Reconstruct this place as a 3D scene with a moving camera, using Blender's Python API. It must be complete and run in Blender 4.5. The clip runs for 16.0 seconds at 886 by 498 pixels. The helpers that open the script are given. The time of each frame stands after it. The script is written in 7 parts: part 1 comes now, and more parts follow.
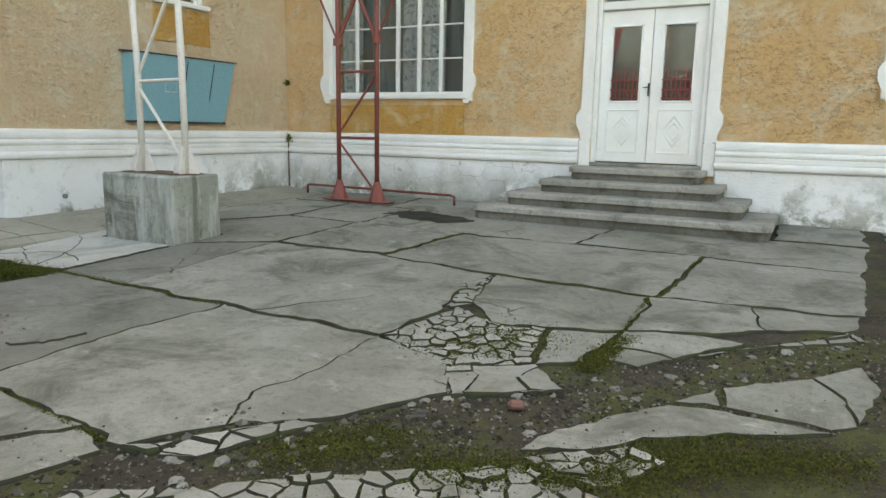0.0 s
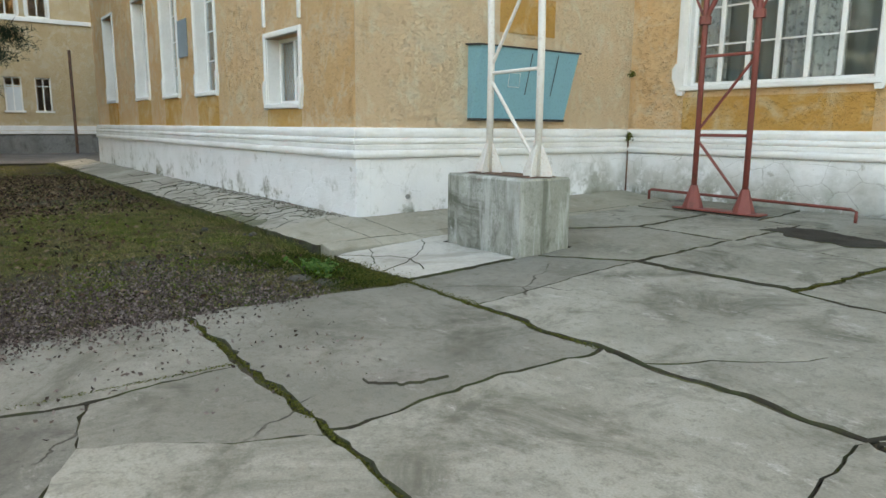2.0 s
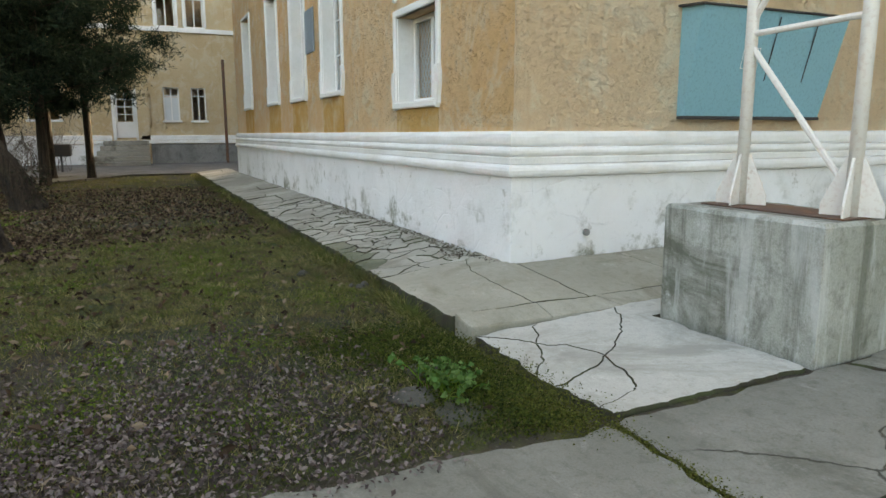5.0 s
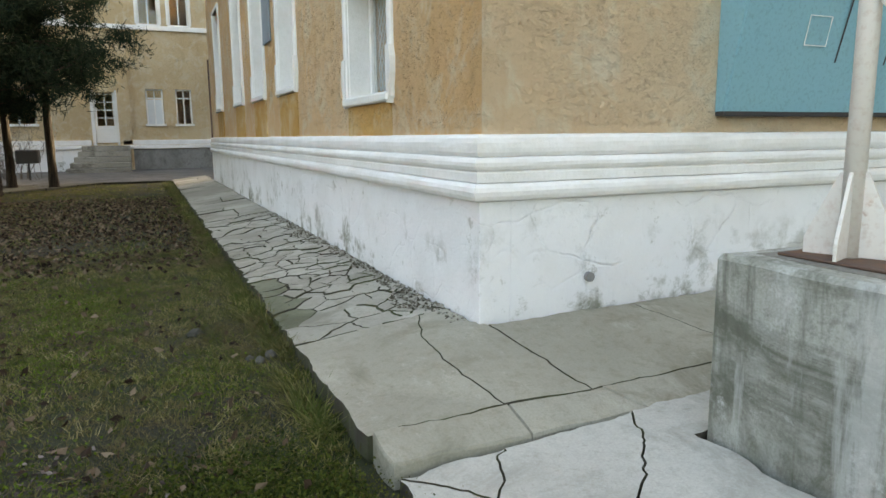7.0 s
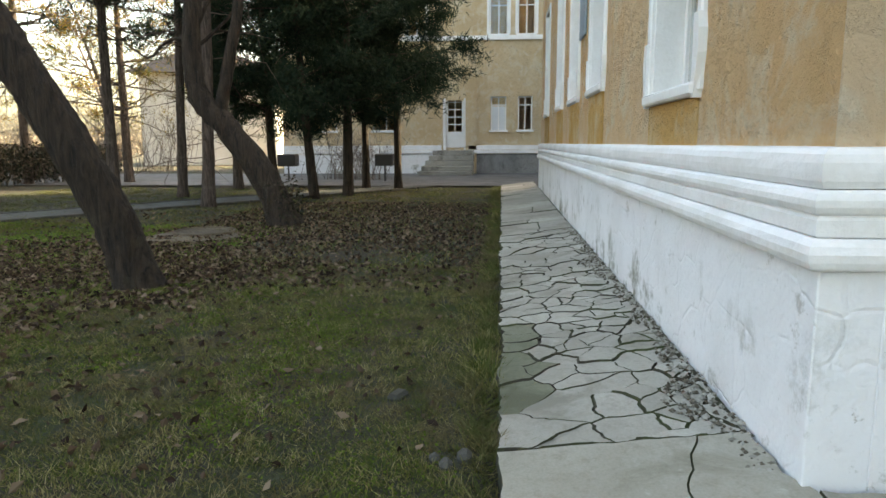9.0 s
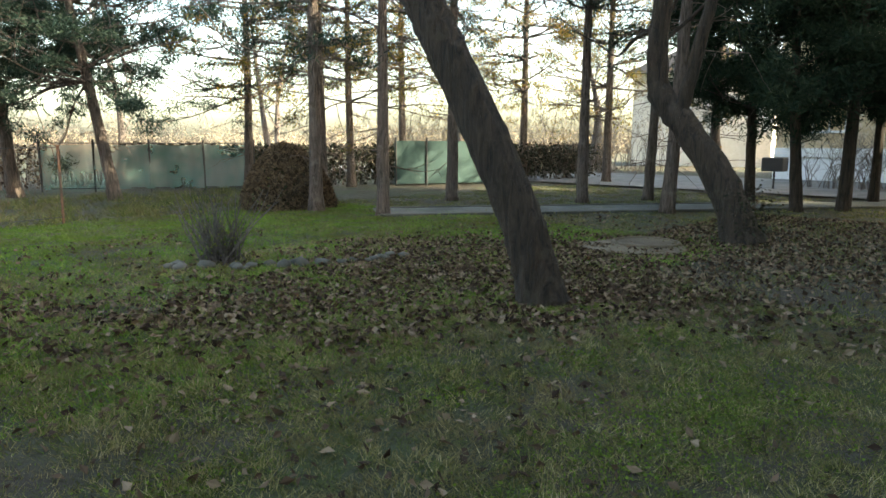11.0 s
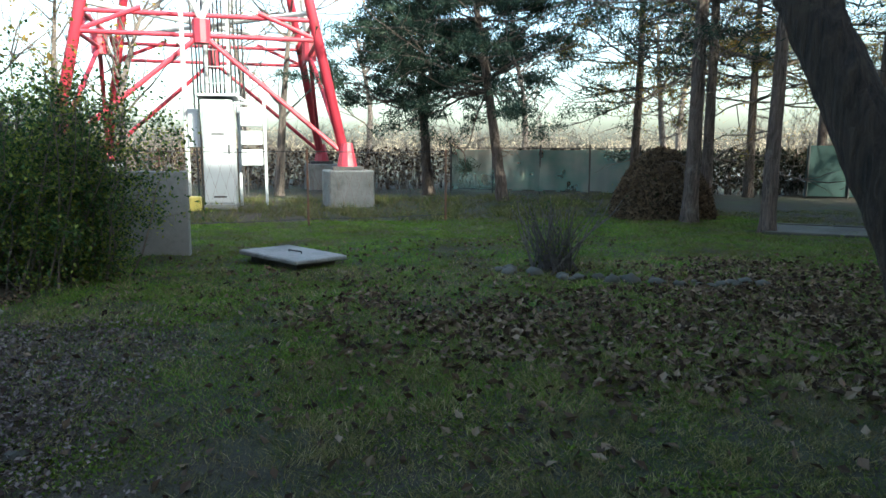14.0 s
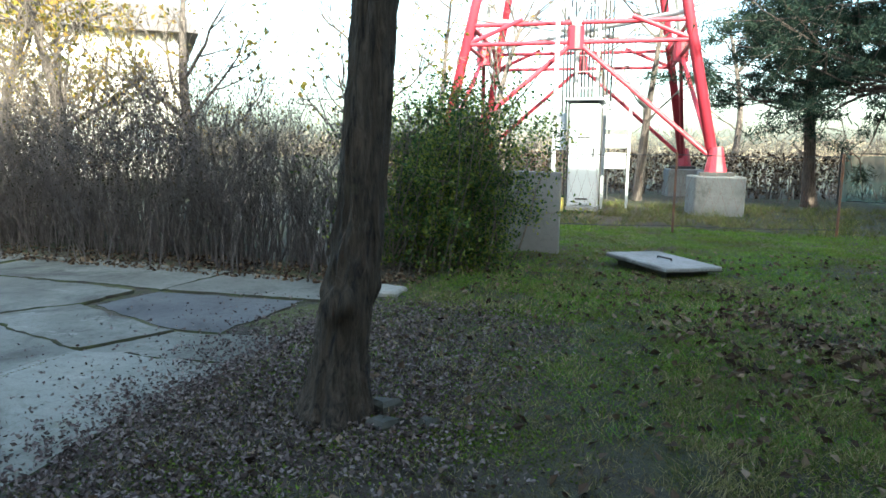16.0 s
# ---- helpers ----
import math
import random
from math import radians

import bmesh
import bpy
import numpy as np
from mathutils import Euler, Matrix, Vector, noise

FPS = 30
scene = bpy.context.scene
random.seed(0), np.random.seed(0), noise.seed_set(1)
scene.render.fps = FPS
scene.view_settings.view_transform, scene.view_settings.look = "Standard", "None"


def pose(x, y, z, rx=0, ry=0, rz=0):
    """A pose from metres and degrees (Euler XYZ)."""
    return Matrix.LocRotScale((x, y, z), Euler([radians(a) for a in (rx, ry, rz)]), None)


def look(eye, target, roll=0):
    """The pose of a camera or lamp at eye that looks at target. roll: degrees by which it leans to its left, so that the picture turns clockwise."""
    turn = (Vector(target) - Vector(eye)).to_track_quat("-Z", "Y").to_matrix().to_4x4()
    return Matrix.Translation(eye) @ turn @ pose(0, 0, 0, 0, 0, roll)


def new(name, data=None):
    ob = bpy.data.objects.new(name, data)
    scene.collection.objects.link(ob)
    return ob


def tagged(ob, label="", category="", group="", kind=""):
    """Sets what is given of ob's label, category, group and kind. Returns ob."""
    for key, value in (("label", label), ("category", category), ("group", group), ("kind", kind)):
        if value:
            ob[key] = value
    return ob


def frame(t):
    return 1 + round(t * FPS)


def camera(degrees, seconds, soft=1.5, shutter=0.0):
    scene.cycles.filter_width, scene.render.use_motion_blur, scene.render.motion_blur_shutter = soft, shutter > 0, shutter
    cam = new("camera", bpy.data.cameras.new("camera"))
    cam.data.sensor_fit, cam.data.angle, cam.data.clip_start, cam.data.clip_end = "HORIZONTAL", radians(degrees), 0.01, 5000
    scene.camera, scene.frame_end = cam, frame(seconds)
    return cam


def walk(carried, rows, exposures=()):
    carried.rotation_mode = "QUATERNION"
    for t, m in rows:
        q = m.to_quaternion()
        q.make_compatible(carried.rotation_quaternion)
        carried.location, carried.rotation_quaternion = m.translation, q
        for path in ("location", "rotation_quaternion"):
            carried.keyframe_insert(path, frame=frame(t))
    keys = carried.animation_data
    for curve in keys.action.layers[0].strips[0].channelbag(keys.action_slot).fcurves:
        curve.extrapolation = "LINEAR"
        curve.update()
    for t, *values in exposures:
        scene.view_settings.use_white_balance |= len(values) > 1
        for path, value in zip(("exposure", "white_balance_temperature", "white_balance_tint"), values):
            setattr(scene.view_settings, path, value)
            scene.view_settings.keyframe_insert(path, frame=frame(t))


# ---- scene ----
cam = camera(66.4, 16.0)
# seconds, x, y, z, yaw, pitch, roll
ROWS = [
    (0.0, 0.000, 0.000, 1.346, 28.609, -9.968, -1.077),
    (0.5, -0.307, 0.103, 1.340, 33.649, -10.163, -0.840),
    (1.0, -0.629, 0.327, 1.322, 43.548, -10.100, -0.393),
    (1.5, -0.958, 0.460, 1.304, 49.918, -10.178, -0.522),
    (2.0, -1.375, 0.582, 1.281, 53.171, -10.224, -0.433),
    (2.5, -1.850, 0.719, 1.262, 59.295, -10.195, -0.310),
    (3.0, -2.198, 0.859, 1.256, 61.724, -10.165, 0.093),
    (3.5, -2.578, 1.060, 1.267, 63.809, -10.093, 0.203),
    (6.0, -4.498, 2.381, 1.241, 65.652, -9.660, 0.268),
    (6.5, -4.845, 2.637, 1.240, 65.687, -9.605, 0.505),
    (7.0, -5.155, 2.928, 1.261, 66.204, -9.496, 0.491),
    (7.5, -5.492, 3.160, 1.281, 69.594, -9.376, 0.557),
    (8.0, -5.806, 3.381, 1.298, 78.837, -9.138, 0.544),
    (8.5, -6.119, 3.552, 1.293, 86.817, -8.986, 0.374),
    (9.0, -6.394, 3.657, 1.283, 94.849, -8.874, 0.258),
    (9.5, -6.738, 3.717, 1.298, 109.754, -8.794, -0.158),
    (10.0, -7.042, 3.715, 1.313, 119.162, -8.824, -0.346),
    (12.5, -8.301, 3.732, 1.329, 150.483, -8.837, 0.185),
    (13.0, -8.468, 3.637, 1.335, 152.954, -8.878, 0.175),
    (13.5, -8.574, 3.591, 1.335, 160.255, -8.780, 0.134),
    (14.0, -8.563, 3.522, 1.310, 168.405, -8.530, -0.230),
    (14.5, -8.508, 3.479, 1.300, 176.074, -8.381, -0.232),
    (15.0, -8.431, 3.425, 1.290, 183.591, -8.331, -0.335),
    (15.5, -8.361, 3.412, 1.289, 189.881, -8.363, -0.510),
    (16.0, -8.271, 3.380, 1.271, 197.091, -8.340, -0.713),
    ]
EXPOSURES = [(0.0, 2.7, 10300, 7), (1.5, 2.95, 10100, 6), (3.0, 2.95, 10100, 6), (3.7, 2.86, 10100, 7), (7.0, 2.98, 9900, 8), (8.0, 2.92, 9600, 8), (9.0, 3.0, 9200, 7), (10.0, 3.95, 8300, 4), (10.4, 3.6, 8200, 0), (12.5, 2.72, 6350, -2), (14.0, 2.34, 6100, -5), (15.0, 2.22, 6200, -7), (16.0, 2.8, 6300, -7)]
walk(cam, [(t, pose(x, y, z, 90 + pitch, roll, yaw)) for t, x, y, z, yaw, pitch, roll in ROWS], EXPOSURES)

# ---------- light ----------
SUN_EL, SUN_AZ = 28.8, -30.0          # degrees; azimuth from +y towards +x
world = bpy.data.worlds.new("sky_world")
scene.world = world
world.use_nodes = True
wn = world.node_tree
sky = wn.nodes.new("ShaderNodeTexSky")
sky.sky_type, sky.sun_disc = "NISHITA", False
sky.sun_elevation, sky.sun_rotation = radians(SUN_EL), radians(SUN_AZ)
sky.air_density, sky.dust_density, sky.ozone_density = 1.0, 4.0, 1.0
wn.nodes["Background"].inputs["Strength"].default_value = 0.15
wn.links.new(sky.outputs[0], wn.nodes["Background"].inputs["Color"])
sun_data = bpy.data.lights.new("sun", "SUN")
sun_data.energy, sun_data.angle, sun_data.color = 3.0, radians(0.6), (1.0, 0.90, 0.76)
sun = new("sun", sun_data)
a_, e_ = radians(SUN_AZ), radians(SUN_EL)
sun.matrix_basis = look(Vector((math.sin(a_) * math.cos(e_), math.cos(a_) * math.cos(e_), math.sin(e_))) * 60, (0, 0, 0))


# ---------- materials ----------
class Nodes:
    """Small wrapper for building a node material."""

    def __init__(self, name, rough=0.8, metal=0.0):
        self.m = bpy.data.materials.new(name)
        self.m.use_nodes = True
        self.t = self.m.node_tree
        self.b = self.t.nodes["Principled BSDF"]
        self.b.inputs["Roughness"].default_value = rough
        self.b.inputs["Metallic"].default_value = metal
        self.co = self.t.nodes.new("ShaderNodeTexCoord").outputs["Object"]

    def link(self, a, b):
        self.t.links.new(a, b)

    def scaled(self, sx, sy, sz):
        n = self.t.nodes.new("ShaderNodeMapping")
        n.inputs["Scale"].default_value = (sx, sy, sz)
        self.link(self.co, n.inputs["Vector"])
        return n.outputs[0]

    def noise(self, scale, detail=4, rough=0.6, co=None, distort=0.0):
        n = self.t.nodes.new("ShaderNodeTexNoise")
        n.inputs["Scale"].default_value, n.inputs["Detail"].default_value = scale, detail
        n.inputs["Roughness"].default_value, n.inputs["Distortion"].default_value = rough, distort
        self.link(co or self.co, n.inputs["Vector"])
        return n.outputs["Fac"]

    def cells(self, scale, feature="DISTANCE_TO_EDGE", co=None):
        n = self.t.nodes.new("ShaderNodeTexVoronoi")
        n.feature = feature
        n.inputs["Scale"].default_value = scale
        self.link(co or self.co, n.inputs["Vector"])
        return n.outputs["Distance"]

    def ramp(self, fac, *stops):
        n = self.t.nodes.new("ShaderNodeMapRange")
        n.inputs["From Min"].default_value, n.inputs["From Max"].default_value = stops[0], stops[1]
        n.inputs["To Min"].default_value, n.inputs["To Max"].default_value = (stops[2:] or (0.0, 1.0))
        self.link(fac, n.inputs["Value"])
        return n.outputs[0]

    def math(self, op, a, b):
        n = self.t.nodes.new("ShaderNodeMath")
        n.operation = op
        for i, v in enumerate((a, b)):
            if isinstance(v, (int, float)):
                n.inputs[i].default_value = v
            else:
                self.link(v, n.inputs[i])
        return n.outputs[0]

    def axis(self, k):
        n = self.t.nodes.new("ShaderNodeSeparateXYZ")
        self.link(self.co, n.inputs[0])
        return n.outputs[k]

    def mix(self, fac, a, b):
        n = self.t.nodes.new("ShaderNodeMix")
        n.data_type = "RGBA"
        if isinstance(fac, (int, float)):
            n.inputs[0].default_value = fac
        else:
            self.link(fac, n.inputs[0])
        for i, v in ((6, a), (7, b)):
            if isinstance(v, tuple):
                n.inputs[i].default_value = (*v, 1)
            else:
                self.link(v, n.inputs[i])
        return n.outputs[2]

    def random(self):
        return self.t.nodes.new("ShaderNodeObjectInfo").outputs["Random"]

    def island(self):
        return self.t.nodes.new("ShaderNodeNewGeometry").outputs["Random Per Island"]

    def colour(self, c):
        if isinstance(c, tuple):
            self.b.inputs["Base Color"].default_value = (*c, 1)
        else:
            self.link(c, self.b.inputs["Base Color"])
        return self

    def rough(self, r):
        self.link(r, self.b.inputs["Roughness"])
        return self

    def bump(self, height, distance, strength=1.0):
        n = self.t.nodes.new("ShaderNodeBump")
        n.inputs["Distance"].default_value, n.inputs["Strength"].default_value = distance, strength
        self.link(height, n.inputs["Height"])
        old = self.b.inputs["Normal"].links
        if old:
            self.link(old[0].from_socket, n.inputs["Normal"])
        self.link(n.outputs[0], self.b.inputs["Normal"])
        return self


def stucco(name, c1, c2, c3, pale, fine=38.0):
    n = Nodes(name, 0.92)
    big, mid = n.noise(0.55, 5, 0.65), n.noise(2.6, 6, 0.65, None, 0.6)
    streak = n.noise(2.2, 5, 0.6, n.scaled(2.6, 2.6, 0.28))
    col = n.mix(n.ramp(big, 0.40, 0.64), c1, c2)
    col = n.mix(n.ramp(mid, 0.48, 0.66), col, pale)
    col = n.mix(n.ramp(streak, 0.60, 0.76, 0.0, 0.6), col, c3)
    col = n.mix(n.ramp(n.noise(45, 5, 0.7), 0.55, 0.75, 0.0, 0.15), col, (0.48, 0.28, 0.12))
    lumps = n.noise(9.0, 8, 0.78, None, 0.3)
    scars = n.noise(3.4, 9, 0.75, n.scaled(1.0, 1.0, 1.5), 0.9)
    pits = n.noise(15.0, 4, 0.62, n.scaled(1.0, 1.0, 1.9), 0.5)
    worn = n.ramp(n.noise(0.7, 3), 0.30, 0.50)
    holes = n.math("MULTIPLY", n.ramp(pits, 0.46, 0.34), worn)
    # hollows are darkened in colour too: shade that the bump alone hardly shows
    col = n.mix(n.ramp(lumps, 0.44, 0.34, 0.0, 0.30), col, c3)
    col = n.mix(n.ramp(scars, 0.36, 0.30, 0.0, 0.30), col, (0.58, 0.36, 0.18))
    col = n.mix(n.math("MULTIPLY", holes, 0.10), col, (0.34, 0.20, 0.10))
    col = n.mix(n.ramp(n.noise(0.9, 7, 0.7, n.scaled(1, 1, 0.6), 0.5), 0.60, 0.70, 0.0, 0.40), col, (0.72, 0.60, 0.46))
    n.colour(col)
    n.bump(n.noise(fine, 6, 0.7), 0.016, 0.8)
    n.bump(n.ramp(lumps, 0.36, 0.62), 0.035, 0.8)
    n.bump(n.ramp(scars, 0.34, 0.46), 0.02, 0.7)
    n.bump(n.math("SUBTRACT", 1.0, holes), 0.020, 0.85)
    n.bump(n.noise(1.1, 3), 0.05, 0.5)
    return n.m


def painted(name, base, dirt, rough=0.6, chips=None, amount=(0.60, 0.68), scale=6.0, bump=0.004):
    n = Nodes(name, rough)
    col = n.mix(n.ramp(n.noise(1.7, 5), 0.42, 0.75, 0.0, 0.55), base, dirt)
    col = n.mix(n.ramp(n.noise(22, 4), 0.45, 0.8, 0.0, 0.3), col, dirt)
    if chips:
        col = n.mix(n.ramp(n.noise(scale, 8, 0.7), *amount), col, chips)
    n.colour(col)
    n.bump(n.noise(45, 4), bump, 0.6)
    return n.m


def plinth_paint():
    n = Nodes("whitewash", 0.85)
    warp = n.scaled(1.0, 1.0, 1.25)
    wall_co = n.t.nodes.new("ShaderNodeVectorMath")
    wall_co.operation = "ADD"
    nz = n.t.nodes.new("ShaderNodeTexNoise")
    nz.inputs["Scale"].default_value = 3.0
    n.link(n.co, nz.inputs["Vector"])
    sc = n.t.nodes.new("ShaderNodeVectorMath")
    sc.operation = "SCALE"
    sc.inputs["Scale"].default_value = 0.22
    n.link(nz.outputs["Color"], sc.inputs[0])
    n.link(warp, wall_co.inputs[0])
    n.link(sc.outputs[0], wall_co.inputs[1])
    edge = n.cells(2.7, "DISTANCE_TO_EDGE", wall_co.outputs[0])
    col = n.mix(n.ramp(n.noise(1.3, 6), 0.45, 0.7, 0.0, 0.6), (0.80, 0.81, 0.83), (0.66, 0.66, 0.66))
    col = n.mix(n.ramp(n.noise(4.2, 8, 0.75), 0.615, 0.67, 0.0, 0.7), col, (0.40, 0.39, 0.36))
    col = n.mix(n.ramp(n.noise(11, 8, 0.78), 0.64, 0.69, 0.0, 0.7), col, (0.27, 0.26, 0.22))
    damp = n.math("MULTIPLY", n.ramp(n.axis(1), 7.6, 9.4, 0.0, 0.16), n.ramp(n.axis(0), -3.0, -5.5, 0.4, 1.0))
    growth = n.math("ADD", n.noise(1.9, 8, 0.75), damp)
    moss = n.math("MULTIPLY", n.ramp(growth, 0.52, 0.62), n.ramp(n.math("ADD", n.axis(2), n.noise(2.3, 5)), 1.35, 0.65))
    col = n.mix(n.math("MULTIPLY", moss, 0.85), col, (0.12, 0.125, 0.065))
    crack = n.math("MULTIPLY", n.ramp(edge, 0.018, 0.0), n.ramp(growth, 0.55, 0.68))
    col = n.mix(n.math("MULTIPLY", crack, 0.55), col, (0.22, 0.21, 0.19))
    n.colour(col)
    n.bump(n.math("MULTIPLY", n.ramp(edge, 0.0, 0.035), n.ramp(n.noise(0.9, 3), 0.42, 0.60)), 0.010, 0.6)
    n.bump(n.noise(28, 6, 0.7), 0.010, 0.7)
    n.bump(n.noise(3.5, 4), 0.03, 0.5)
    return n.m


def concrete(name, c1, c2, dark, light=None, moss=0.0, rnd=0.12, rough=0.85, streak=0.0, cracks=0.0):
    n = Nodes(name, rough)
    col = n.mix(n.ramp(n.noise(0.9, 6, 0.6), 0.42, 0.58), c1, c2)
    col = n.mix(n.ramp(n.noise(1.3, 8, 0.72, None, 0.7), 0.51, 0.64, 0.0, 0.85), col, dark)
    if light:
        col = n.mix(n.ramp(n.noise(2.6, 10, 0.8, n.scaled(1, 1.8, 1)), 0.57, 0.66, 0.0, 0.8), col, light)
    col = n.mix(n.ramp(n.noise(90, 4), 0.4, 0.8, 0.0, 0.45), col, dark)
    col = n.mix(n.ramp(n.noise(16, 8, 0.8), 0.50, 0.66, 0.0, 0.55), col, dark)
    col = n.mix(n.ramp(n.cells(6, "F1"), 0.035, 0.02, 0.0, 0.55), col, dark)
    if streak:
        col = n.mix(n.ramp(n.noise(2.4, 6, 0.65, n.scaled(2.2, 2.2, 0.22), 0.4), 0.53, 0.62, 0.0, streak), col, dark)
        col = n.mix(n.ramp(n.noise(3.1, 6, 0.65, n.scaled(2.0, 2.0, 0.3), 0.4), 0.52, 0.62, 0.0, streak * 0.8), col, light)
    if moss:
        col = n.mix(n.ramp(n.noise(1.2, 7, 0.7), 0.62, 0.72, 0.0, moss), col, (0.10, 0.13, 0.04))
    if cracks:
        wob = n.t.nodes.new("ShaderNodeTexNoise")
        wob.inputs["Scale"].default_value, wob.inputs["Detail"].default_value = 2.2, 7
        n.link(n.co, wob.inputs["Vector"])
        sum_ = n.t.nodes.new("ShaderNodeMix")
        sum_.data_type = "RGBA"
        sum_.inputs[0].default_value = 0.32
        n.link(n.co, sum_.inputs[6])
        n.link(wob.outputs["Color"], sum_.inputs[7])
        edge = n.cells(cracks, "DISTANCE_TO_EDGE", sum_.outputs[2])
        line = n.math("MULTIPLY", n.ramp(edge, 0.005, 0.002), n.ramp(n.noise(0.8, 4), 0.55, 0.60))
        col = n.mix(n.math("MULTIPLY", line, 0.9), col, (0.045, 0.042, 0.032))
        col = n.mix(n.ramp(n.noise(0.55, 7, 0.7, None, 0.8), 0.56, 0.70, 0.0, 0.75), col, dark)
        n.bump(n.math("SUBTRACT", 1.0, line), 0.01, 0.8)
    col = n.mix(n.math("MULTIPLY", n.random(), rnd * 2), col, dark)
    n.b.inputs["Specular IOR Level"].default_value = 0.25
    n.colour(col)
    n.rough(n.ramp(n.noise(2.0, 4), 0.3, 0.7, rough - 0.15, rough + 0.1))
    n.bump(n.noise(70, 5, 0.7), 0.004, 0.7)
    n.bump(n.noise(5, 5), 0.012, 0.45)
    return n.m


def bark(name, c1, c2, lichen=None, sc=1.0):
    n = Nodes(name, 0.95)
    f = n.noise(11 * sc, 8, 0.7, n.scaled(1.7, 1.7, 0.22), 0.8)
    col = n.mix(n.ramp(f, 0.36, 0.62), c1, c2)
    if lichen:
        col = n.mix(n.ramp(n.noise(3.5, 6, 0.7), 0.58, 0.70, 0.0, 0.7), col, lichen)
    n.colour(col)
    n.bump(f, 0.09, 1.0)
    n.bump(n.noise(50, 5), 0.006, 0.8)
    return n.m


def leafy(name, *cols, rough=0.6, trans=0.25, patch=None, tuft=None):
    n = Nodes(name, rough)
    n.b.inputs["Specular IOR Level"].default_value = 0.15
    r = n.island()
    col = cols[0]
    for i, c in enumerate(cols[1:]):
        k = (i + 1) / len(cols)
        col = n.mix(n.ramp(r, k - 0.12, k + 0.12), col, c)
    if patch:
        col = n.mix(n.ramp(n.noise(patch[0], 5, 0.65), 0.42, 0.60), col, patch[1])
    if tuft:
        col = n.mix(n.ramp(n.noise(tuft[0], 3, 0.6), 0.46, 0.58, 0.0, 0.75), col, tuft[1])
    n.colour(col)
    if trans:
        tr = n.t.nodes.new("ShaderNodeBsdfTranslucent")
        mx = n.t.nodes.new("ShaderNodeMixShader")
        mx.inputs[0].default_value = trans
        if isinstance(col, tuple):
            tr.inputs["Color"].default_value = (*col, 1)
        else:
            n.link(col, tr.inputs["Color"])
        out = n.t.nodes["Material Output"]
        n.link(n.b.outputs[0], mx.inputs[1])
        n.link(tr.outputs[0], mx.inputs[2])
        n.link(mx.outputs[0], out.inputs["Surface"])
    return n.m


def steel(name, paint, rust, amount=(0.58, 0.68), rough=0.5):
    n = Nodes(name, rough)
    col = n.mix(n.ramp(n.noise(5, 7, 0.7), *amount), paint, rust)
    col = n.mix(n.ramp(n.noise(40, 4), 0.5, 0.8, 0.0, 0.35), col, rust)
    n.colour(col)
    n.bump(n.noise(60, 4), 0.002, 0.6)
    return n.m


def glass(name, tint=(0.9, 0.93, 0.92)):
    n = Nodes(name, 0.02)
    n.b.inputs["Transmission Weight"].default_value = 1.0
    n.b.inputs["IOR"].default_value = 1.45
    n.colour(tint)
    return n.m


def soil():
    """Earth sheet: lawn soil and moss, stony dirt in the yard."""
    n = Nodes("earth_and_turf", 0.97)
    grn = n.mix(n.ramp(n.noise(1.1, 6, 0.65), 0.40, 0.62), (0.024, 0.020, 0.013), (0.028, 0.040, 0.011))
    grn = n.mix(n.ramp(n.noise(0.33, 4), 0.45, 0.62, 0.0, 0.8), grn, (0.046, 0.033, 0.024))
    grn = n.mix(n.ramp(n.noise(30, 6, 0.75), 0.55, 0.72, 0.0, 0.5), grn, (0.11, 0.095, 0.055))
    dirt = n.mix(n.ramp(n.noise(2.2, 6), 0.4, 0.65), (0.034, 0.027, 0.018), (0.080, 0.064, 0.043))
    dirt = n.mix(n.ramp(n.noise(1.7, 8, 0.75, None, 0.5), 0.47, 0.56, 0.0, 0.85), dirt, (0.078, 0.088, 0.020))
    dirt = n.mix(n.ramp(n.noise(21, 6, 0.75), 0.52, 0.66, 0.0, 0.7), dirt, (0.028, 0.024, 0.016))
    dirt = n.mix(n.ramp(n.cells(26, "F1"), 0.22, 0.12, 0.0, 0.45), dirt, (0.20, 0.185, 0.16))
    yard = n.math("MULTIPLY", n.ramp(n.axis(0), -6.25, -5.95), n.ramp(n.axis(1), -3.0, -2.6))
    n.colour(n.mix(yard, grn, dirt))
    n.bump(n.noise(14, 6, 0.7), 0.05, 0.8)
    n.bump(n.noise(60, 4, 0.7), 0.02, 0.8)
    return n.m


ORANGE = stucco("ochre_stucco", (0.86, 0.53, 0.255), (0.90, 0.62, 0.36), (0.76, 0.39, 0.13), (0.90, 0.71, 0.49))
TAN = stucco("pale_tan_stucco", (0.88, 0.64, 0.41), (0.90, 0.70, 0.48), (0.79, 0.51, 0.26), (0.92, 0.79, 0.60), 26.0)
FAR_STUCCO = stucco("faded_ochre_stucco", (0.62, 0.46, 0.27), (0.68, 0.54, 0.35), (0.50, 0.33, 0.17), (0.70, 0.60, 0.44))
OCHRE_PANEL = stucco("deep_ochre_stucco", (0.78, 0.40, 0.10), (0.82, 0.48, 0.17), (0.58, 0.25, 0.06), (0.86, 0.62, 0.33))
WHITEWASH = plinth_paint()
MOULDING = painted("white_moulding_paint", (0.82, 0.82, 0.82), (0.58, 0.57, 0.53), 0.75, (0.42, 0.40, 0.36), (0.67, 0.72), 7.0, 0.006)
TRIM = painted("white_trim_paint", (0.80, 0.80, 0.79), (0.60, 0.59, 0.55), 0.55, (0.45, 0.43, 0.38), (0.69, 0.74), 9.0)
DOOR_PAINT = painted("white_door_paint", (0.82, 0.83, 0.83), (0.66, 0.66, 0.63), 0.4)
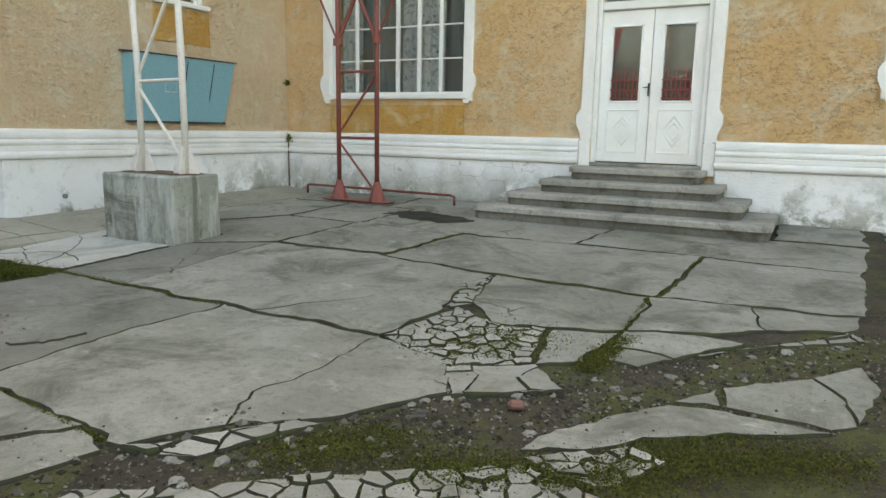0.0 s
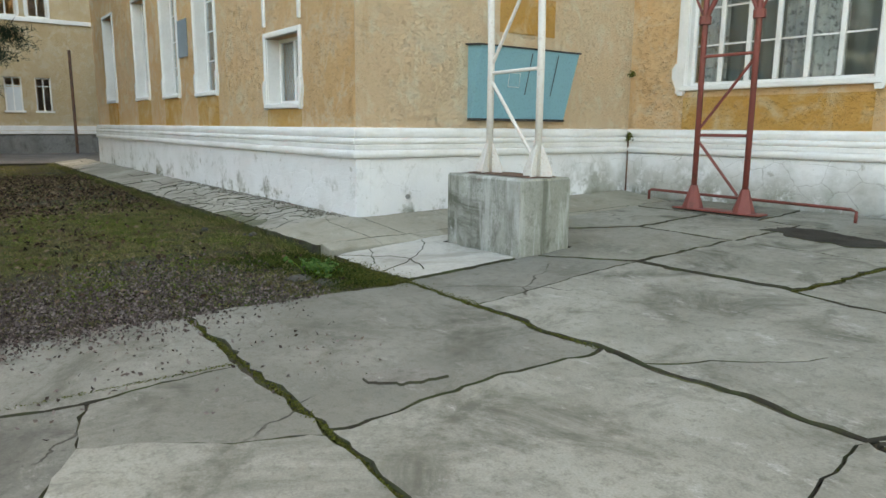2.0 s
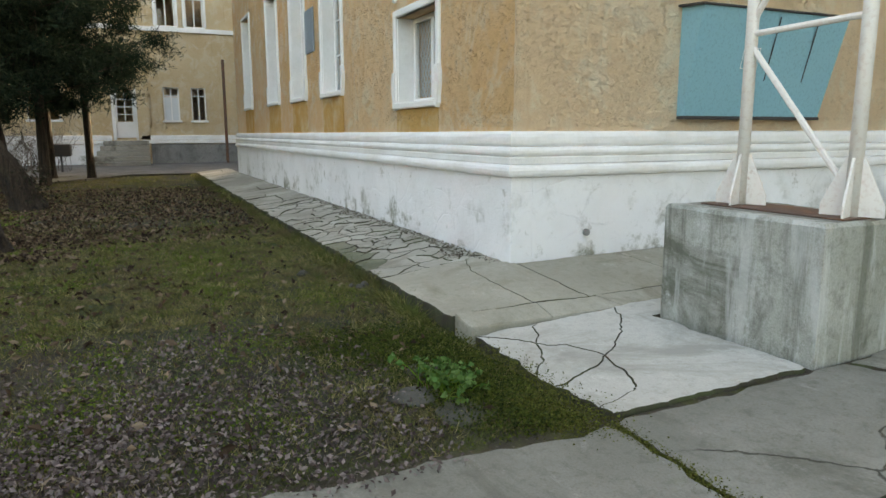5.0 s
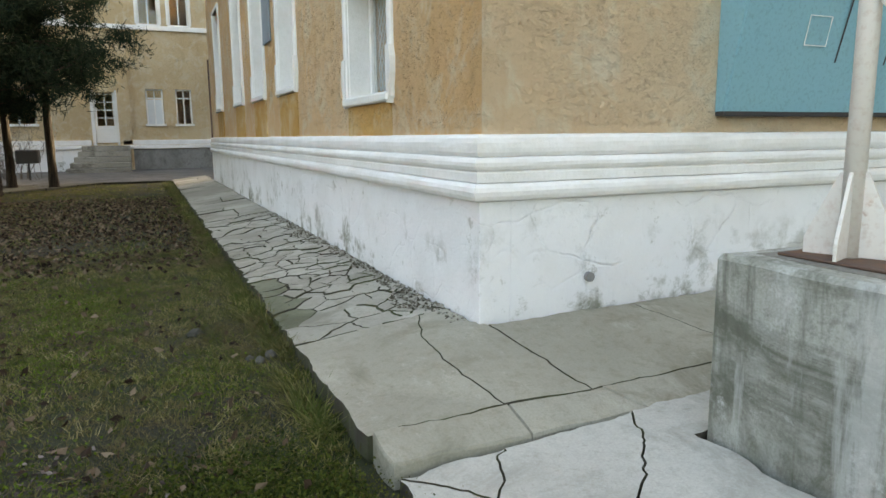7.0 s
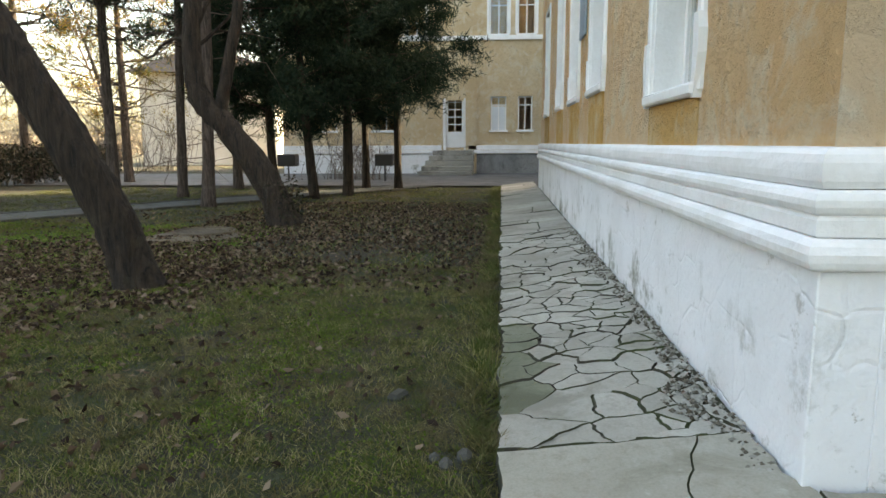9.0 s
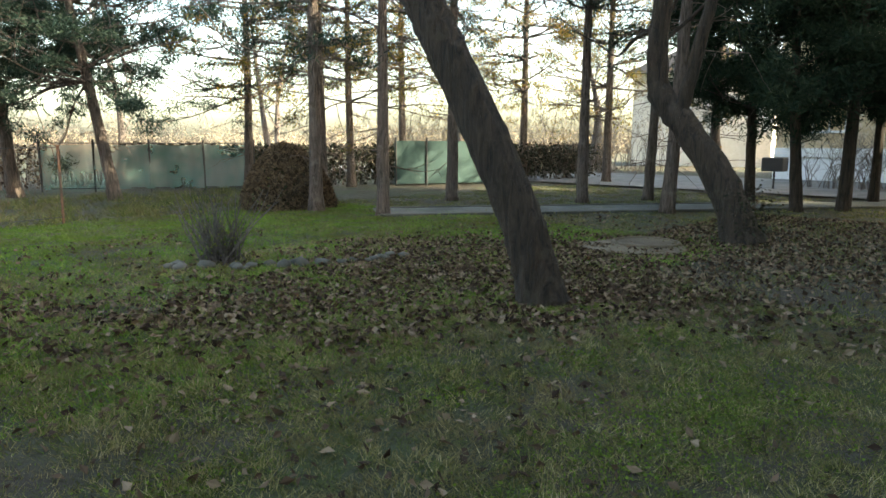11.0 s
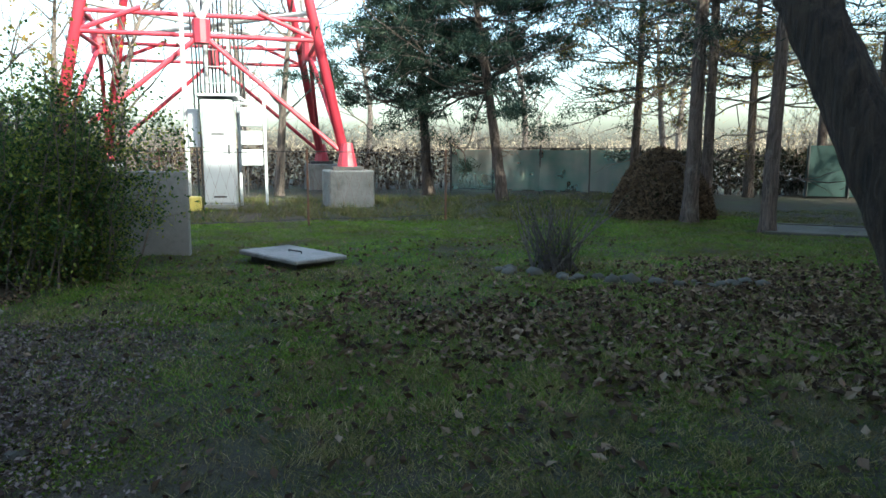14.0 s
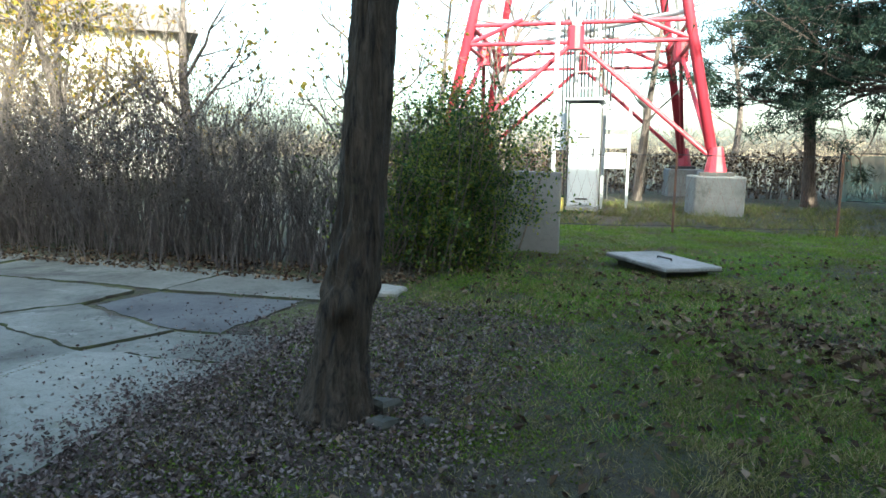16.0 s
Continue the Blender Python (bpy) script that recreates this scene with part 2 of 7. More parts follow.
SLAB = concrete("worn_concrete_slab", (0.240, 0.239, 0.206), (0.325, 0.322, 0.285), (0.095, 0.096, 0.076), (0.46, 0.455, 0.43), 0.25, 0.12, 0.85, 0.0, 0.75)
SLAB_DAMP = concrete("damp_concrete_slab", (0.180, 0.180, 0.156), (0.245, 0.244, 0.216), (0.085, 0.086, 0.068), (0.34, 0.335, 0.31), 0.35, 0.10, 0.80, 0.0, 0.75)
SLAB_OLD = concrete("damp_old_concrete", (0.14, 0.14, 0.122), (0.21, 0.21, 0.185), (0.06, 0.06, 0.05), (0.33, 0.33, 0.30), 0.5, 0.15, 0.85, 0.0, 1.1)
PIECE_MOSSY = concrete("greenish_apron_concrete", (0.16, 0.165, 0.115), (0.22, 0.225, 0.165), (0.09, 0.095, 0.06), (0.28, 0.28, 0.22), 0.7, 0.2)
SLAB_PALE = concrete("pale_screed", (0.42, 0.415, 0.38), (0.48, 0.475, 0.44), (0.27, 0.265, 0.235), (0.54, 0.535, 0.50), 0.0, 0.06)
SLAB_APRON = concrete("smooth_apron_concrete", (0.31, 0.295, 0.245), (0.37, 0.355, 0.30), (0.19, 0.18, 0.135), (0.44, 0.425, 0.37), 0.35, 0.06)
PIECE = concrete("broken_apron_concrete", (0.34, 0.325, 0.285), (0.42, 0.405, 0.355), (0.19, 0.18, 0.145), (0.47, 0.455, 0.41), 0.35, 0.24)
STONE = concrete("broken_pale_stone", (0.30, 0.295, 0.265), (0.39, 0.385, 0.35), (0.15, 0.145, 0.12), (0.46, 0.455, 0.42), 0.4, 0.28)
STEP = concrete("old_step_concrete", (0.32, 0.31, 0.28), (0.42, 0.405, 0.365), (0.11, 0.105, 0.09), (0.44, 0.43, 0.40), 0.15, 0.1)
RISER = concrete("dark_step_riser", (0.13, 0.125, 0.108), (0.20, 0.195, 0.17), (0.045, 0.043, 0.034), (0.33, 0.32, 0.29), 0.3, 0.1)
BLOCK = concrete("stained_footing_concrete", (0.33, 0.34, 0.30), (0.44, 0.45, 0.42), (0.10, 0.105, 0.080), (0.60, 0.62, 0.61), 0.35, 0.05, 0.85, 0.60)
GREY_CONC = concrete("grey_concrete", (0.20, 0.205, 0.205), (0.26, 0.265, 0.265), (0.12, 0.12, 0.115), (0.33, 0.335, 0.33), 0.15, 0.05)
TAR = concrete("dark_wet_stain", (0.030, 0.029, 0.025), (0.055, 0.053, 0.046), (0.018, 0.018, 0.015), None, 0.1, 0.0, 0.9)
DARKSTONE = concrete("dark_mossy_stone", (0.065, 0.063, 0.055), (0.10, 0.097, 0.087), (0.035, 0.036, 0.028), None, 0.5, 0.2)
ASPHALT = concrete("old_asphalt", (0.085, 0.087, 0.09), (0.12, 0.12, 0.12), (0.055, 0.055, 0.055), (0.16, 0.16, 0.155), 0.1, 0.05)
PATH_MAT = concrete("grey_path_asphalt", (0.070, 0.075, 0.072), (0.095, 0.098, 0.094), (0.050, 0.052, 0.048), (0.13, 0.13, 0.125), 0.3, 0.03)
SOIL = soil()
GRAVELLY = concrete("crumbled_concrete", (0.17, 0.165, 0.145), (0.27, 0.26, 0.235), (0.07, 0.068, 0.055), (0.40, 0.39, 0.36), 0.2, 0.0, 0.95)
WHITE_STEEL = steel("chalky_white_steel", (0.72, 0.69, 0.65), (0.36, 0.17, 0.09), (0.63, 0.72), 0.6)
RED_STEEL = steel("dull_red_steel", (0.23, 0.055, 0.045), (0.12, 0.045, 0.03), (0.52, 0.7), 0.55)
TOWER_RED = steel("bright_red_steel", (0.33, 0.028, 0.050), (0.20, 0.020, 0.030), (0.60, 0.8), 0.45)
TOWER_WHITE = steel("grey_white_steel", (0.36, 0.37, 0.38), (0.24, 0.22, 0.20), (0.55, 0.75), 0.5)
RUST = steel("rusty_iron", (0.10, 0.06, 0.045), (0.19, 0.085, 0.045), (0.45, 0.65), 0.8)
DARK_IRON = steel("dark_iron", (0.035, 0.035, 0.037), (0.09, 0.05, 0.035), (0.62, 0.75), 0.6)
BLUE = steel("faded_blue_sheet", (0.19, 0.42, 0.50), (0.05, 0.07, 0.08), (0.70, 0.74), 0.45)
# teal taken darker than the sheet's own paint, to stand for shade on it
TEAL = painted("shaded_teal_sheet", (0.020, 0.058, 0.054), (0.015, 0.042, 0.039), 0.7)
GREY_BLUE = painted("grey_blue_plaque", (0.24, 0.30, 0.34), (0.16, 0.19, 0.21), 0.5)
CABINET = painted("pale_grey_cabinet_paint", (0.42, 0.45, 0.48), (0.32, 0.35, 0.37), 0.4)
GLASS = glass("window_glass")
CURTAIN = painted("lace_curtain", (0.52, 0.54, 0.53), (0.32, 0.335, 0.33), 0.9, (0.20, 0.21, 0.205), (0.52, 0.60), 14.0)
PANE_BACKING = painted("dim_pane_backing", (0.060, 0.080, 0.082), (0.035, 0.048, 0.05), 0.9)
GLASS_BACKDROP = painted("grey_green_backdrop", (0.20, 0.225, 0.215), (0.14, 0.16, 0.155), 0.9)
INNER = painted("dim_interior_plaster", (0.30, 0.29, 0.27), (0.22, 0.21, 0.20), 0.9)
WOOD_BOARD = painted("whitewashed_board", (0.60, 0.64, 0.66), (0.48, 0.50, 0.52), 0.7)
BARK_DARK = bark("dark_bark", (0.008, 0.006, 0.005), (0.058, 0.040, 0.027), (0.075, 0.062, 0.042))
BARK_GREY = bark("grey_ridged_bark", (0.012, 0.009, 0.007), (0.13, 0.10, 0.072), (0.14, 0.13, 0.085), 1.6)
BARK_PINE = bark("pine_bark", (0.035, 0.026, 0.022), (0.17, 0.13, 0.11), (0.20, 0.17, 0.145), 1.4)
HEDGE_TWIG = bark("dark_hedge_twigs", (0.060, 0.052, 0.052), (0.165, 0.145, 0.142))
TWIG = bark("twig_bark", (0.085, 0.070, 0.064), (0.20, 0.165, 0.145))
NEEDLE = leafy("pine_needles", (0.016, 0.034, 0.024), (0.028, 0.050, 0.036), (0.050, 0.072, 0.048), rough=0.6)
# needle colours with the gold of low sunlight put into them
NEEDLE_SUNLIT = leafy("sun_gold_needles", (0.05, 0.065, 0.02), (0.16, 0.13, 0.03), (0.22, 0.13, 0.04), rough=0.6, trans=0.4)
CEDAR = leafy("dark_cedar_scales", (0.012, 0.024, 0.016), (0.020, 0.037, 0.022), (0.034, 0.052, 0.030), rough=0.9, trans=0.1)
PRIVET = leafy("privet_leaves", (0.030, 0.068, 0.022), (0.060, 0.11, 0.030), (0.20, 0.23, 0.045), rough=0.45, trans=0.3)
YELLOWLEAF = leafy("yellow_winter_leaves", (0.10, 0.10, 0.02), (0.26, 0.20, 0.04), (0.34, 0.22, 0.06), trans=0.45)
DRYLEAF = leafy("dry_fallen_leaves", (0.028, 0.018, 0.013), (0.058, 0.038, 0.025), (0.100, 0.068, 0.045), (0.20, 0.15, 0.105), rough=0.85, trans=0.1)
GREYLEAF = leafy("grey_leaf_litter", (0.060, 0.045, 0.042), (0.115, 0.090, 0.086), (0.20, 0.165, 0.155), rough=0.85, trans=0.1)
GRASS = leafy("winter_grass", (0.036, 0.062, 0.010), (0.078, 0.105, 0.018), (0.16, 0.16, 0.042), (0.33, 0.29, 0.14), rough=0.7, trans=0.35, patch=(1.3, (0.140, 0.118, 0.060)), tuft=(6.0, (0.070, 0.100, 0.024)))
LUSH = leafy("green_grass", (0.062, 0.155, 0.013), (0.120, 0.235, 0.024), (0.24, 0.32, 0.060), rough=0.7, trans=0.35, patch=(0.7, (0.105, 0.112, 0.026)), tuft=(4.0, (0.088, 0.175, 0.020)))
MOSS = leafy("moss", (0.054, 0.062, 0.014), (0.118, 0.132, 0.024), (0.078, 0.074, 0.024), rough=0.95, trans=0.1)
LAWN_MOSS = leafy("bright_lawn_moss", (0.070, 0.115, 0.016), (0.125, 0.185, 0.026), (0.080, 0.095, 0.028), rough=0.95, trans=0.1)
HAY = leafy("dry_leaf_heap", (0.05, 0.036, 0.024), (0.10, 0.07, 0.045), (0.15, 0.11, 0.07), rough=0.9, trans=0.0)
HEDGE_DARK = leafy("dark_hedge_leaves", (0.024, 0.027, 0.017), (0.042, 0.044, 0.026), (0.085, 0.064, 0.048), trans=0.15)
ROOF = painted("roof_sheet", (0.12, 0.10, 0.09), (0.08, 0.07, 0.065), 0.7)
HOUSE_WALL = stucco("pale_house_plaster", (0.62, 0.60, 0.54), (0.68, 0.66, 0.60), (0.50, 0.47, 0.40), (0.72, 0.70, 0.66))


# ---------- geometry helpers ----------
class Geo:
    """Collects vertices and faces, then becomes one mesh."""

    def __init__(self):
        self.v, self.f, self.n = [], [], 0

    def add(self, verts, faces):
        self.v.append(np.asarray(verts, float).reshape(-1, 3))
        self.f += [tuple(i + self.n for i in q) for q in faces]
        self.n += len(self.v[-1])
        return self

    def box(self, x0, y0, z0, x1, y1, z1, c=0.006):
        """A box with chamfered edges."""
        lo, hi = np.array((x0, y0, z0), float), np.array((x1, y1, z1), float)
        c = min(c, 0.45 * float((hi - lo).min()))
        bm = bmesh.new()
        mid = (lo + hi) / 2
        for sx in (-1, 1):
            for sy in (-1, 1):
                for sz in (-1, 1):
                    s = np.array((sx, sy, sz))
                    p = mid + s * (hi - lo) / 2
                    for k in range(3):
                        q = p - s * c
                        q[k] = p[k]
                        bm.verts.new(q)
        bmesh.ops.convex_hull(bm, input=bm.verts)
        bmesh.ops.dissolve_limit(bm, angle_limit=0.01, verts=bm.verts, edges=bm.edges)
        return self.take(bm)

    def take(self, bm, m=None):
        bm.verts.ensure_lookup_table()
        bm.verts.index_update()
        if m is not None:
            bm.transform(m)
        self.add([tuple(v.co) for v in bm.verts], [[v.index for v in f.verts] for f in bm.faces])
        bm.free()
        return self

    def obox(self, centre, size, rz=0.0, rx=0.0, ry=0.0, c=0.006):
        """A chamfered box about a centre, turned."""
        g = Geo().box(-size[0] / 2, -size[1] / 2, -size[2] / 2, size[0] / 2, size[1] / 2, size[2] / 2, c)
        m = pose(*centre, rx, ry, rz)
        pts = [m @ Vector(p) for p in np.concatenate(g.v)]
        return self.add([tuple(p) for p in pts], g.f)

    def tube(self, pts, radii, sides=8, cap=True, wob=0.0, rng=None):
        pts = np.asarray(pts, float)
        n = len(pts)
        radii = np.broadcast_to(np.asarray(radii, float), (n,))
        tang = np.gradient(pts, axis=0)
        tang /= np.maximum(np.linalg.norm(tang, axis=1, keepdims=True), 1e-9)
        ref = np.array((0, 0, 1.0)) if abs(tang[0][2]) < 0.9 else np.array((1.0, 0, 0))
        u = np.cross(tang, ref)
        u /= np.maximum(np.linalg.norm(u, axis=1, keepdims=True), 1e-9)
        w = np.cross(tang, u)
        a = np.arange(sides) * 2 * np.pi / sides
        r = radii[:, None] * np.ones((1, sides))
        if wob:
            r = r * (1 + wob * (rng or np.random).standard_normal((n, sides)))
        ring = pts[:, None, :] + r[:, :, None] * (np.cos(a)[None, :, None] * u[:, None, :] + np.sin(a)[None, :, None] * w[:, None, :])
        faces = [(i * sides + j, i * sides + (j + 1) % sides, (i + 1) * sides + (j + 1) % sides, (i + 1) * sides + j) for i in range(n - 1) for j in range(sides)]
        if cap:
            faces += [tuple(range(sides))[::-1], tuple((n - 1) * sides + j for j in range(sides))]
        return self.add(ring.reshape(-1, 3), faces)

    def bar(self, a, b, r, sides=8):
        return self.tube([a, b], r, sides)

    def prism(self, poly, z0, ztop, lip=0.012, inset=0.008):
        """A slab from a plan outline; ztop(x, y) gives its upper surface."""
        p = np.asarray(poly, float)
        nxt, prv = np.roll(p, -1, 0), np.roll(p, 1, 0)
        d = nxt - prv
        d /= np.maximum(np.linalg.norm(d, axis=1, keepdims=True), 1e-9)
        inner = p + np.stack([-d[:, 1], d[:, 0]], 1) * inset
        k = len(p)
        v = [(x, y, z0) for x, y in p] + [(x, y, ztop(x, y) - lip) for x, y in p] + [(x, y, ztop(x, y)) for x, y in inner]
        f = [tuple(range(2 * k, 3 * k))]
        for r in (0, k):
            f += [(r + i, r + (i + 1) % k, r + k + (i + 1) % k, r + k + i) for i in range(k)]
        return self.add(v, f)

    def mesh(self, name, mat, smooth=False):
        me = bpy.data.meshes.new(name)
        me.from_pydata(np.concatenate(self.v).tolist() if self.v else [], [], self.f)
        me.materials.append(mat)
        if smooth:
            me.polygons.foreach_set("use_smooth", [True] * len(me.polygons))
        me.update()
        return me


def thing(name, at, label, category, group="", kind=""):
    ob = new(name)
    ob.location = at
    ob.empty_display_size = 0.2
    return tagged(ob, label, category, group, kind)


STUFF = {"branch_tangle", "crown", "foliage", "stem_tangle", "litter", "ivy", "mesh", "cable_bundle"}


def part(name, geo, mat, parent, label="", smooth=False):
    ob = new(name, geo.mesh(name, mat, smooth))
    ob.parent = parent
    if parent.type == "EMPTY":
        ob.matrix_parent_inverse = Matrix.Translation(-Vector(parent.location))
    return tagged(ob, label, "", "", "stuff" if name in STUFF else "")


def solo(name, geo, mat, label="", category="", kind="", group="", smooth=False):
    """A thing or piece of the setting that is one mesh."""
    return tagged(new(name, geo.mesh(name, mat, smooth)), label, category, group, kind)


def structure(name, geo, mat, label="", smooth=False):
    return solo(name, geo, mat, label, "", "structure", "", smooth)


def cards(centres, size, rng, flat=0.0, ratio=0.55, tri=False):
    """Loose leaves: a small folded blade at each centre."""
    c = np.asarray(centres, float)
    n = len(c)
    d = rng.standard_normal((n, 3))
    d[:, 2] *= 1 - flat
    d /= np.maximum(np.linalg.norm(d, axis=1, keepdims=True), 1e-9)
    e = rng.standard_normal((n, 3))
    if flat:
        e[:, 2] *= 1 - flat
    e -= d * (e * d).sum(1, keepdims=True)
    e /= np.maximum(np.linalg.norm(e, axis=1, keepdims=True), 1e-9)
    s = (size * rng.uniform(0.6, 1.35, n))[:, None]
    nrm = np.cross(d, e)
    if tri:
        v = np.stack([c - e * s * ratio / 2, c + e * s * ratio / 2, c + d * s], 1)
        f = np.arange(n * 3).reshape(n, 3)
    else:
        v = np.stack([c - d * s / 2, c + e * s * ratio / 2 + nrm * s * 0.12, c + d * s / 2, c - e * s * ratio / 2 + nrm * s * 0.12], 1)
        f = np.arange(n * 4).reshape(n, 4)
    g = Geo()
    g.v, g.f, g.n = [v.reshape(-1, 3)], [tuple(q) for q in f.tolist()], len(c) * v.shape[1]
    return g


def noise2(x, y, s=1.0, off=0.0):
    return noise.noise(Vector((x * s + off, y * s - off, off)))


# ---------- ground heights ----------
EX, LY, NY = -8.50, 4.62, 9.67        # plinth faces: east wall of the long wing, long wall, rear yard wall
END_X = -23.9


def yard_z(y):
    return float(np.interp(y, (3.6, 5.0, 9.6), (0.0, 0.08, 0.24)))


def yard_edge(y):
    return -6.02 + 0.06 * math.sin(3.1 * y) + 0.05 * math.sin(7.7 * y + 1)


def earth_z(x, y):
    if x > -6.1 and y > -2.7:
        return yard_z(y) - 0.020 + 0.012 * noise2(x, y, 2.0)
    if x > -8.4 and y > 3.6:
        return -0.06 + yard_z(y)
    return -0.005 + 0.03 * noise2(x, y, 0.5) + 0.022 * noise2(x, y, 2.3, 5.0)


gxs = np.concatenate([-np.geomspace(600, 30, 12), np.linspace(-29, -18.5, 36), np.linspace(-18.3, 2.5, 150), np.geomspace(3.2, 600, 14)])
gys = np.concatenate([-np.geomspace(600, 22, 12), np.linspace(-21, -9, 40), np.linspace(-8.8, 10.4, 140), np.geomspace(11, 600, 10)])
gv = [(x, y, earth_z(x, y)) for y in gys for x in gxs]
nx = len(gxs)
gf = [(j * nx + i, j * nx + i + 1, (j + 1) * nx + i + 1, (j + 1) * nx + i) for j in range(len(gys) - 1) for i in range(nx - 1)]
structure("ground", Geo().add(gv, gf), SOIL, "winter lawn soil with moss and bare dirt", True)


# ---------- the buildings ----------
def frame_map(axis, face):
    """Maps (along, depth inwards, z) of a wall to the world. axis x: faces -y; axis y: faces +x."""
    if axis == "x":
        return lambda u, d, z: (u, face + d, z)
    return lambda u, d, z: (face - d, u, z)


def wall_panel(axis, face, u0, u1, z0, z1, thick, holes):
    """A wall with real openings through it."""
    us = sorted({u0, u1, *[h[0] for h in holes], *[h[1] for h in holes]})
    zs = sorted({z0, z1, *[h[2] for h in holes], *[h[3] for h in holes]})
    put = frame_map(axis, face)
    bm = bmesh.new()
    vs = {}

    def vert(u, z):
        if (u, z) not in vs:
            vs[u, z] = bm.verts.new(put(u, 0.0, z))
        return vs[u, z]
    for a, b in zip(us, us[1:]):
        for c, d in zip(zs, zs[1:]):
            if not any(h[0] <= a and b <= h[1] and h[2] <= c and d <= h[3] for h in holes):
                bm.faces.new((vert(a, c), vert(b, c), vert(b, d), vert(a, d)))
    ext = bmesh.ops.extrude_face_region(bm, geom=bm.faces[:])
    off = Vector(put(0, thick, 0)) - Vector(put(0, 0, 0))
    bmesh.ops.translate(bm, vec=off, verts=[e for e in ext["geom"] if isinstance(e, bmesh.types.BMVert)])
    bmesh.ops.recalc_face_normals(bm, faces=bm.faces)
    return Geo().take(bm)


def wbox(axis, face, u0, u1, d0, d1, z0, z1, c=0.006, geo=None):
    """A box given along a wall; d is depth inwards."""
    put = frame_map(axis, face)
    p, q = np.array(put(u0, d0, z0)), np.array(put(u1, d1, z1))
    lo, hi = np.minimum(p, q), np.maximum(p, q)
    return (geo or Geo()).box(*lo, *hi, c)


WALL_IN = 0.045
WALL_TOP, NORTH_TOP = 10.6, 9.6


# profiles of the three mouldings: how far out of the plinth's face, and height
ROLLS = [
    [(-0.06, 0.897), (0.030, 0.899), (0.047, 0.908), (0.057, 0.928), (0.060, 0.952), (0.054, 0.976), (0.040, 0.993), (0.030, 0.998), (-0.06, 0.999)],
    [(-0.06, 1.000), (0.028, 1.001), (0.033, 1.006), (0.033, 1.052), (0.025, 1.060), (0.025, 1.066), (0.038, 1.074), (0.047, 1.092), (0.047, 1.112), (0.038, 1.132), (0.022, 1.141), (-0.06, 1.142)],
    [(-0.06, 1.143), (0.010, 1.144), (0.014, 1.150), (0.024, 1.166), (0.027, 1.190), (0.026, 1.220), (0.018, 1.246), (0.006, 1.262), (-0.06, 1.270)],
]


def bands(path, parent, gap=None):
    """Three rolled mouldings above the plinth, swept along a plan path and mitred at its corners."""
    p = np.asarray(path, float)
    d = np.diff(p, axis=0)
    d /= np.linalg.norm(d, axis=1, keepdims=True)
    nrm = np.stack([d[:, 1], -d[:, 0]], 1)
    mit = [nrm[0]] + [(a + b) / (1 + a @ b) for a, b in zip(nrm, nrm[1:])] + [nrm[-1]]
    for prof in ROLLS:
        k, g = len(prof), Geo()
        rows = []
        for i in range(len(p) - 1):
            n = max(2, int(np.linalg.norm(p[i + 1] - p[i]) / 0.12))
            for q in range(n + (i == len(p) - 2)):
                t = q / n
                rows.append((p[i] + (p[i + 1] - p[i]) * t, mit[i] if q == 0 else mit[i + 1] if q == n else nrm[i]))
        vs = []
        for c, m in rows:
            for o, z in prof:
                w = 0.004 * noise2(c[0] + c[1], z * 9, 2.6) + 0.003 * noise2(c[0] - c[1], z * 9, 9.0, 4.0) if o > 0 else 0.0
                vs.append((c[0] + m[0] * (o + w), c[1] + m[1] * (o + w), z + 0.6 * w))
        fs = [(r * k + a, (r + 1) * k + a, (r + 1) * k + (a + 1) % k, r * k + (a + 1) % k) for r in range(len(rows) - 1) for a in range(k)]
        fs += [tuple(range(k)), tuple(range((len(rows) - 1) * k + k - 1, (len(rows) - 1) * k - 1, -1))]
        part("moulding", g.add(vs, fs), MOULDING, parent, "flaking white rolled moulding")


def surround(axis, face, u0, u1, z0, z1, parent, lug=True, g=0.17):
    """Raised white band round an opening, with dropped lugs below the sides."""
    e = g / 0.17
    for a, b in ((u0 - g, u0), (u1, u1 + g)):
        part("architrave", wbox(axis, face, a, b, -0.03, 0.05, z0 - (0.10 * e if lug else 0.0), z1 + g, 0.012), TRIM, parent)
    part("architrave", wbox(axis, face, u0, u1, -0.03, 0.05, z1, z1 + g, 0.012), TRIM, parent)
    if lug:
        for a, s in ((u0 - g, -1), (u1 + g, 1)):
            put = frame_map(axis, face)
            geo = Geo()
            poly = [(a, z0 + 0.34), (a + s * 0.055 * e, z0 + 0.26), (a + s * 0.055 * e, z0 + 0.14), (a - s * 0.06 * e, z0 - 0.10 * e - 0.03), (a - s * 0.15 * e, z0 - 0.10 * e - 0.03), (a - s * 0.15 * e, z0 + 0.34)]
            k = len(poly)
            geo.add([put(u, -0.045, z) for u, z in poly] + [put(u, 0.05, z) for u, z in poly],
                    [tuple(range(k)), tuple(range(2 * k - 1, k - 1, -1))] + [(i, (i + 1) % k, k + (i + 1) % k, k + i) for i in range(k)])
            part("lug", geo, TRIM, parent)


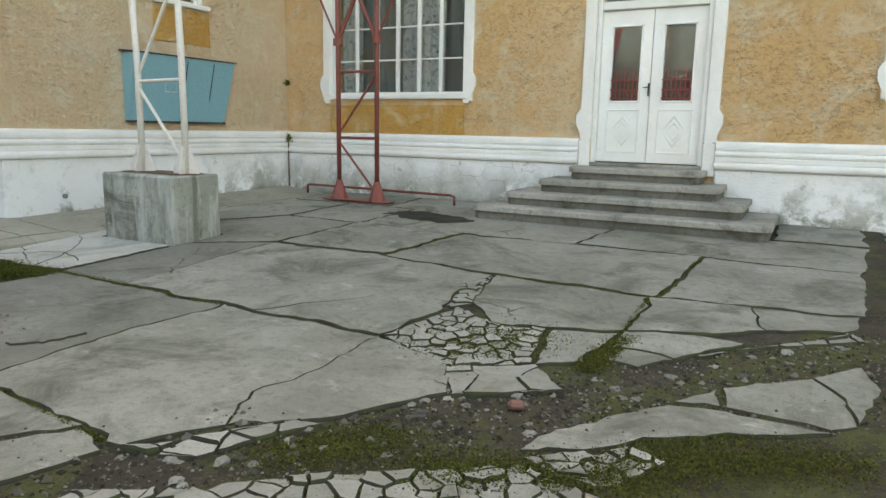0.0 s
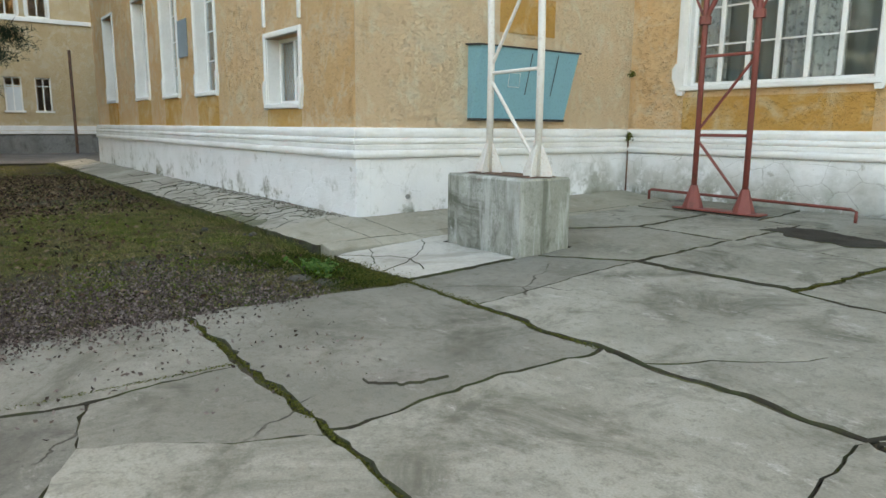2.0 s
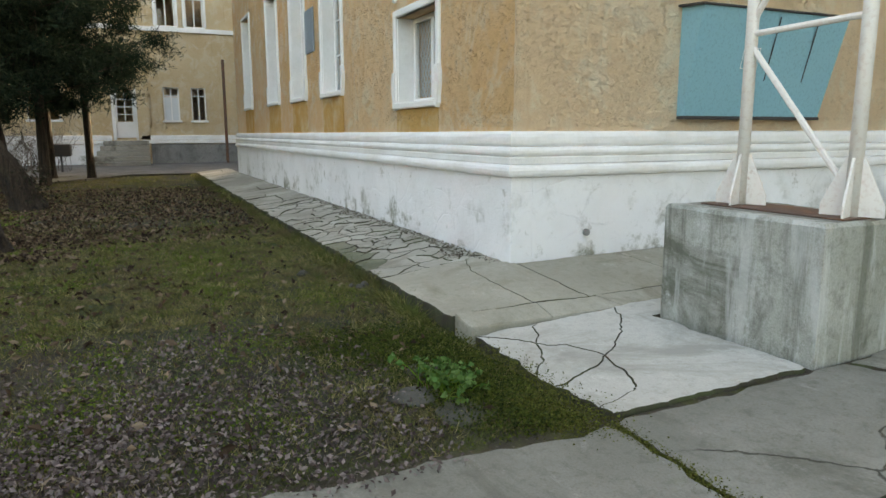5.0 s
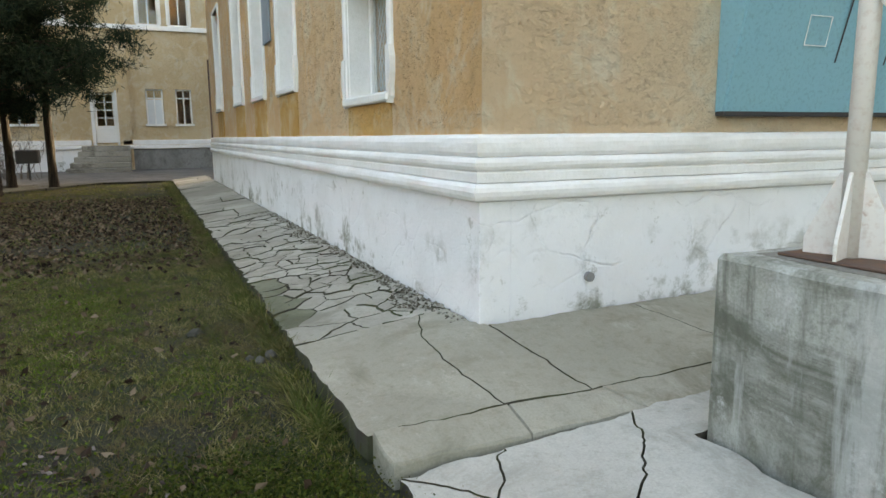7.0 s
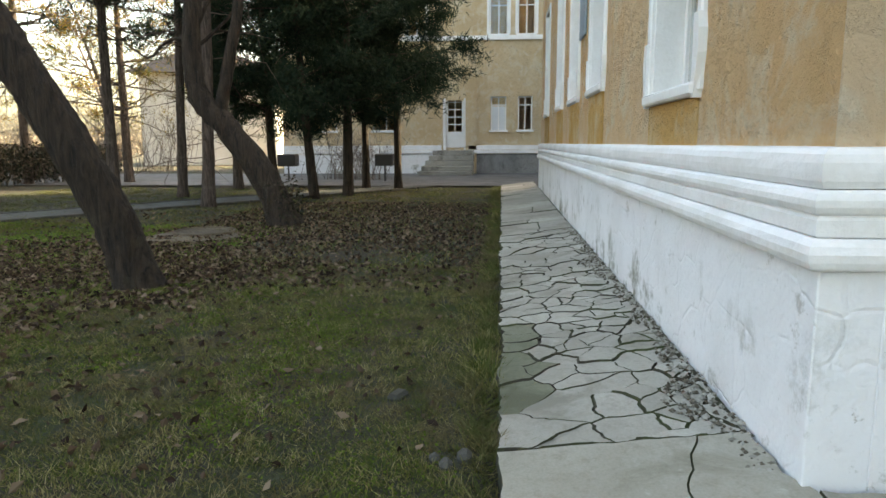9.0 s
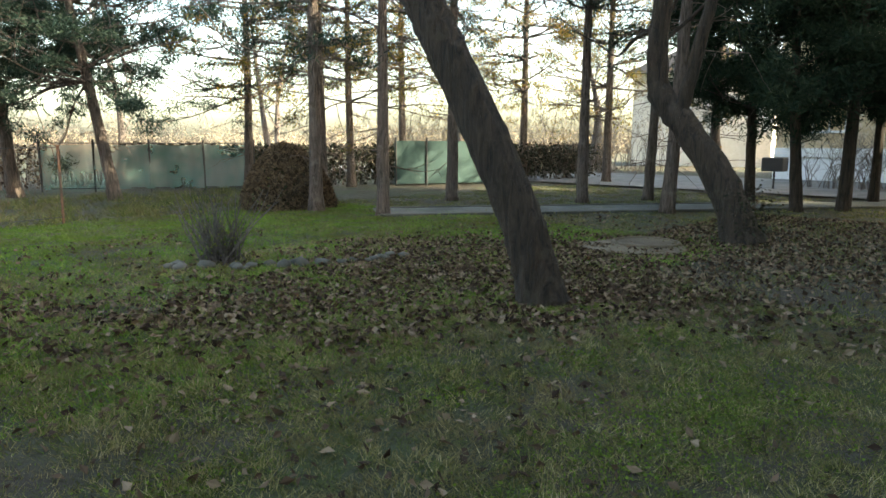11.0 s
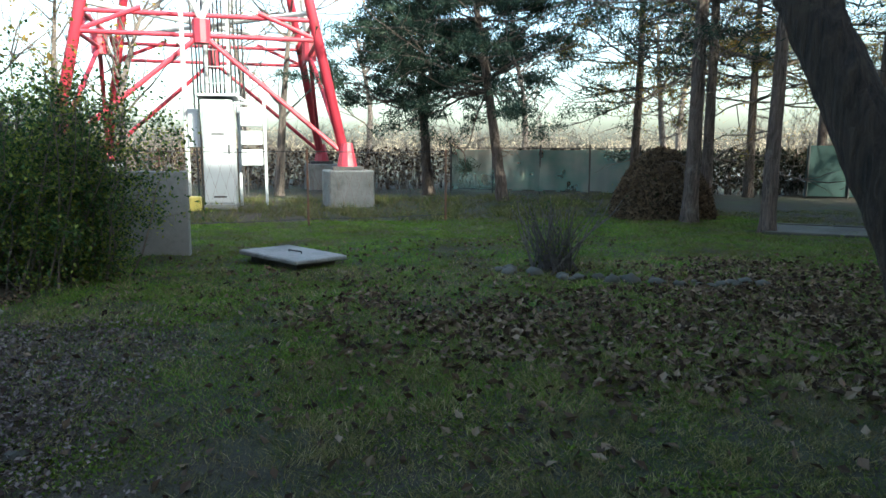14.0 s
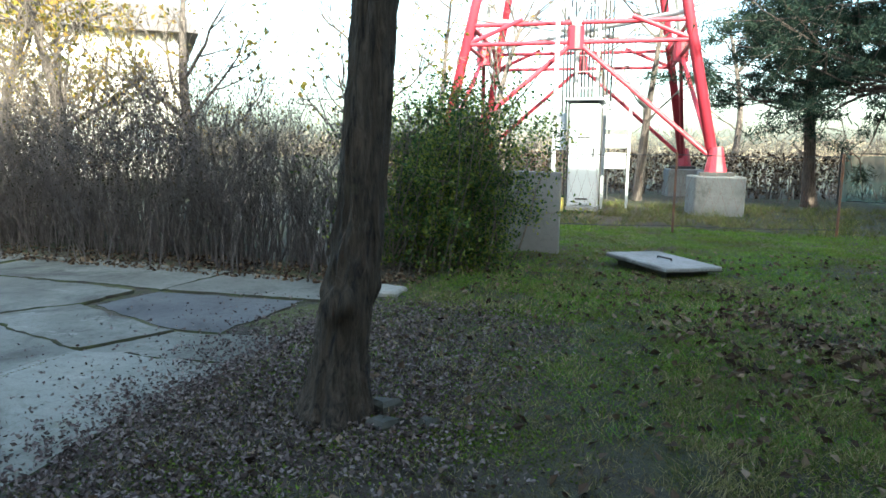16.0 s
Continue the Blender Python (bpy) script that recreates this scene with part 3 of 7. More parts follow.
def window(name, axis, face, u0, u1, z0, z1, depth, cols, rows, label, trim=True, curtain=False, grille=False, band=0.17):
    """A casement in a reveal: frame, mullions, bars, panes, sill."""
    put = frame_map(axis, face)
    w = thing(name, put((u0 + u1) / 2, depth, z0), label, "", "", "structure")
    fr = 0.055
    gw = Geo()
    for a, b, c, d in ((u0, u0 + fr, z0, z1), (u1 - fr, u1, z0, z1), (u0 + fr, u1 - fr, z0, z0 + fr), (u0 + fr, u1 - fr, z1 - fr, z1)):
        wbox(axis, face, a, b, depth, depth + 0.06, c, d, 0.006, gw)
    part("window_frame", gw, TRIM, w)
    # side reveals and sill
    for a, b in ((u0 - 0.004, u0 + 0.012), (u1 - 0.012, u1 + 0.004)):
        part("reveal", wbox(axis, face, a, b, 0.0, depth, z0, z1, 0.003), TRIM, w)
    part("window_sill", wbox(axis, face, u0 - 0.6 * band, u1 + 0.6 * band, -0.06, depth, z0 - 0.065, z0 + 0.004, 0.012), TRIM, w)
    step = (u1 - u0 - 2 * fr) / cols
    for i in range(1, cols):
        u = u0 + fr + step * i
        part("mullion", wbox(axis, face, u - 0.032, u + 0.032, depth - 0.008, depth + 0.05, z0 + fr, z1 - fr, 0.006), TRIM, w)
    zz = [z0 + fr + (z1 - z0 - 2 * fr) * k / rows for k in range(rows + 1)]
    for i in range(cols):
        a, b = u0 + fr + step * i + 0.032, u0 + fr + step * (i + 1) - 0.032
        for k in range(1, rows):
            part("glazing_bar", wbox(axis, face, a, b, depth + 0.008, depth + 0.035, zz[k] - 0.012, zz[k] + 0.012, 0.003), TRIM, w)
        for k in range(rows):
            pane = part("pane", wbox(axis, face, a, b, depth + 0.018, depth + 0.024, zz[k] + 0.012, zz[k + 1] - 0.012, 0.001), GLASS, w)
            pane.visible_shadow = False
    if grille:
        gg = Geo()
        n = 7
        h = (z1 - z0) / n
        for sgn in (1, -1):
            for i in range(-n, n * 2):
                seg = []
                for k in range(n + 1):
                    u = u0 + (i + sgn * k) * h * 0.62
                    z = z0 + k * h
                    if u0 + 0.03 <= u <= u1 - 0.03:
                        seg.append(put(u, depth + 0.07, z))
                if len(seg) > 1:
                    gg.bar(seg[0], seg[-1], 0.005, 5)
        part("grille", gg, TRIM, w, "diamond security grille")
    if curtain:
        gc = Geo()
        n = 120
        vs, fs = [], []
        for i in range(n + 1):
            u = u0 + 0.06 + (u1 - u0 - 0.12) * i / n
            d = depth + 0.16 + 0.025 * math.sin(i * 0.9) + 0.012 * math.sin(i * 2.3)
            vs += [put(u, d, z0 + 0.03), put(u, d, z1)]
        fs = [(2 * i, 2 * i + 2, 2 * i + 3, 2 * i + 1) for i in range(n) if 0.50 < i / n < 0.83 or i / n < 0.17]
        part("curtain", gc.add(vs, fs), CURTAIN, w, "grey lace curtain", True)
        # added backdrop: its grey-green stands for the dull tone of reflecting glass
        back = [put(u, depth + 0.30 + 0.02 * math.sin(k * 1.1), z) for k, u in enumerate(np.linspace(u0 + 0.04, u1 - 0.04, 60)) for z in (z0 + 0.02, z1)]
        part("curtain", Geo().add(back, [(2 * i, 2 * i + 2, 2 * i + 3, 2 * i + 1) for i in range(59)]), GLASS_BACKDROP, w, "grey-green sheet added behind the glass for its grey tone", True)
    if trim:
        surround(axis, face, u0, u1, z0, z1, w, True, band)
    return w


# long wing: wall facing the lawn
LONG = LY + WALL_IN
EAST = EX - WALL_IN
NORTH = NY + WALL_IN
long_holes = [(-11.15, -10.05, 1.585, 2.52), (-14.42, -13.35, 1.86, 4.05), (-16.62, -15.55, 1.88, 4.05), (-18.95, -17.85, 1.90, 4.05), (-22.25, -21.15, 1.91, 4.05)]
wall_long = structure("wall_south", wall_panel("x", LONG, END_X, EAST, 0.0, WALL_TOP, 0.42, long_holes), ORANGE, "ochre stucco wall, worn and pitted")
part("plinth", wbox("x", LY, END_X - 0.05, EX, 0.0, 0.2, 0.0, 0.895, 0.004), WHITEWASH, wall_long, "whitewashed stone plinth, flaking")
bands([(END_X, LY), (EX, LY), (EX, NY - 0.03)], wall_long)
for k, (a, b, c, d) in enumerate(long_holes):
    window("window_%d" % (k + 1), "x", LONG, a, b, c, d, 0.19, 2, 1 if k == 0 else 4, "narrow white casement window in a deep white reveal", True, False, k == 0, 0.08)
    part("apron_panel", wbox("x", LONG, a - 0.02, b + 0.02, -0.014, 0.03, 1.262, c - 0.07, 0.006), OCHRE_PANEL, wall_long, "streaked deep ochre panel below a window")
part("infill", wbox("x", LONG, -11.14, -10.06, 0.02, 0.3, 2.61, 4.0, 0.01), ORANGE, wall_long, "stuccoed infill over the short window")
for u in (-11.15 - 0.08, -10.05):
    part("architrave", wbox("x", LONG, u, u + 0.08, -0.03, 0.05, 2.69, 4.2, 0.012), TRIM, wall_long)
solo("plaque", wbox("x", LONG, -15.42, -14.87, -0.03, -0.004, 2.56, 3.25, 0.006), GREY_BLUE, "grey-blue metal plaque fixed to the stucco wall", "plaque")

# long wing: end wall towards the yard
wall_east = structure("wall_east", wall_panel("y", EAST, LONG + 0.42, NORTH, 0.0, WALL_TOP, 0.42, [(7.0, 7.83, 3.15, 4.3)]), TAN, "pale tan stucco wall with relief patches")
part("corner_face", wbox("y", EAST, LONG - 0.003, LONG + 0.42, -0.005, 0.012, 0.9, WALL_TOP - 0.01, 0.002), TAN, wall_east)
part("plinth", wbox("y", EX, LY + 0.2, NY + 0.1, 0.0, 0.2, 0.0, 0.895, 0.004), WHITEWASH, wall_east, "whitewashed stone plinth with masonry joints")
window("window_6", "y", EAST, 7.0, 7.83, 3.15, 4.3, 0.12, 2, 2, "small white window high in the wall", False)
part("sill_patch", wbox("y", EAST, 6.9, 7.95, -0.012, 0.03, 2.55, 3.06, 0.01), OCHRE_PANEL, wall_east, "darker ochre patch under the window")

# yard wall with the entrance
wall_north = structure("wall_north", wall_panel("x", NORTH, EAST + 0.001, 9.0, 0.0, NORTH_TOP, 0.42, [(-7.52, -4.95, 1.90, 4.1), (-2.86, -1.33, 0.93, 3.62), (0.78, 3.3, 1.90, 4.1)]), ORANGE, "ochre stucco wall with stains")
for a, b in ((EX, -3.03), (-1.16, 9.0)):
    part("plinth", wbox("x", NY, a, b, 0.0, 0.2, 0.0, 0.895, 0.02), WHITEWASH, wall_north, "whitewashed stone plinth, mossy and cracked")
    bands([(a, NY), (b, NY)], wall_north)
window("window_7", "x", NORTH, -7.52, -4.95, 1.90, 4.1, 0.10, 6, 4, "wide white six-light window with lace curtains", True, True)
window("window_8", "x", NORTH, 0.78, 3.3, 1.90, 4.1, 0.10, 6, 4, "wide white six-light window", True, True)
for a, b in ((-7.55, -4.92), (0.75, 3.33)):
    part("apron_panel", wbox("x", NORTH, a, b, -0.012, 0.03, 1.275, 1.74, 0.01), OCHRE_PANEL, wall_north, "streaked deep ochre panel below a window")


def entrance():
    d = thing("door_1", (-2.095, NORTH + 0.1, 0.93), "closed white double door with glazed upper panels", "", "", "structure")
    surround("x", NORTH, -2.86, -1.33, 1.34, 3.62, d)
    for a, b in ((-3.03, -2.86), (-1.33, -1.16)):
        part("jamb_base", wbox("x", NORTH, a + 0.004, b - 0.004, -0.048, 0.1, 0.80, 1.236, 0.01), TRIM, d)
    for a, b in ((-2.86, -2.80), (-1.39, -1.33)):
        part("jamb", wbox("x", NORTH, a, b, 0.0, 0.16, 0.93, 3.62, 0.008), TRIM, d)
    part("transom", wbox("x", NORTH, -2.80, -1.39, 0.02, 0.16, 3.03, 3.14, 0.01), TRIM, d)
    part("threshold", wbox("x", NORTH, -2.9, -1.29, -0.03, 0.3, 0.875, 0.93, 0.01), STEP, d, "worn concrete threshold")
    tp = part("transom_pane", wbox("x", NORTH, -2.80, -1.39, 0.09, 0.096, 3.14, 3.62, 0.001), GLASS, d)
    tp.visible_shadow = False
    for a, b in ((-2.795, -2.10), (-2.09, -1.395)):
        leaf = part("leaf", wall_panel("x", NORTH + 0.08, a, b, 0.945, 3.02, 0.05, [(a + 0.155, b - 0.155, 1.80, 2.80)]), DOOR_PAINT, d, "white painted leaf")
        gx = Geo()
        m = (a + b) / 2
        for c0, c1, z0, z1 in ((a + 0.12, b - 0.12, 1.08, 1.095), (a + 0.12, b - 0.12, 1.665, 1.68), (a + 0.12, a + 0.135, 1.08, 1.68), (b - 0.135, b - 0.12, 1.08, 1.68),
                               (a + 0.13, b - 0.13, 1.775, 1.80), (a + 0.13, b - 0.13, 2.80, 2.825), (a + 0.13, a + 0.155, 1.775, 2.825), (b - 0.155, b - 0.13, 1.775, 2.825)):
            wbox("x", NORTH + 0.08, c0, c1, -0.014, 0.004, z0, z1, 0.004, gx)
        for r, t in ((0.20, 0.016), (0.12, 0.012)):
            gx.tube([(m, NORTH + 0.078, 1.38 + r), (m + r * 0.8, NORTH + 0.078, 1.38), (m, NORTH + 0.078, 1.38 - r), (m - r * 0.8, NORTH + 0.078, 1.38), (m, NORTH + 0.078, 1.38 + r)], t, 4)
        part("panel_moulding", gx, DOOR_PAINT, leaf)
        pane = part("pane", wbox("x", NORTH + 0.08, a + 0.15, b - 0.15, 0.02, 0.026, 1.79, 2.81, 0.001), GLASS, leaf)
        pane.visible_shadow = False
        # this curtain is an added dark sheet, toned like the pane's grey-teal reflection
        part("curtain", wbox("x", NORTH + 0.08, a + 0.10, b - 0.10, 0.085, 0.092, 1.70, 2.9, 0.001), PANE_BACKING, leaf, "dark grey-green sheet added behind the pane to tone its reflection")
        gr = Geo()
        for k in range(7):
            u = a + 0.17 + (b - a - 0.34) * k / 6
            gr.bar((u, NORTH + 0.065, 1.82), (u, NORTH + 0.065, 2.20 if k % 2 else 2.12), 0.008, 5)
        for z in (1.83, 1.95, 2.08):
            gr.bar((a + 0.15, NORTH + 0.065, z), (b - 0.15, NORTH + 0.065, z), 0.009, 5)
        for cx in (m - 0.09, m + 0.09):
            ang = np.linspace(0, 2 * np.pi, 13)
            gr.tube([(cx + 0.06 * math.cos(t), NORTH + 0.065, 1.92 + 0.06 * math.sin(t)) for t in ang], 0.007, 5)
        part("guard_grille", gr, RED_STEEL, leaf, "dark red scrolled guard")
    hg = Geo().box(-2.125, NORTH + 0.062, 1.86, -2.100, NORTH + 0.08, 2.04, 0.003)
    hg.tube([(-2.112, NORTH + 0.06, 1.98), (-2.112, NORTH + 0.02, 1.98), (-2.18, NORTH + 0.02, 1.975)], 0.009, 6)
    part("door_handle", hg, DARK_IRON, d, "dark lever handle")


entrance()


def rounded_plan(x0, y0, x1, y1, r, n=5):
    """Outline counter-clockwise with the two front corners rounded."""
    pts = [(x1, y1), (x0, y1)]
    pts += [(x0 + r - r * math.cos(t), y0 + r - r * math.sin(t)) for t in np.linspace(0, math.pi / 2, n)]
    pts += [(x1 - r + r * math.sin(t), y0 + r - r * math.cos(t)) for t in np.linspace(0, math.pi / 2, n)]
    return pts


# added wall, out of view: its shadow keeps sun off road and lawn
structure("wall_sun_blocker", Geo().box(-34.6, 17.6, 0.0, -23.4, 18.0, 15.5, 0.01), FAR_STUCCO, "unseen stucco wall added behind the court to block the sun")


def entrance_steps():
    s = thing("entrance_steps", (-2.1, 8.9, 0.15), "four worn grey concrete steps with rounded corners below the white door", "steps")
    lev = [(-4.02, -0.33, 8.15, 0.12, 0.37), (-3.68, -0.66, 8.47, 0.30, 0.54), (-3.33, -0.98, 8.79, 0.47, 0.71), (-3.02, -1.24, 9.15, 0.64, 0.88)]
    for x0, x1, y0, z0, z1 in lev:
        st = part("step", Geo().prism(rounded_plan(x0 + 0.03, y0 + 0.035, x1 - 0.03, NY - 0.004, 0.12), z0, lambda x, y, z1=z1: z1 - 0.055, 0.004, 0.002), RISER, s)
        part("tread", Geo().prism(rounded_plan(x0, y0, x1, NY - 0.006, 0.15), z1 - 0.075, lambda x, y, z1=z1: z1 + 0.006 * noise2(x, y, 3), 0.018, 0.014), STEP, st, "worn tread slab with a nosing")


entrance_steps()

# closing walls, floors and roof of the main building
gshell = Geo()
gshell.box(END_X, 19.6, 0, 9.0, 20.0, NORTH_TOP, 0.01)
gshell.box(EAST - 0.4, NORTH + 0.42, 4.7, EAST - 0.003, 19.6, WALL_TOP, 0.01)
gshell.box(END_X, LONG + 0.42, 0, END_X + 0.4, 19.6, WALL_TOP, 0.01)
gshell.box(8.6, NORTH + 0.42, 0, 9.0, 19.6, NORTH_TOP, 0.01)
structure("wall_rear", gshell, INNER, "plain outer walls at the back")
structure("ceiling", Geo().box(END_X + 0.4, LONG + 0.42, 4.6, EAST - 0.42, 19.6, 4.7, 0.01).box(EAST - 0.42, NORTH + 0.42, 4.6, 8.6, 19.6, 4.7, 0.01), INNER, "plain ceiling")
structure("floor", Geo().box(END_X + 0.4, LONG + 0.42, 0.85, EAST - 0.42, 19.6, 0.93, 0.01).box(EAST - 0.42, NORTH + 0.42, 0.85, 8.6, 19.6, 0.93, 0.01), INNER, "plain floor")
structure("roof", Geo().box(END_X - 0.4, LY - 0.4, WALL_TOP, EX + 0.3, 20.3, WALL_TOP + 0.25, 0.02).box(EX + 0.3, NY - 0.4, NORTH_TOP, 9.4, 20.3, NORTH_TOP + 0.25, 0.02), ROOF, "flat eaves and roof")


# far wing across the road
def far_wing():
    X = -34.7
    b = thing("far_wing", (X - 5, 4, 0), "two-storey ochre stucco wing with a white plinth across the road", "building")
    holes = [(3.22, 3.86, 1.82, 3.17), (4.32, 4.92, 1.82, 3.17), (1.38, 2.12, 1.08, 3.02), (-1.7, -0.55, 1.82, 3.17), (-4.3, -3.2, 1.82, 3.17),
             (3.15, 3.9, 5.62, 7.2), (4.28, 5.0, 5.62, 7.2), (-0.2, 0.6, 5.62, 7.2), (-3.6, -2.8, 5.62, 7.2)]
    # the unseen run to y 40 and the height are added to shade the road
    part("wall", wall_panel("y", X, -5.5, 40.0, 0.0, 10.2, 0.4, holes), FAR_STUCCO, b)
    part("wall", Geo().box(X - 9, -5.5, 0, X - 0.4, -5.1, 10.2, 0.01).box(X - 9, 39.6, 0, X - 0.4, 40, 10.2, 0.01).box(X - 9.4, -5.5, 0, X - 9, 40, 10.2, 0.01), ORANGE, b)
    part("ceiling_slab", Geo().box(X - 9, -5.1, 4.2, X - 0.4, 39.6, 4.4, 0.01), INNER, b)
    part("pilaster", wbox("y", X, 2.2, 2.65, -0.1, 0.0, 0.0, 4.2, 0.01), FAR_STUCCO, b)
    for y0, y1 in ((-5.5, 1.2), (2.3, 40.0)):
        part("plinth", wbox("y", X, y0, y1, -0.09, 0.0, 0.0, 0.85, 0.01), WHITEWASH if y0 < 0 else GREY_CONC, b)
        for z0, z1, o in ((0.86, 1.0, 0.14), (1.01, 1.2, 0.1)):
            part("moulding", wbox("y", X, y0, y1, -o, 0.0, z0, z1, 0.015), MOULDING, b)
    part("string_course", wbox("y", X, -5.5, 40, -0.08, 0.0, 5.38, 5.56, 0.015), TRIM, b)
    part("roof", Geo().box(X - 10, -6.2, 10.2, X + 0.7, 40.6, 10.45, 0.02), ROOF, b)
    for k, (u0, u1, z0, z1) in enumerate(holes):
        if z0 < 1.5:
            dr = part("door", wbox("y", X, u0, u1, 0.12, 0.17, 1.1, 1.75, 0.01), DOOR_PAINT, b, "white glazed door")
            for c, d in ((u0, u0 + 0.09), (u1 - 0.09, u1), ((u0 + u1) / 2 - 0.02, (u0 + u1) / 2 + 0.02)):
                part("stile", wbox("y", X, c, d, 0.12, 0.17, 1.75, 3.02, 0.005), DOOR_PAINT, dr)
            for z in (2.05, 2.35, 2.65, 2.95):
                part("glazing_bar", wbox("y", X, u0 + 0.09, u1 - 0.09, 0.125, 0.165, z - 0.018, z + 0.018, 0.004), DOOR_PAINT, dr)
            part("pane", wbox("y", X, u0 + 0.09, u1 - 0.09, 0.14, 0.146, 1.75, 3.0, 0.001), GLASS, dr)
            for c, d in ((u0 - 0.12, u0), (u1, u1 + 0.12)):
                part("architrave", wbox("y", X, c, d, -0.03, 0.05, 1.0, 3.1, 0.01), TRIM, b)
            continue
        wdw = part("window", wbox("y", X, u0 - 0.06, u1 + 0.06, -0.06, 0.1, z0 - 0.09, z0, 0.01), TRIM, b)
        part("pane", wbox("y", X, u0 + 0.05, u1 - 0.05, 0.12, 0.126, z0, z1, 0.001), GLASS, wdw)
        gf2 = Geo()
        for c, d, e, f in ((u0, u0 + 0.06, z0, z1), (u1 - 0.06, u1, z0, z1), (u0 + 0.06, u1 - 0.06, z1 - 0.06, z1), (u0 + 0.06, u1 - 0.06, (z0 + z1) / 2 + 0.3, (z0 + z1) / 2 + 0.35), ((u0 + u1) / 2 - 0.025, (u0 + u1) / 2 + 0.025, z0, z1)):
            wbox("y", X, c, d, 0.09, 0.15, e, f, 0.006, gf2)
        part("frame", gf2, TRIM, wdw)
        if k == 0:
            part("board", wbox("y", X, u0 + 0.05, u1 - 0.05, 0.10, 0.118, z0, z0 + 0.95, 0.004), WOOD_BOARD, wdw, "white board over the lower light")
        if z0 > 5:
            for c, d in ((u0 - 0.1, u0), (u1, u1 + 0.1)):
                part("architrave", wbox("y", X, c, d, -0.03, 0.05, z0, z1 + 0.1, 0.01), TRIM, wdw)
    st = thing("porch_steps", (X + 0.9, 1.4, 0), "grey concrete steps at the far wing's door", "steps")
    for k in range(5):
        part("step", Geo().box(X + 0.1, 0.4 + 0.12 * k, 0.2 * k, X + 1.9 - 0.32 * k, 2.55, 0.2 * k + 0.19, 0.015), STEP, st)
    pole = Geo().tube([(X + 0.6, 5.6, 0), (X + 0.6, 5.6, 4.3)], 0.06, 8)
    solo("drain_pole", pole, RUST, "rusty upright pole beside the far wing", "pole")


far_wing()


# ---------- paving ----------
def clip(poly, nx_, ny_, c):
    """Keeps the part of a convex outline with nx*x + ny*y <= c."""
    out = []
    for i, (x0, y0) in enumerate(poly):
        x1, y1 = poly[(i + 1) % len(poly)]
        d0, d1 = nx_ * x0 + ny_ * y0 - c, nx_ * x1 + ny_ * y1 - c
        if d0 <= 0:
            out.append((x0, y0))
        if (d0 < 0) != (d1 < 0) and d0 != d1:
            t = d0 / (d0 - d1)
            out.append((x0 + t * (x1 - x0), y0 + t * (y1 - y0)))
    return out


def shatter(region, seeds, stretch=1.0):
    """Cells of a convex region round seed points."""
    cells_ = []
    for i, (sx, sy) in enumerate(seeds):
        cell = list(region)
        near = sorted((((qx - sx) ** 2 + (qy - sy) ** 2), j) for j, (qx, qy) in enumerate(seeds) if j != i)[:22]
        for _, j in near:
            qx, qy = seeds[j]
            cell = clip(cell, qx - sx, qy - sy, ((qx * qx + qy * qy) - (sx * sx + sy * sy)) / 2)
            if len(cell) < 3:
                break
        if len(cell) >= 3:
            cells_.append(cell)
    return cells_


def area(poly):
    return 0.5 * sum(a[0] * b[1] - b[0] * a[1] for a, b in zip(poly, poly[1:] + poly[:1]))


def jagged(poly, gap, amp, step=0.11, sharp=1.0):
    """Uneven outline, drawn in by the joint's half width."""
    if area(poly) < 0:
        poly = poly[::-1]
    pts = []
    for (x0, y0), (x1, y1) in zip(poly, poly[1:] + poly[:1]):
        ln = math.hypot(x1 - x0, y1 - y0)
        n = max(1, int(ln / step))
        for k in range(n):
            pts.append((x0 + (x1 - x0) * k / n, y0 + (y1 - y0) * k / n))
    p = np.array(pts)
    for i, (x, y) in enumerate(pts):
        p[i] += amp * np.array((noise2(x, y, 2.2, 3.0) + 0.6 * noise2(x, y, 6.5, 9.0) + 0.4 * noise2(x, y, 17.0, 31.0), noise2(x, y, 2.2, 17.0) + 0.6 * noise2(x, y, 6.5, 23.0) + 0.4 * noise2(x, y, 17.0, 37.0)))
    d = np.roll(p, -1, 0) - np.roll(p, 1, 0)
    d /= np.maximum(np.linalg.norm(d, axis=1, keepdims=True), 1e-9)
    p = p + np.stack([-d[:, 1], d[:, 0]], 1) * gap
    for i, (x, y) in enumerate(pts):
        p[i] += gap * 0.45 * np.array((noise2(x, y, 14, 2.0), noise2(x, y, 14, 8.0)))
    return p.tolist()


prng = random.Random(4)


CRACK = Nodes("crack_dirt", 0.98)
CRACK.colour(CRACK.mix(CRACK.ramp(CRACK.noise(3.0, 6, 0.7), 0.42, 0.62), (0.042, 0.036, 0.026), (0.055, 0.068, 0.026)))


def piece(name, poly, mat, parent, top, thick, gap, amp, step=0.11, tilt=0.006, dz=0.006, dirty=True, inset=0.005):
    cx, cy = sum(p[0] for p in poly) / len(poly), sum(p[1] for p in poly) / len(poly)
    tx, ty, oz = prng.uniform(-tilt, tilt), prng.uniform(-tilt, tilt), prng.uniform(-dz, dz)
    out = jagged(poly, gap, amp, step)
    ob = part(name, Geo().prism(out, top(cx, cy) - thick, lambda x, y: top(x, y) + oz + tx * (x - cx) + ty * (y - cy), 0.014, inset), mat, parent)
    if not dirty:
        return ob
    ob.data.materials.append(CRACK.m)
    k = len(out)
    ob.data.polygons.foreach_set("material_index", [0] + [1] * (2 * k))
    return ob


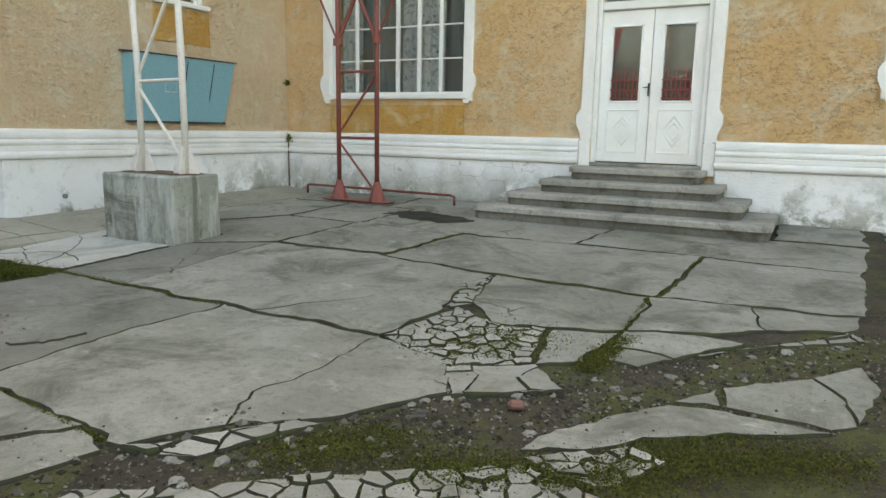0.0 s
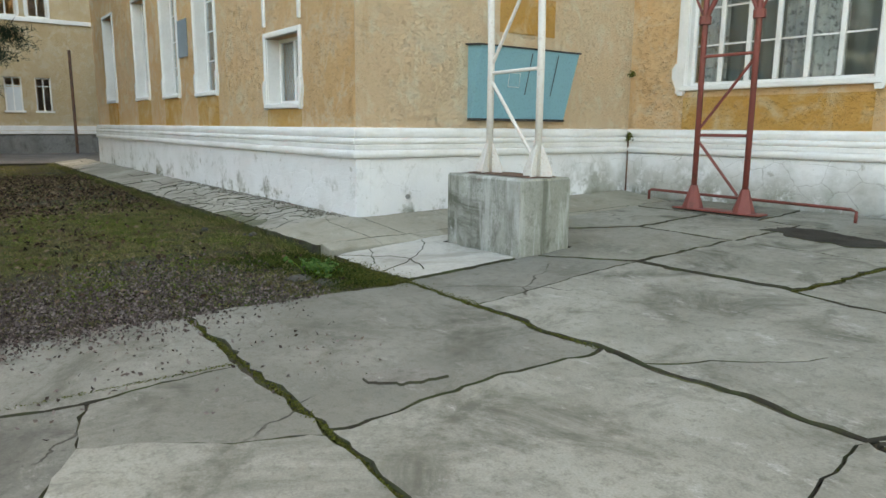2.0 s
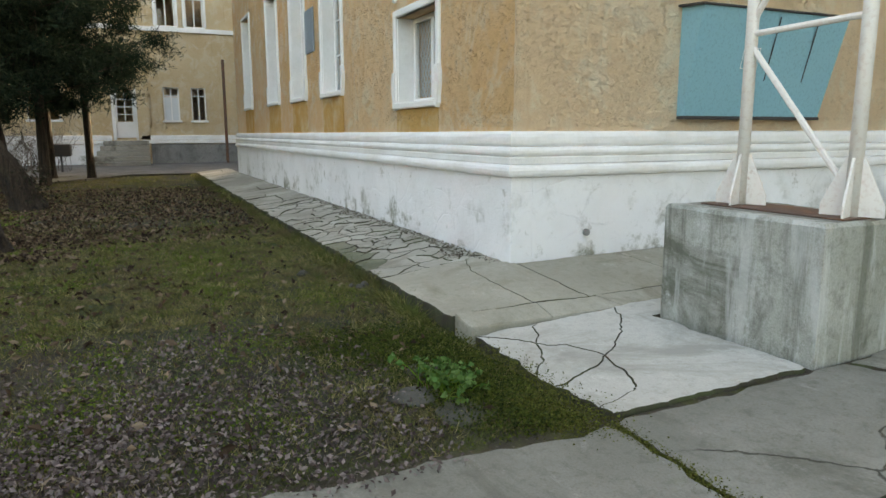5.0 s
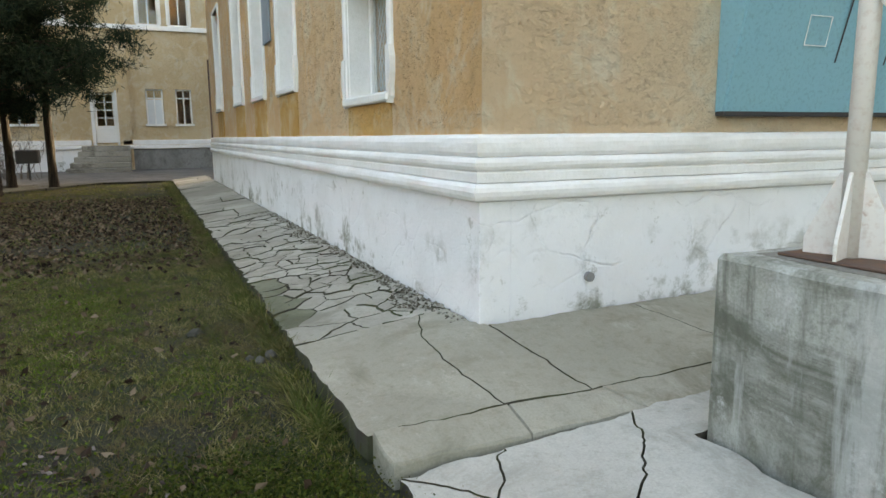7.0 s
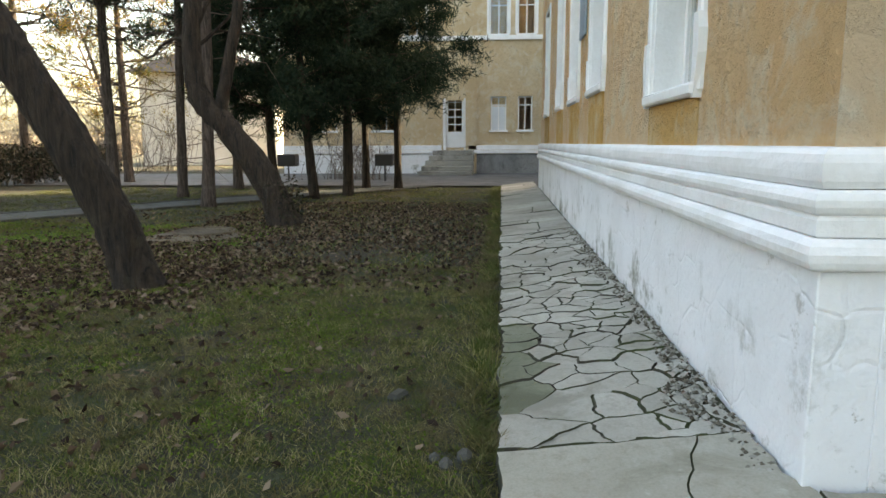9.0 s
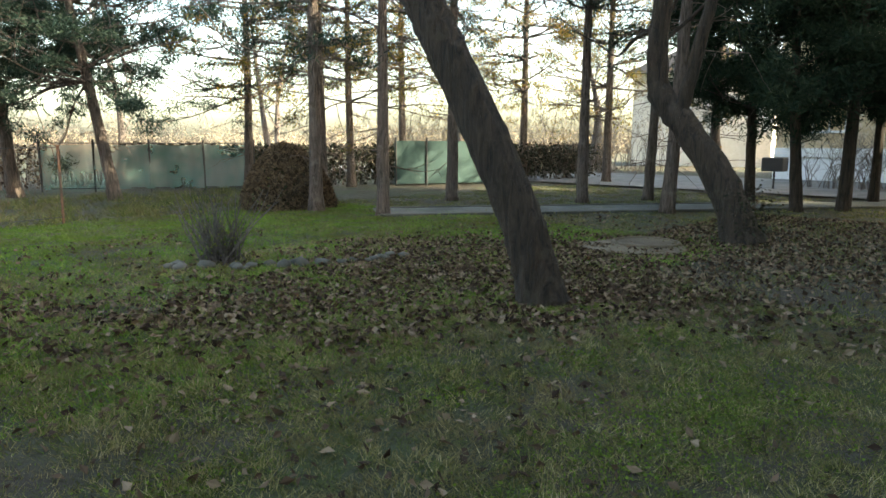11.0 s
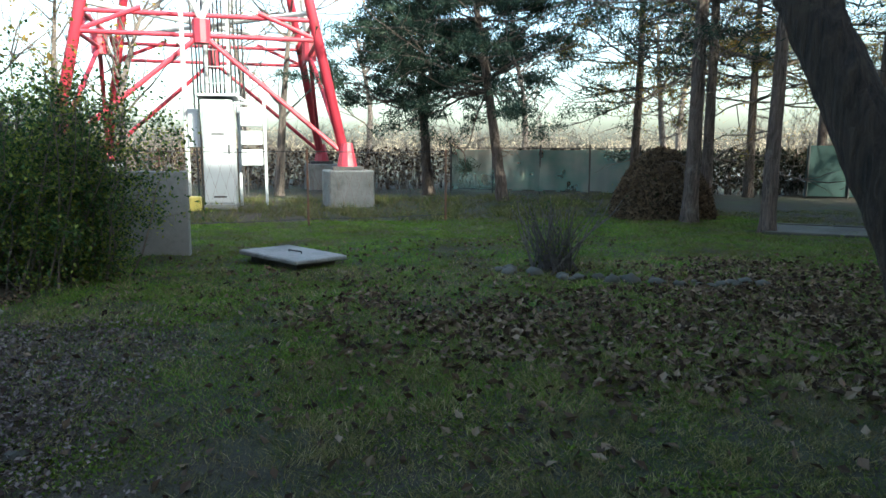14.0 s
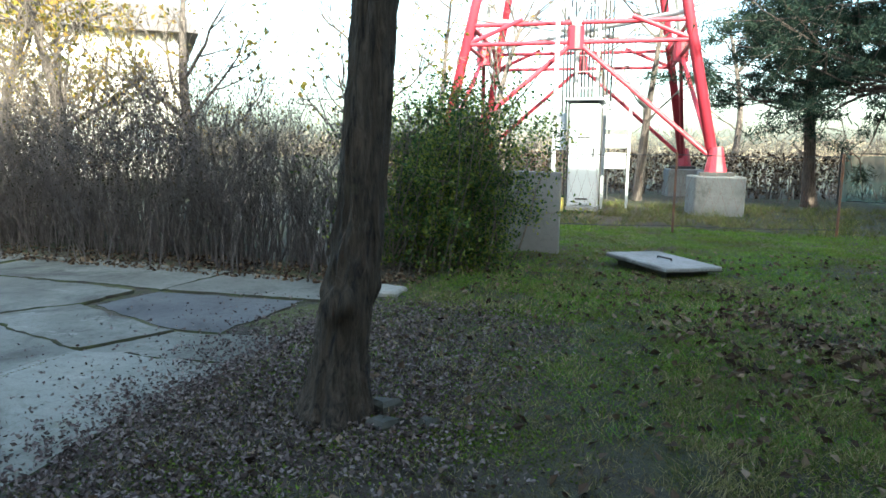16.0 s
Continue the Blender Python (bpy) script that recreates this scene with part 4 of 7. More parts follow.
yard = thing("yard_pavement", (-2, 4, 0), "large cracked grey concrete slabs with mossy joints", "pavement", "", "structure")
flat = lambda x, y: yard_z(y)
SLABS = [
    [(-5.98, 1.87), (-3.85, 1.84), (-3.88, 3.61), (-5.98, 3.66)],
    [(-3.83, 1.84), (-2.46, 1.73), (-2.27, 2.05), (-2.42, 2.45), (-2.36, 2.90), (-2.44, 3.58), (-3.86, 3.61)],
    [(-2.27, 2.05), (-1.94, 2.36), (-1.52, 2.94), (-1.80, 3.38), (-2.44, 3.58), (-2.36, 2.90), (-2.42, 2.45)],
    [(-5.97, 3.69), (-5.08, 3.66), (-5.13, 5.56), (-5.92, 5.10)],
    [(-5.06, 3.66), (-3.55, 3.64), (-3.05, 4.25), (-2.50, 5.00), (-2.42, 5.39), (-3.72, 5.60), (-5.12, 5.55)],
    [(-3.55, 3.64), (-2.44, 3.61), (-2.40, 3.75), (-2.30, 4.30), (-2.50, 5.00), (-3.05, 4.25)],
    [(-2.40, 5.39), (-1.02, 5.30), (-1.03, 4.42), (-1.50, 4.28), (-1.87, 4.20), (-2.20, 4.55)],
    [(-1.00, 5.30), (-0.30, 5.36), (-0.15, 4.85), (-0.55, 4.62), (-1.01, 4.42)],
    [(-0.30, 5.36), (0.42, 5.48), (0.36, 5.12), (-0.15, 4.85)],
    [(-1.45, 4.25), (-1.06, 4.36), (-1.08, 3.80), (-1.33, 3.62)],
    [(-1.03, 4.38), (-0.60, 4.56), (-0.26, 4.50), (-0.62, 4.05), (-1.02, 4.12)],
    [(-1.02, 4.12), (-0.62, 4.05), (-0.76, 3.84), (-1.05, 3.90)],
    [(-5.10, 5.62), (-3.72, 5.64), (-3.58, 7.04), (-5.08, 7.10)],
    [(-3.68, 5.62), (-2.42, 5.44), (-0.98, 5.34), (-0.88, 7.03), (-3.55, 7.03)],
    [(-0.95, 5.34), (0.44, 5.52), (0.50, 7.02), (-0.85, 7.03)],
    [(-5.06, 7.12), (-2.22, 7.08), (-2.10, 8.38), (-5.02, 8.45)],
    [(-2.18, 7.08), (0.50, 7.05), (0.58, 8.36), (-2.06, 8.36)],
    [(-7.36, 5.62), (-5.98, 5.62), (-5.92, 5.14), (-5.14, 5.60), (-5.10, 7.10), (-6.25, 7.10)],
    [(-7.38, 5.66), (-6.28, 7.12), (-6.28, 8.50), (-7.38, 8.50)],
    [(-6.24, 7.13), (-5.09, 7.13), (-5.05, 8.46), (-6.24, 8.50)],
    [(-7.38, 8.53), (-5.60, 8.53), (-5.60, NY - 0.02), (-7.38, NY - 0.02)],
    [(-5.57, 8.53), (-4.05, 8.44), (-4.05, NY - 0.02), (-5.57, NY - 0.02)],
    [(-0.30, 8.40), (0.58, 8.40), (0.62, NY - 0.02), (-0.30, NY - 0.02)],
    [(-1.02, 2.51), (-0.92, 2.85), (-0.54, 3.41), (-0.28, 3.48), (0.22, 3.46), (-0.20, 3.19), (-0.60, 2.88)],
    [(-0.27, 3.54), (-0.30, 3.80), (0.10, 4.12), (0.24, 3.90), (0.32, 3.60), (0.22, 3.50)],
    [(0.10, 4.12), (0.37, 4.40), (0.42, 4.10), (0.32, 3.62), (0.24, 3.90)],
    [(-0.52, 3.47), (-0.33, 3.76), (-0.29, 3.53)],
    [(0.62, 3.3), (1.5, 3.5), (1.6, 5.0), (0.68, 4.6)], [(0.68, 5.2), (2.4, 5.3), (2.4, 7.0), (0.72, 7.0)], [(0.74, 7.04), (2.5, 7.04), (2.5, 9.6), (0.8, 9.6)],
    [(-5.98, 1.82), (-4.88, 1.80), (-4.78, 1.08), (-4.90, 0.15), (-5.98, 0.05)],
    [(-4.86, 1.80), (-3.82, 1.79), (-4.28, 0.95), (-4.74, 1.05)],
    [(-3.79, 1.79), (-2.85, 1.74), (-3.30, 0.95), (-3.60, 0.62), (-4.24, 0.94)],
    [(-2.80, 1.72), (-2.50, 1.66), (-2.62, 1.22), (-3.24, 0.96)],
    [(-4.74, 1.02), (-4.24, 0.92), (-3.62, 0.58), (-3.55, -0.25), (-4.90, 0.12)],
    [(-5.98, 0.00), (-4.92, 0.10), (-5.15, -0.42), (-5.98, -0.55)],
    [(-3.50, 0.60), (-2.0, 0.9), (-1.2, 0.3), (-1.5, -0.8), (-3.45, -0.3)],
    [(-4.86, 0.06), (-3.55, -0.30), (-3.9, -0.85), (-5.10, -0.45)],
    [(-3.5, -0.36), (-1.55, -0.85), (-1.6, -1.6), (-3.95, -1.45), (-3.85, -0.9)],
    [(-5.98, -1.72), (-4.15, -1.62), (-4.2, -2.55), (-5.98, -2.45)], [(-4.1, -1.60), (-1.6, -1.66), (-1.6, -2.75), (-4.15, -2.58)],
    [(-1.5, -1.6), (0.8, -1.5), (0.8, -2.8), (-1.55, -2.75)], [(-1.45, -0.8), (-1.1, 0.3), (0.9, 0.4), (0.9, -1.4), (-1.5, -1.52)],
]
for k, s in enumerate(SLABS):
    my_ = sum(p[1] for p in s) / len(s)
    mx_ = sum(p[0] for p in s) / len(s)
    piece("slab", s, SLAB_OLD if my_ < 0.75 else SLAB_DAMP if mx_ < -3.9 and my_ < 4.6 else SLAB, yard, flat, 0.12, 0.001 + 0.002 * (k % 3) if my_ > 1.8 else -0.014, 0.055, 0.07, 0.004, 0.004)
piece("asphalt_patch", [(-5.5, -0.52), (-5.1, -0.50), (-3.98, -0.92), (-4.1, -1.56), (-5.5, -1.66)], ASPHALT, yard, lambda x, y: -0.008, 0.06, 0.02, 0.06)


# pale screed before the footing, split along its cracks
K_LAWN, K_MAIN, K_STAR = (-7.37, 3.72), (-7.03, 3.955), (-6.66, 4.17)
SCREED = [
    [K_LAWN, (-6.97, 3.69), (-6.62, 3.70), (-6.81, 3.83), K_MAIN, (-7.22, 3.845)],
    [K_LAWN, (-7.22, 3.845), K_MAIN, (-7.29, 4.10), (-7.38, 4.17)],
    [(-7.38, 4.17), (-7.29, 4.10), K_MAIN, (-6.91, 4.08), (-6.75, 4.15), K_STAR, (-6.84, 4.38), (-6.99, 4.59), (-7.14, 4.70), (-7.38, 4.80)],
    [K_MAIN, (-6.81, 3.83), (-6.62, 3.70), (-6.45, 3.70), (-6.50, 3.90), K_STAR, (-6.75, 4.15), (-6.91, 4.08)],
    [(-6.45, 3.70), (-6.14, 3.72), (-6.20, 3.98), (-6.40, 4.10), K_STAR, (-6.50, 3.90)],
    [(-7.38, 4.80), (-7.14, 4.70), (-6.99, 4.59), (-6.84, 4.38), K_STAR, (-6.40, 4.10), (-6.20, 3.98), (-6.14, 3.72), (-6.03, 3.73), (-5.97, 4.88), (-7.09, 4.885), (-7.11, 5.3), (-7.38, 5.3)],
]
for k, sc_ in enumerate(SCREED):
    piece("screed_shard", sc_, SLAB_PALE, yard, flat, 0.08, 0.001 + 0.002 * (k % 2), 0.045, 0.025, 0.002, 0.003, True, 0.003)
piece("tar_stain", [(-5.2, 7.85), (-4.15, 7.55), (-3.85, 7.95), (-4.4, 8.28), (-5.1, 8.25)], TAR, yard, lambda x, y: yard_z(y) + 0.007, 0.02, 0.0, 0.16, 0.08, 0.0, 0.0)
piece("worn_hollow", [(-4.34, 2.28), (-4.20, 2.24), (-4.06, 2.36), (-4.00, 2.62), (-4.14, 2.66), (-4.24, 2.48)], GRAVELLY, yard, lambda x, y: yard_z(y) + 0.012, 0.02, 0.0, 0.08, 0.03, 0.0, 0.0)


def seeds_in(poly, spacing, seed, jitter=0.42):
    r = random.Random(seed)
    x0, x1 = min(p[0] for p in poly), max(p[0] for p in poly)
    y0, y1 = min(p[1] for p in poly), max(p[1] for p in poly)
    out, row, y = [], 0, y0
    while y < y1:
        x = x0 + (row % 2) * spacing / 2
        while x < x1:
            out.append((x + r.uniform(-jitter, jitter) * spacing, y + r.uniform(-jitter, jitter) * spacing))
            x += spacing
        y, row = y + spacing * 0.87, row + 1
    return out


for name, reg, sp, gap, sd in (("stone", [(-2.40, 3.62), (-1.78, 3.30), (-1.36, 3.62), (-1.48, 4.22), (-1.9, 4.18), (-2.25, 4.42)], 0.115, 0.012, 1),
                               ("stone", [(-1.80, 3.32), (-1.50, 2.92), (-1.05, 3.30), (-1.30, 3.60)], 0.27, 0.016, 2),
                               ("stone", [(-2.35, 1.35), (-1.9, 1.70), (-0.95, 2.44), (-0.45, 2.30), (-1.2, 1.0), (-1.9, 0.95)], 0.112, 0.010, 3),
                               ("stone", [(-2.52, 5.02), (-2.30, 4.34), (-2.18, 4.52), (-2.40, 5.36)], 0.12, 0.012, 9),
                               ("stone", [(-0.98, 2.48), (-0.62, 2.84), (-0.40, 2.75), (-0.60, 2.40)], 0.11, 0.014, 5),
                               ("stone", [(-2.44, 1.70), (-2.0, 2.30), (-1.86, 2.34), (-2.15, 1.80)], 0.16, 0.014, 6),
                               ("stone", [(-0.62, 4.02), (-0.22, 4.48), (0.34, 5.06), (0.40, 4.92), (-0.15, 4.52)], 0.15, 0.016, 7)):
    for c in shatter(reg, seeds_in(reg, sp, sd)):
        if abs(area(c)) > 0.0016:
            piece(name, c, STONE, yard, flat, 0.06, gap * prng.uniform(0.0, 0.6), 0.035, 0.025, 0.05, 0.009)

apron = thing("apron_pavement", (-14, 4.1, 0), "raised broken concrete apron along the white plinth", "pavement", "", "structure")
AP_Y = 3.66


def apron_z(x, y):
    return 0.07 + 0.12 * (y - AP_Y) / (LY - AP_Y)


def lip_z(x, y):
    return float(np.interp(x, (-8.5, -7.63, -7.40), (0.20, 0.10, 0.055))) + 0.02 * max(0, y - 5)


def corner_z(x, y):
    return min(lip_z(x, y), 0.075 + 0.125 * (y - AP_Y) / 0.96)


for s in ([(-8.92, AP_Y), (-7.62, AP_Y), (-7.62, 4.30), (-8.10, 4.25), (-8.50, 4.28), (-8.92, 4.42)], [(-8.92, 4.42), (-8.50, 4.28), (-8.10, 4.25), (-7.62, 4.30), (-7.62, 4.74), (-8.48, 4.66), (-8.60, 4.605), (-8.92, 4.61)],
          [(-8.485, 4.665), (-7.62, 4.745), (-7.62, 5.86), (-8.485, 5.68)], [(-8.485, 5.68), (-7.62, 5.86), (-7.62, 7.4), (-8.485, 7.4)], [(-8.485, 7.4), (-7.62, 7.4), (-7.62, 9.6), (-8.485, 9.6)]):
    piece("slab", s, SLAB_APRON, apron, corner_z, 0.16, 0.001, 0.028, 0.05, 0.002, 0.002, True, 0.003)
for s in ([(-7.62, AP_Y + 0.02), (-7.40, AP_Y + 0.04), (-7.40, 4.30), (-7.62, 4.32)], [(-7.62, 4.32), (-7.40, 4.30), (-7.40, 4.92), (-7.62, 4.80)], [(-7.62, 4.80), (-7.40, 4.92), (-7.40, 6.4), (-7.62, 6.4)], [(-7.62, 6.40), (-7.40, 6.40), (-7.40, 9.6), (-7.62, 9.6)]):
    piece("kerb_lip", s, SLAB_APRON, apron, lip_z, 0.14, 0.003, 0.02, 0.06, 0.002, 0.004, False)
reg = [(-15.2, AP_Y), (-8.94, AP_Y), (-8.94, LY - 0.02), (-15.2, LY - 0.02)]
r_ = random.Random(12)
seeds = []
x = -15.2
while x < -8.9:
    dense = 0.15 if -13.2 < x < -8.9 else 0.24
    y = AP_Y + r_.uniform(0, 0.2)
    while y < LY:
        near_wall = (y - AP_Y) / (LY - AP_Y)
        if r_.random() < 0.55 + 0.4 * near_wall + 0.35 * noise2(x, y, 0.9, 5.0):
            seeds.append((x + r_.uniform(-0.13, 0.13), y + r_.uniform(-0.07, 0.07)))
        y += dense * r_.uniform(0.55, 1.35) * (1.35 - 0.6 * near_wall)
    x += dense * r_.uniform(0.7, 1.35)
for c in shatter(reg, seeds):
    if abs(area(c)) > 0.003:
        fx, fy = sum(p[0] for p in c) / len(c), sum(p[1] for p in c) / len(c)
        mossy = fy < 3.9 and -10.9 < fx < -9.0 and noise2(fx, fy, 2.1, 3.0) > -0.1
        piece("fragment", c, PIECE_MOSSY if mossy else PIECE, apron, apron_z, 0.16, r_.choice((0.0012, 0.0025, 0.004, 0.008)), 0.05, 0.028, 0.026, 0.007, True, 0.003)
x = -26.2
while x < -15.3:
    w = r_.uniform(0.35, 1.1)
    x1 = min(x + w, -15.22)
    if r_.random() < 0.4:
        m = r_.uniform(4.0, 4.3)
        piece("slab", [(x, AP_Y), (x1, AP_Y), (x1, m), (x, m + 0.05)], PIECE, apron, apron_z, 0.16, 0.004, 0.035, 0.07, 0.012, 0.004)
        piece("slab", [(x, m + 0.05), (x1, m), (x1, LY - 0.02), (x, LY - 0.02)], PIECE, apron, apron_z, 0.16, 0.004, 0.035, 0.07, 0.012, 0.004)
    else:
        piece("slab", [(x, AP_Y), (x1 + 0.05, AP_Y), (x1, LY - 0.02), (x, LY - 0.02)], PIECE, apron, apron_z, 0.16, 0.004, 0.035, 0.07, 0.012, 0.004)
    x = x1
bed = Geo().prism([(-26.2, AP_Y + 0.02), (-8.93, AP_Y + 0.02), (-8.93, LY - 0.002), (-26.2, LY - 0.002)], -0.1, lambda x, y: apron_z(x, y) - 0.016, 0.0, 0.0)
bed.prism([(-8.92, AP_Y + 0.02), (-7.63, AP_Y + 0.02), (-7.63, 9.6), (-8.49, 9.6)], -0.1, lambda x, y: corner_z(x, y) - 0.06, 0.0, 0.0)
structure("apron_bed", bed, CRACK.m, "dark earth bed under the broken apron")

# road and footpath
pth = Geo()
pa, pb = np.array((-15.9, -6.31)), np.array((-27.0, 1.35))
dr_ = (pb - pa) / np.linalg.norm(pb - pa)
nr_ = np.array((-dr_[1], dr_[0]))
for k in range(40):
    q0, q1 = pa + (pb - pa) * k / 40, pa + (pb - pa) * (k + 1) / 40
    z0_, z1_ = 0.03, 0.03
    pth.add([(*(q0 - nr_ * 0.62), z0_), (*(q1 - nr_ * 0.62), z1_), (*(q1 + nr_ * 0.62), z1_), (*(q0 + nr_ * 0.62), z0_)], [(3, 2, 1, 0)])
structure("footpath", pth, PATH_MAT, "narrow grey asphalt footpath")
for s in (-1, 1):
    for k in range(12):
        q0, q1 = pa + (pb - pa) * (k + 0.03) / 12 + nr_ * s * 0.68, pa + (pb - pa) * (k + 0.97) / 12 + nr_ * s * 0.68
        mid = (q0 + q1) / 2
        solo("kerb", Geo().obox((mid[0], mid[1], -0.022), (float(np.linalg.norm(q1 - q0)), 0.10, 0.14), math.degrees(math.atan2(dr_[1], dr_[0])), 0, 0, 0.012), DARKSTONE, "low weathered concrete path kerb stone", "kerb", "", "kerbs of the footpath")
structure("road", Geo().add([(-34.6, -40, 0.045), (-27.0, -40, 0.045), (-26.4, 0.5, 0.045), (-26.3, 30, 0.045), (-34.6, 30, 0.045)], [(0, 1, 2, 3, 4)]), ASPHALT, "old grey asphalt road")


# ---------- yard things ----------
def footing():
    m = thing("mast_footing", (-6.5, 5.25, 0.03), "stained grey concrete footing block in the yard", "footing")
    part("block", Geo().prism(jagged([(-7.07, 4.92), (-5.96, 4.92), (-5.96, 5.58), (-7.07, 5.58)], 0.0, 0.007, 0.05), 0.03, lambda x, y: 0.806 + 0.004 * noise2(x, y, 6), 0.022, 0.016), BLOCK, m)
    part("mortar_bed", Geo().prism(jagged([(-7.0, 5.03), (-5.98, 5.03), (-5.98, 5.45), (-7.0, 5.45)], 0.0, 0.02, 0.05), 0.79, lambda x, y: 0.8095, 0.003, 0.01), GRAVELLY, m, "crumbled mortar bed")


footing()


def white_mast():
    m = thing("white_mast", (-6.4, 5.25, 0.81), "chalky white steel lattice mast on a concrete footing", "mast")
    z0 = 0.81
    part("base_plate", Geo().box(-6.94, 5.08, z0, -5.99, 5.40, z0 + 0.010, 0.003), RUST, m, "rusty base plate")
    legs = ((-6.76, -6.84), (-6.05, -6.10))
    for xb, xt in legs:
        lg = part("leg", Geo().tube([(xb, 5.22, z0), (xb, 5.22, 2.0), (xt, 5.22, 4.6)], 0.036, 12), WHITE_STEEL, m, "", True)
        for ang in (0, 90, 180, 270):
            gg = Geo()
            w = 0.15
            prof = [(0.03, 0.0), (w, 0.0), (w, 0.06), (0.045, 0.30), (0.03, 0.30)]
            ca, sa = math.cos(radians(ang + 20)), math.sin(radians(ang + 20))
            pts = [(xb + ca * r + sa * t, 5.22 + sa * r - ca * t, z0 + 0.012 + h) for t in (-0.006, 0.006) for r, h in prof]
            gg.add(pts, [(0, 1, 2, 3, 4), (9, 8, 7, 6, 5)] + [(i, (i + 1) % 5, 5 + (i + 1) % 5, 5 + i) for i in range(5)])
            part("gusset", gg, WHITE_STEEL, lg)
    for z in (1.82, 2.95, 4.1):
        part("rung", Geo().bar((-6.78, 5.22, z), (-6.06, 5.22, z + 0.01), 0.018), WHITE_STEEL, m)
    part("brace", Geo().bar((-6.76, 5.22, 1.76), (-6.10, 5.22, 0.98), 0.018), WHITE_STEEL, m)
    part("brace", Geo().bar((-6.76, 5.22, 1.88), (-6.08, 5.22, 2.9), 0.018), WHITE_STEEL, m)
    part("brace", Geo().bar((-6.80, 5.22, 4.05), (-6.08, 5.22, 3.0), 0.018), WHITE_STEEL, m)


white_mast()


def red_mast():
    yb = 8.72
    g0 = yard_z(yb)
    m = thing("red_mast", (-6.25, yb, g0), "dull red steel lattice mast standing by the wide window", "mast")
    part("base_frame", Geo().box(-6.85, yb - 0.13, g0 + 0.012, -5.65, yb + 0.13, g0 + 0.032, 0.004), RED_STEEL, m)
    for x in (-6.62, -5.90):
        lg = part("leg", Geo().tube([(x, yb, g0 + 0.03), (x - 0.01, yb, 2.6), (x - 0.03, yb, 4.8)], 0.036, 12), RED_STEEL, m, "", True)
        part("foot_cone", Geo().tube([(x, yb, g0 + 0.03), (x, yb, g0 + 0.10), (x, yb, g0 + 0.33)], (0.14, 0.12, 0.045), 10), RED_STEEL, lg)
        part("collar", Geo().tube([(x - 0.01, yb, 2.60), (x - 0.01, yb, 2.70)], 0.075, 10), RED_STEEL, lg)
    for z in (1.20, 2.20):
        part("rung", Geo().bar((-6.62, yb, z), (-5.9, yb, z), 0.020), RED_STEEL, m)
    for a, b in (((-6.62, 1.14), (-6.0, 0.45)), ((-6.62, 1.26), (-5.92, 2.14))):
        part("brace", Geo().bar((a[0], yb, a[1]), (b[0], yb, b[1]), 0.019), RED_STEEL, m)
    for x, dx in ((-6.63, 1), (-5.91, -1)):
        part("strut", Geo().bar((x, yb, 2.65), (x + dx * 0.36, yb, 3.35), 0.03), RED_STEEL, m)
        part("strut", Geo().bar((x, yb, 2.65), (x - dx * 0.36, yb, 3.35), 0.016), RED_STEEL, m)
    part("node", Geo().tube([(-6.27, yb, 3.28), (-6.27, yb, 3.42)], 0.06, 8), RED_STEEL, m)


red_mast()
gz_ = yard_z(9.1)
solo("low_rail", Geo().tube([(-7.75, 9.3, gz_), (-7.75, 9.3, gz_ + 0.13), (-7.70, 9.28, gz_ + 0.15), (-4.78, 9.05, gz_ + 0.15), (-4.72, 9.05, gz_ + 0.13), (-4.72, 9.05, gz_)], 0.02, 8), RED_STEEL, "low red pipe rail bent down at its ends", "rail", smooth=True)


def blue_box():
    b = thing("blue_hood", (EX, 7.3, 1.4), "faded blue sheet-metal hood on the tan wall", "hood")
    x0 = EAST + 0.003
    y0, y1, z0, z1 = 6.36, 8.12, 1.40, 2.32
    bot, top = 0.06, 0.27
    gg = Geo()
    t = 0.008

    def plate(pts):
        p = np.array(pts, float)
        nn = np.cross(p[1] - p[0], p[2] - p[0])
        nn = nn / np.linalg.norm(nn) * t
        k = len(p)
        return Geo().add(np.concatenate([p, p + nn]), [tuple(range(k))[::-1], tuple(range(k, 2 * k))] + [(i, (i + 1) % k, k + (i + 1) % k, k + i) for i in range(k)])
    part("front_panel", plate([(x0 + bot, y0, z0), (x0 + bot, y1, z0), (x0 + top, y1 + 0.06, z1), (x0 + top, y0, z1)]), BLUE, b)
    for y, dy in ((y0, 0.0), (y1, 0.06)):
        part("side_panel", plate([(x0, y, z0), (x0 + bot, y, z0), (x0 + top, y + dy, z1), (x0, y + dy, z1 + 0.03)]), BLUE, b)
    part("bottom_rim", Geo().box(x0, y0 - 0.01, z0 - 0.03, x0 + bot + 0.02, y1 + 0.01, z0, 0.004), DARK_IRON, b, "dark rusted rim")
    part("top_rim", Geo().obox((x0 + top / 2 + 0.01, (y0 + y1) / 2 + 0.02, z1 + 0.018), (top + 0.04, y1 - y0 + 0.14, 0.02), 0, 0, 4), DARK_IRON, b, "dark top sheet")
    for y in (7.25, 7.75):
        gg = Geo()
        gg.add([(x0 + bot + 0.012, y - 0.008, z0 + 0.05), (x0 + bot + 0.012, y + 0.008, z0 + 0.05), (x0 + top + 0.012, y + 0.012, z1 - 0.05), (x0 + top + 0.012, y - 0.004, z1 - 0.05)], [(0, 1, 2, 3)])
        part("seam", gg, DARK_IRON, b, "rusted seam")
    part("label_outline", Geo().tube([(x0 + 0.168 + 0.012, 6.90, 1.82), (x0 + 0.168 + 0.012, 7.10, 1.82), (x0 + 0.205 + 0.012, 7.10, 2.0), (x0 + 0.205 + 0.012, 6.90, 2.0), (x0 + 0.168 + 0.012, 6.90, 1.82)], 0.004, 4), TRIM, b)


blue_box()
trng = np.random.default_rng(11)


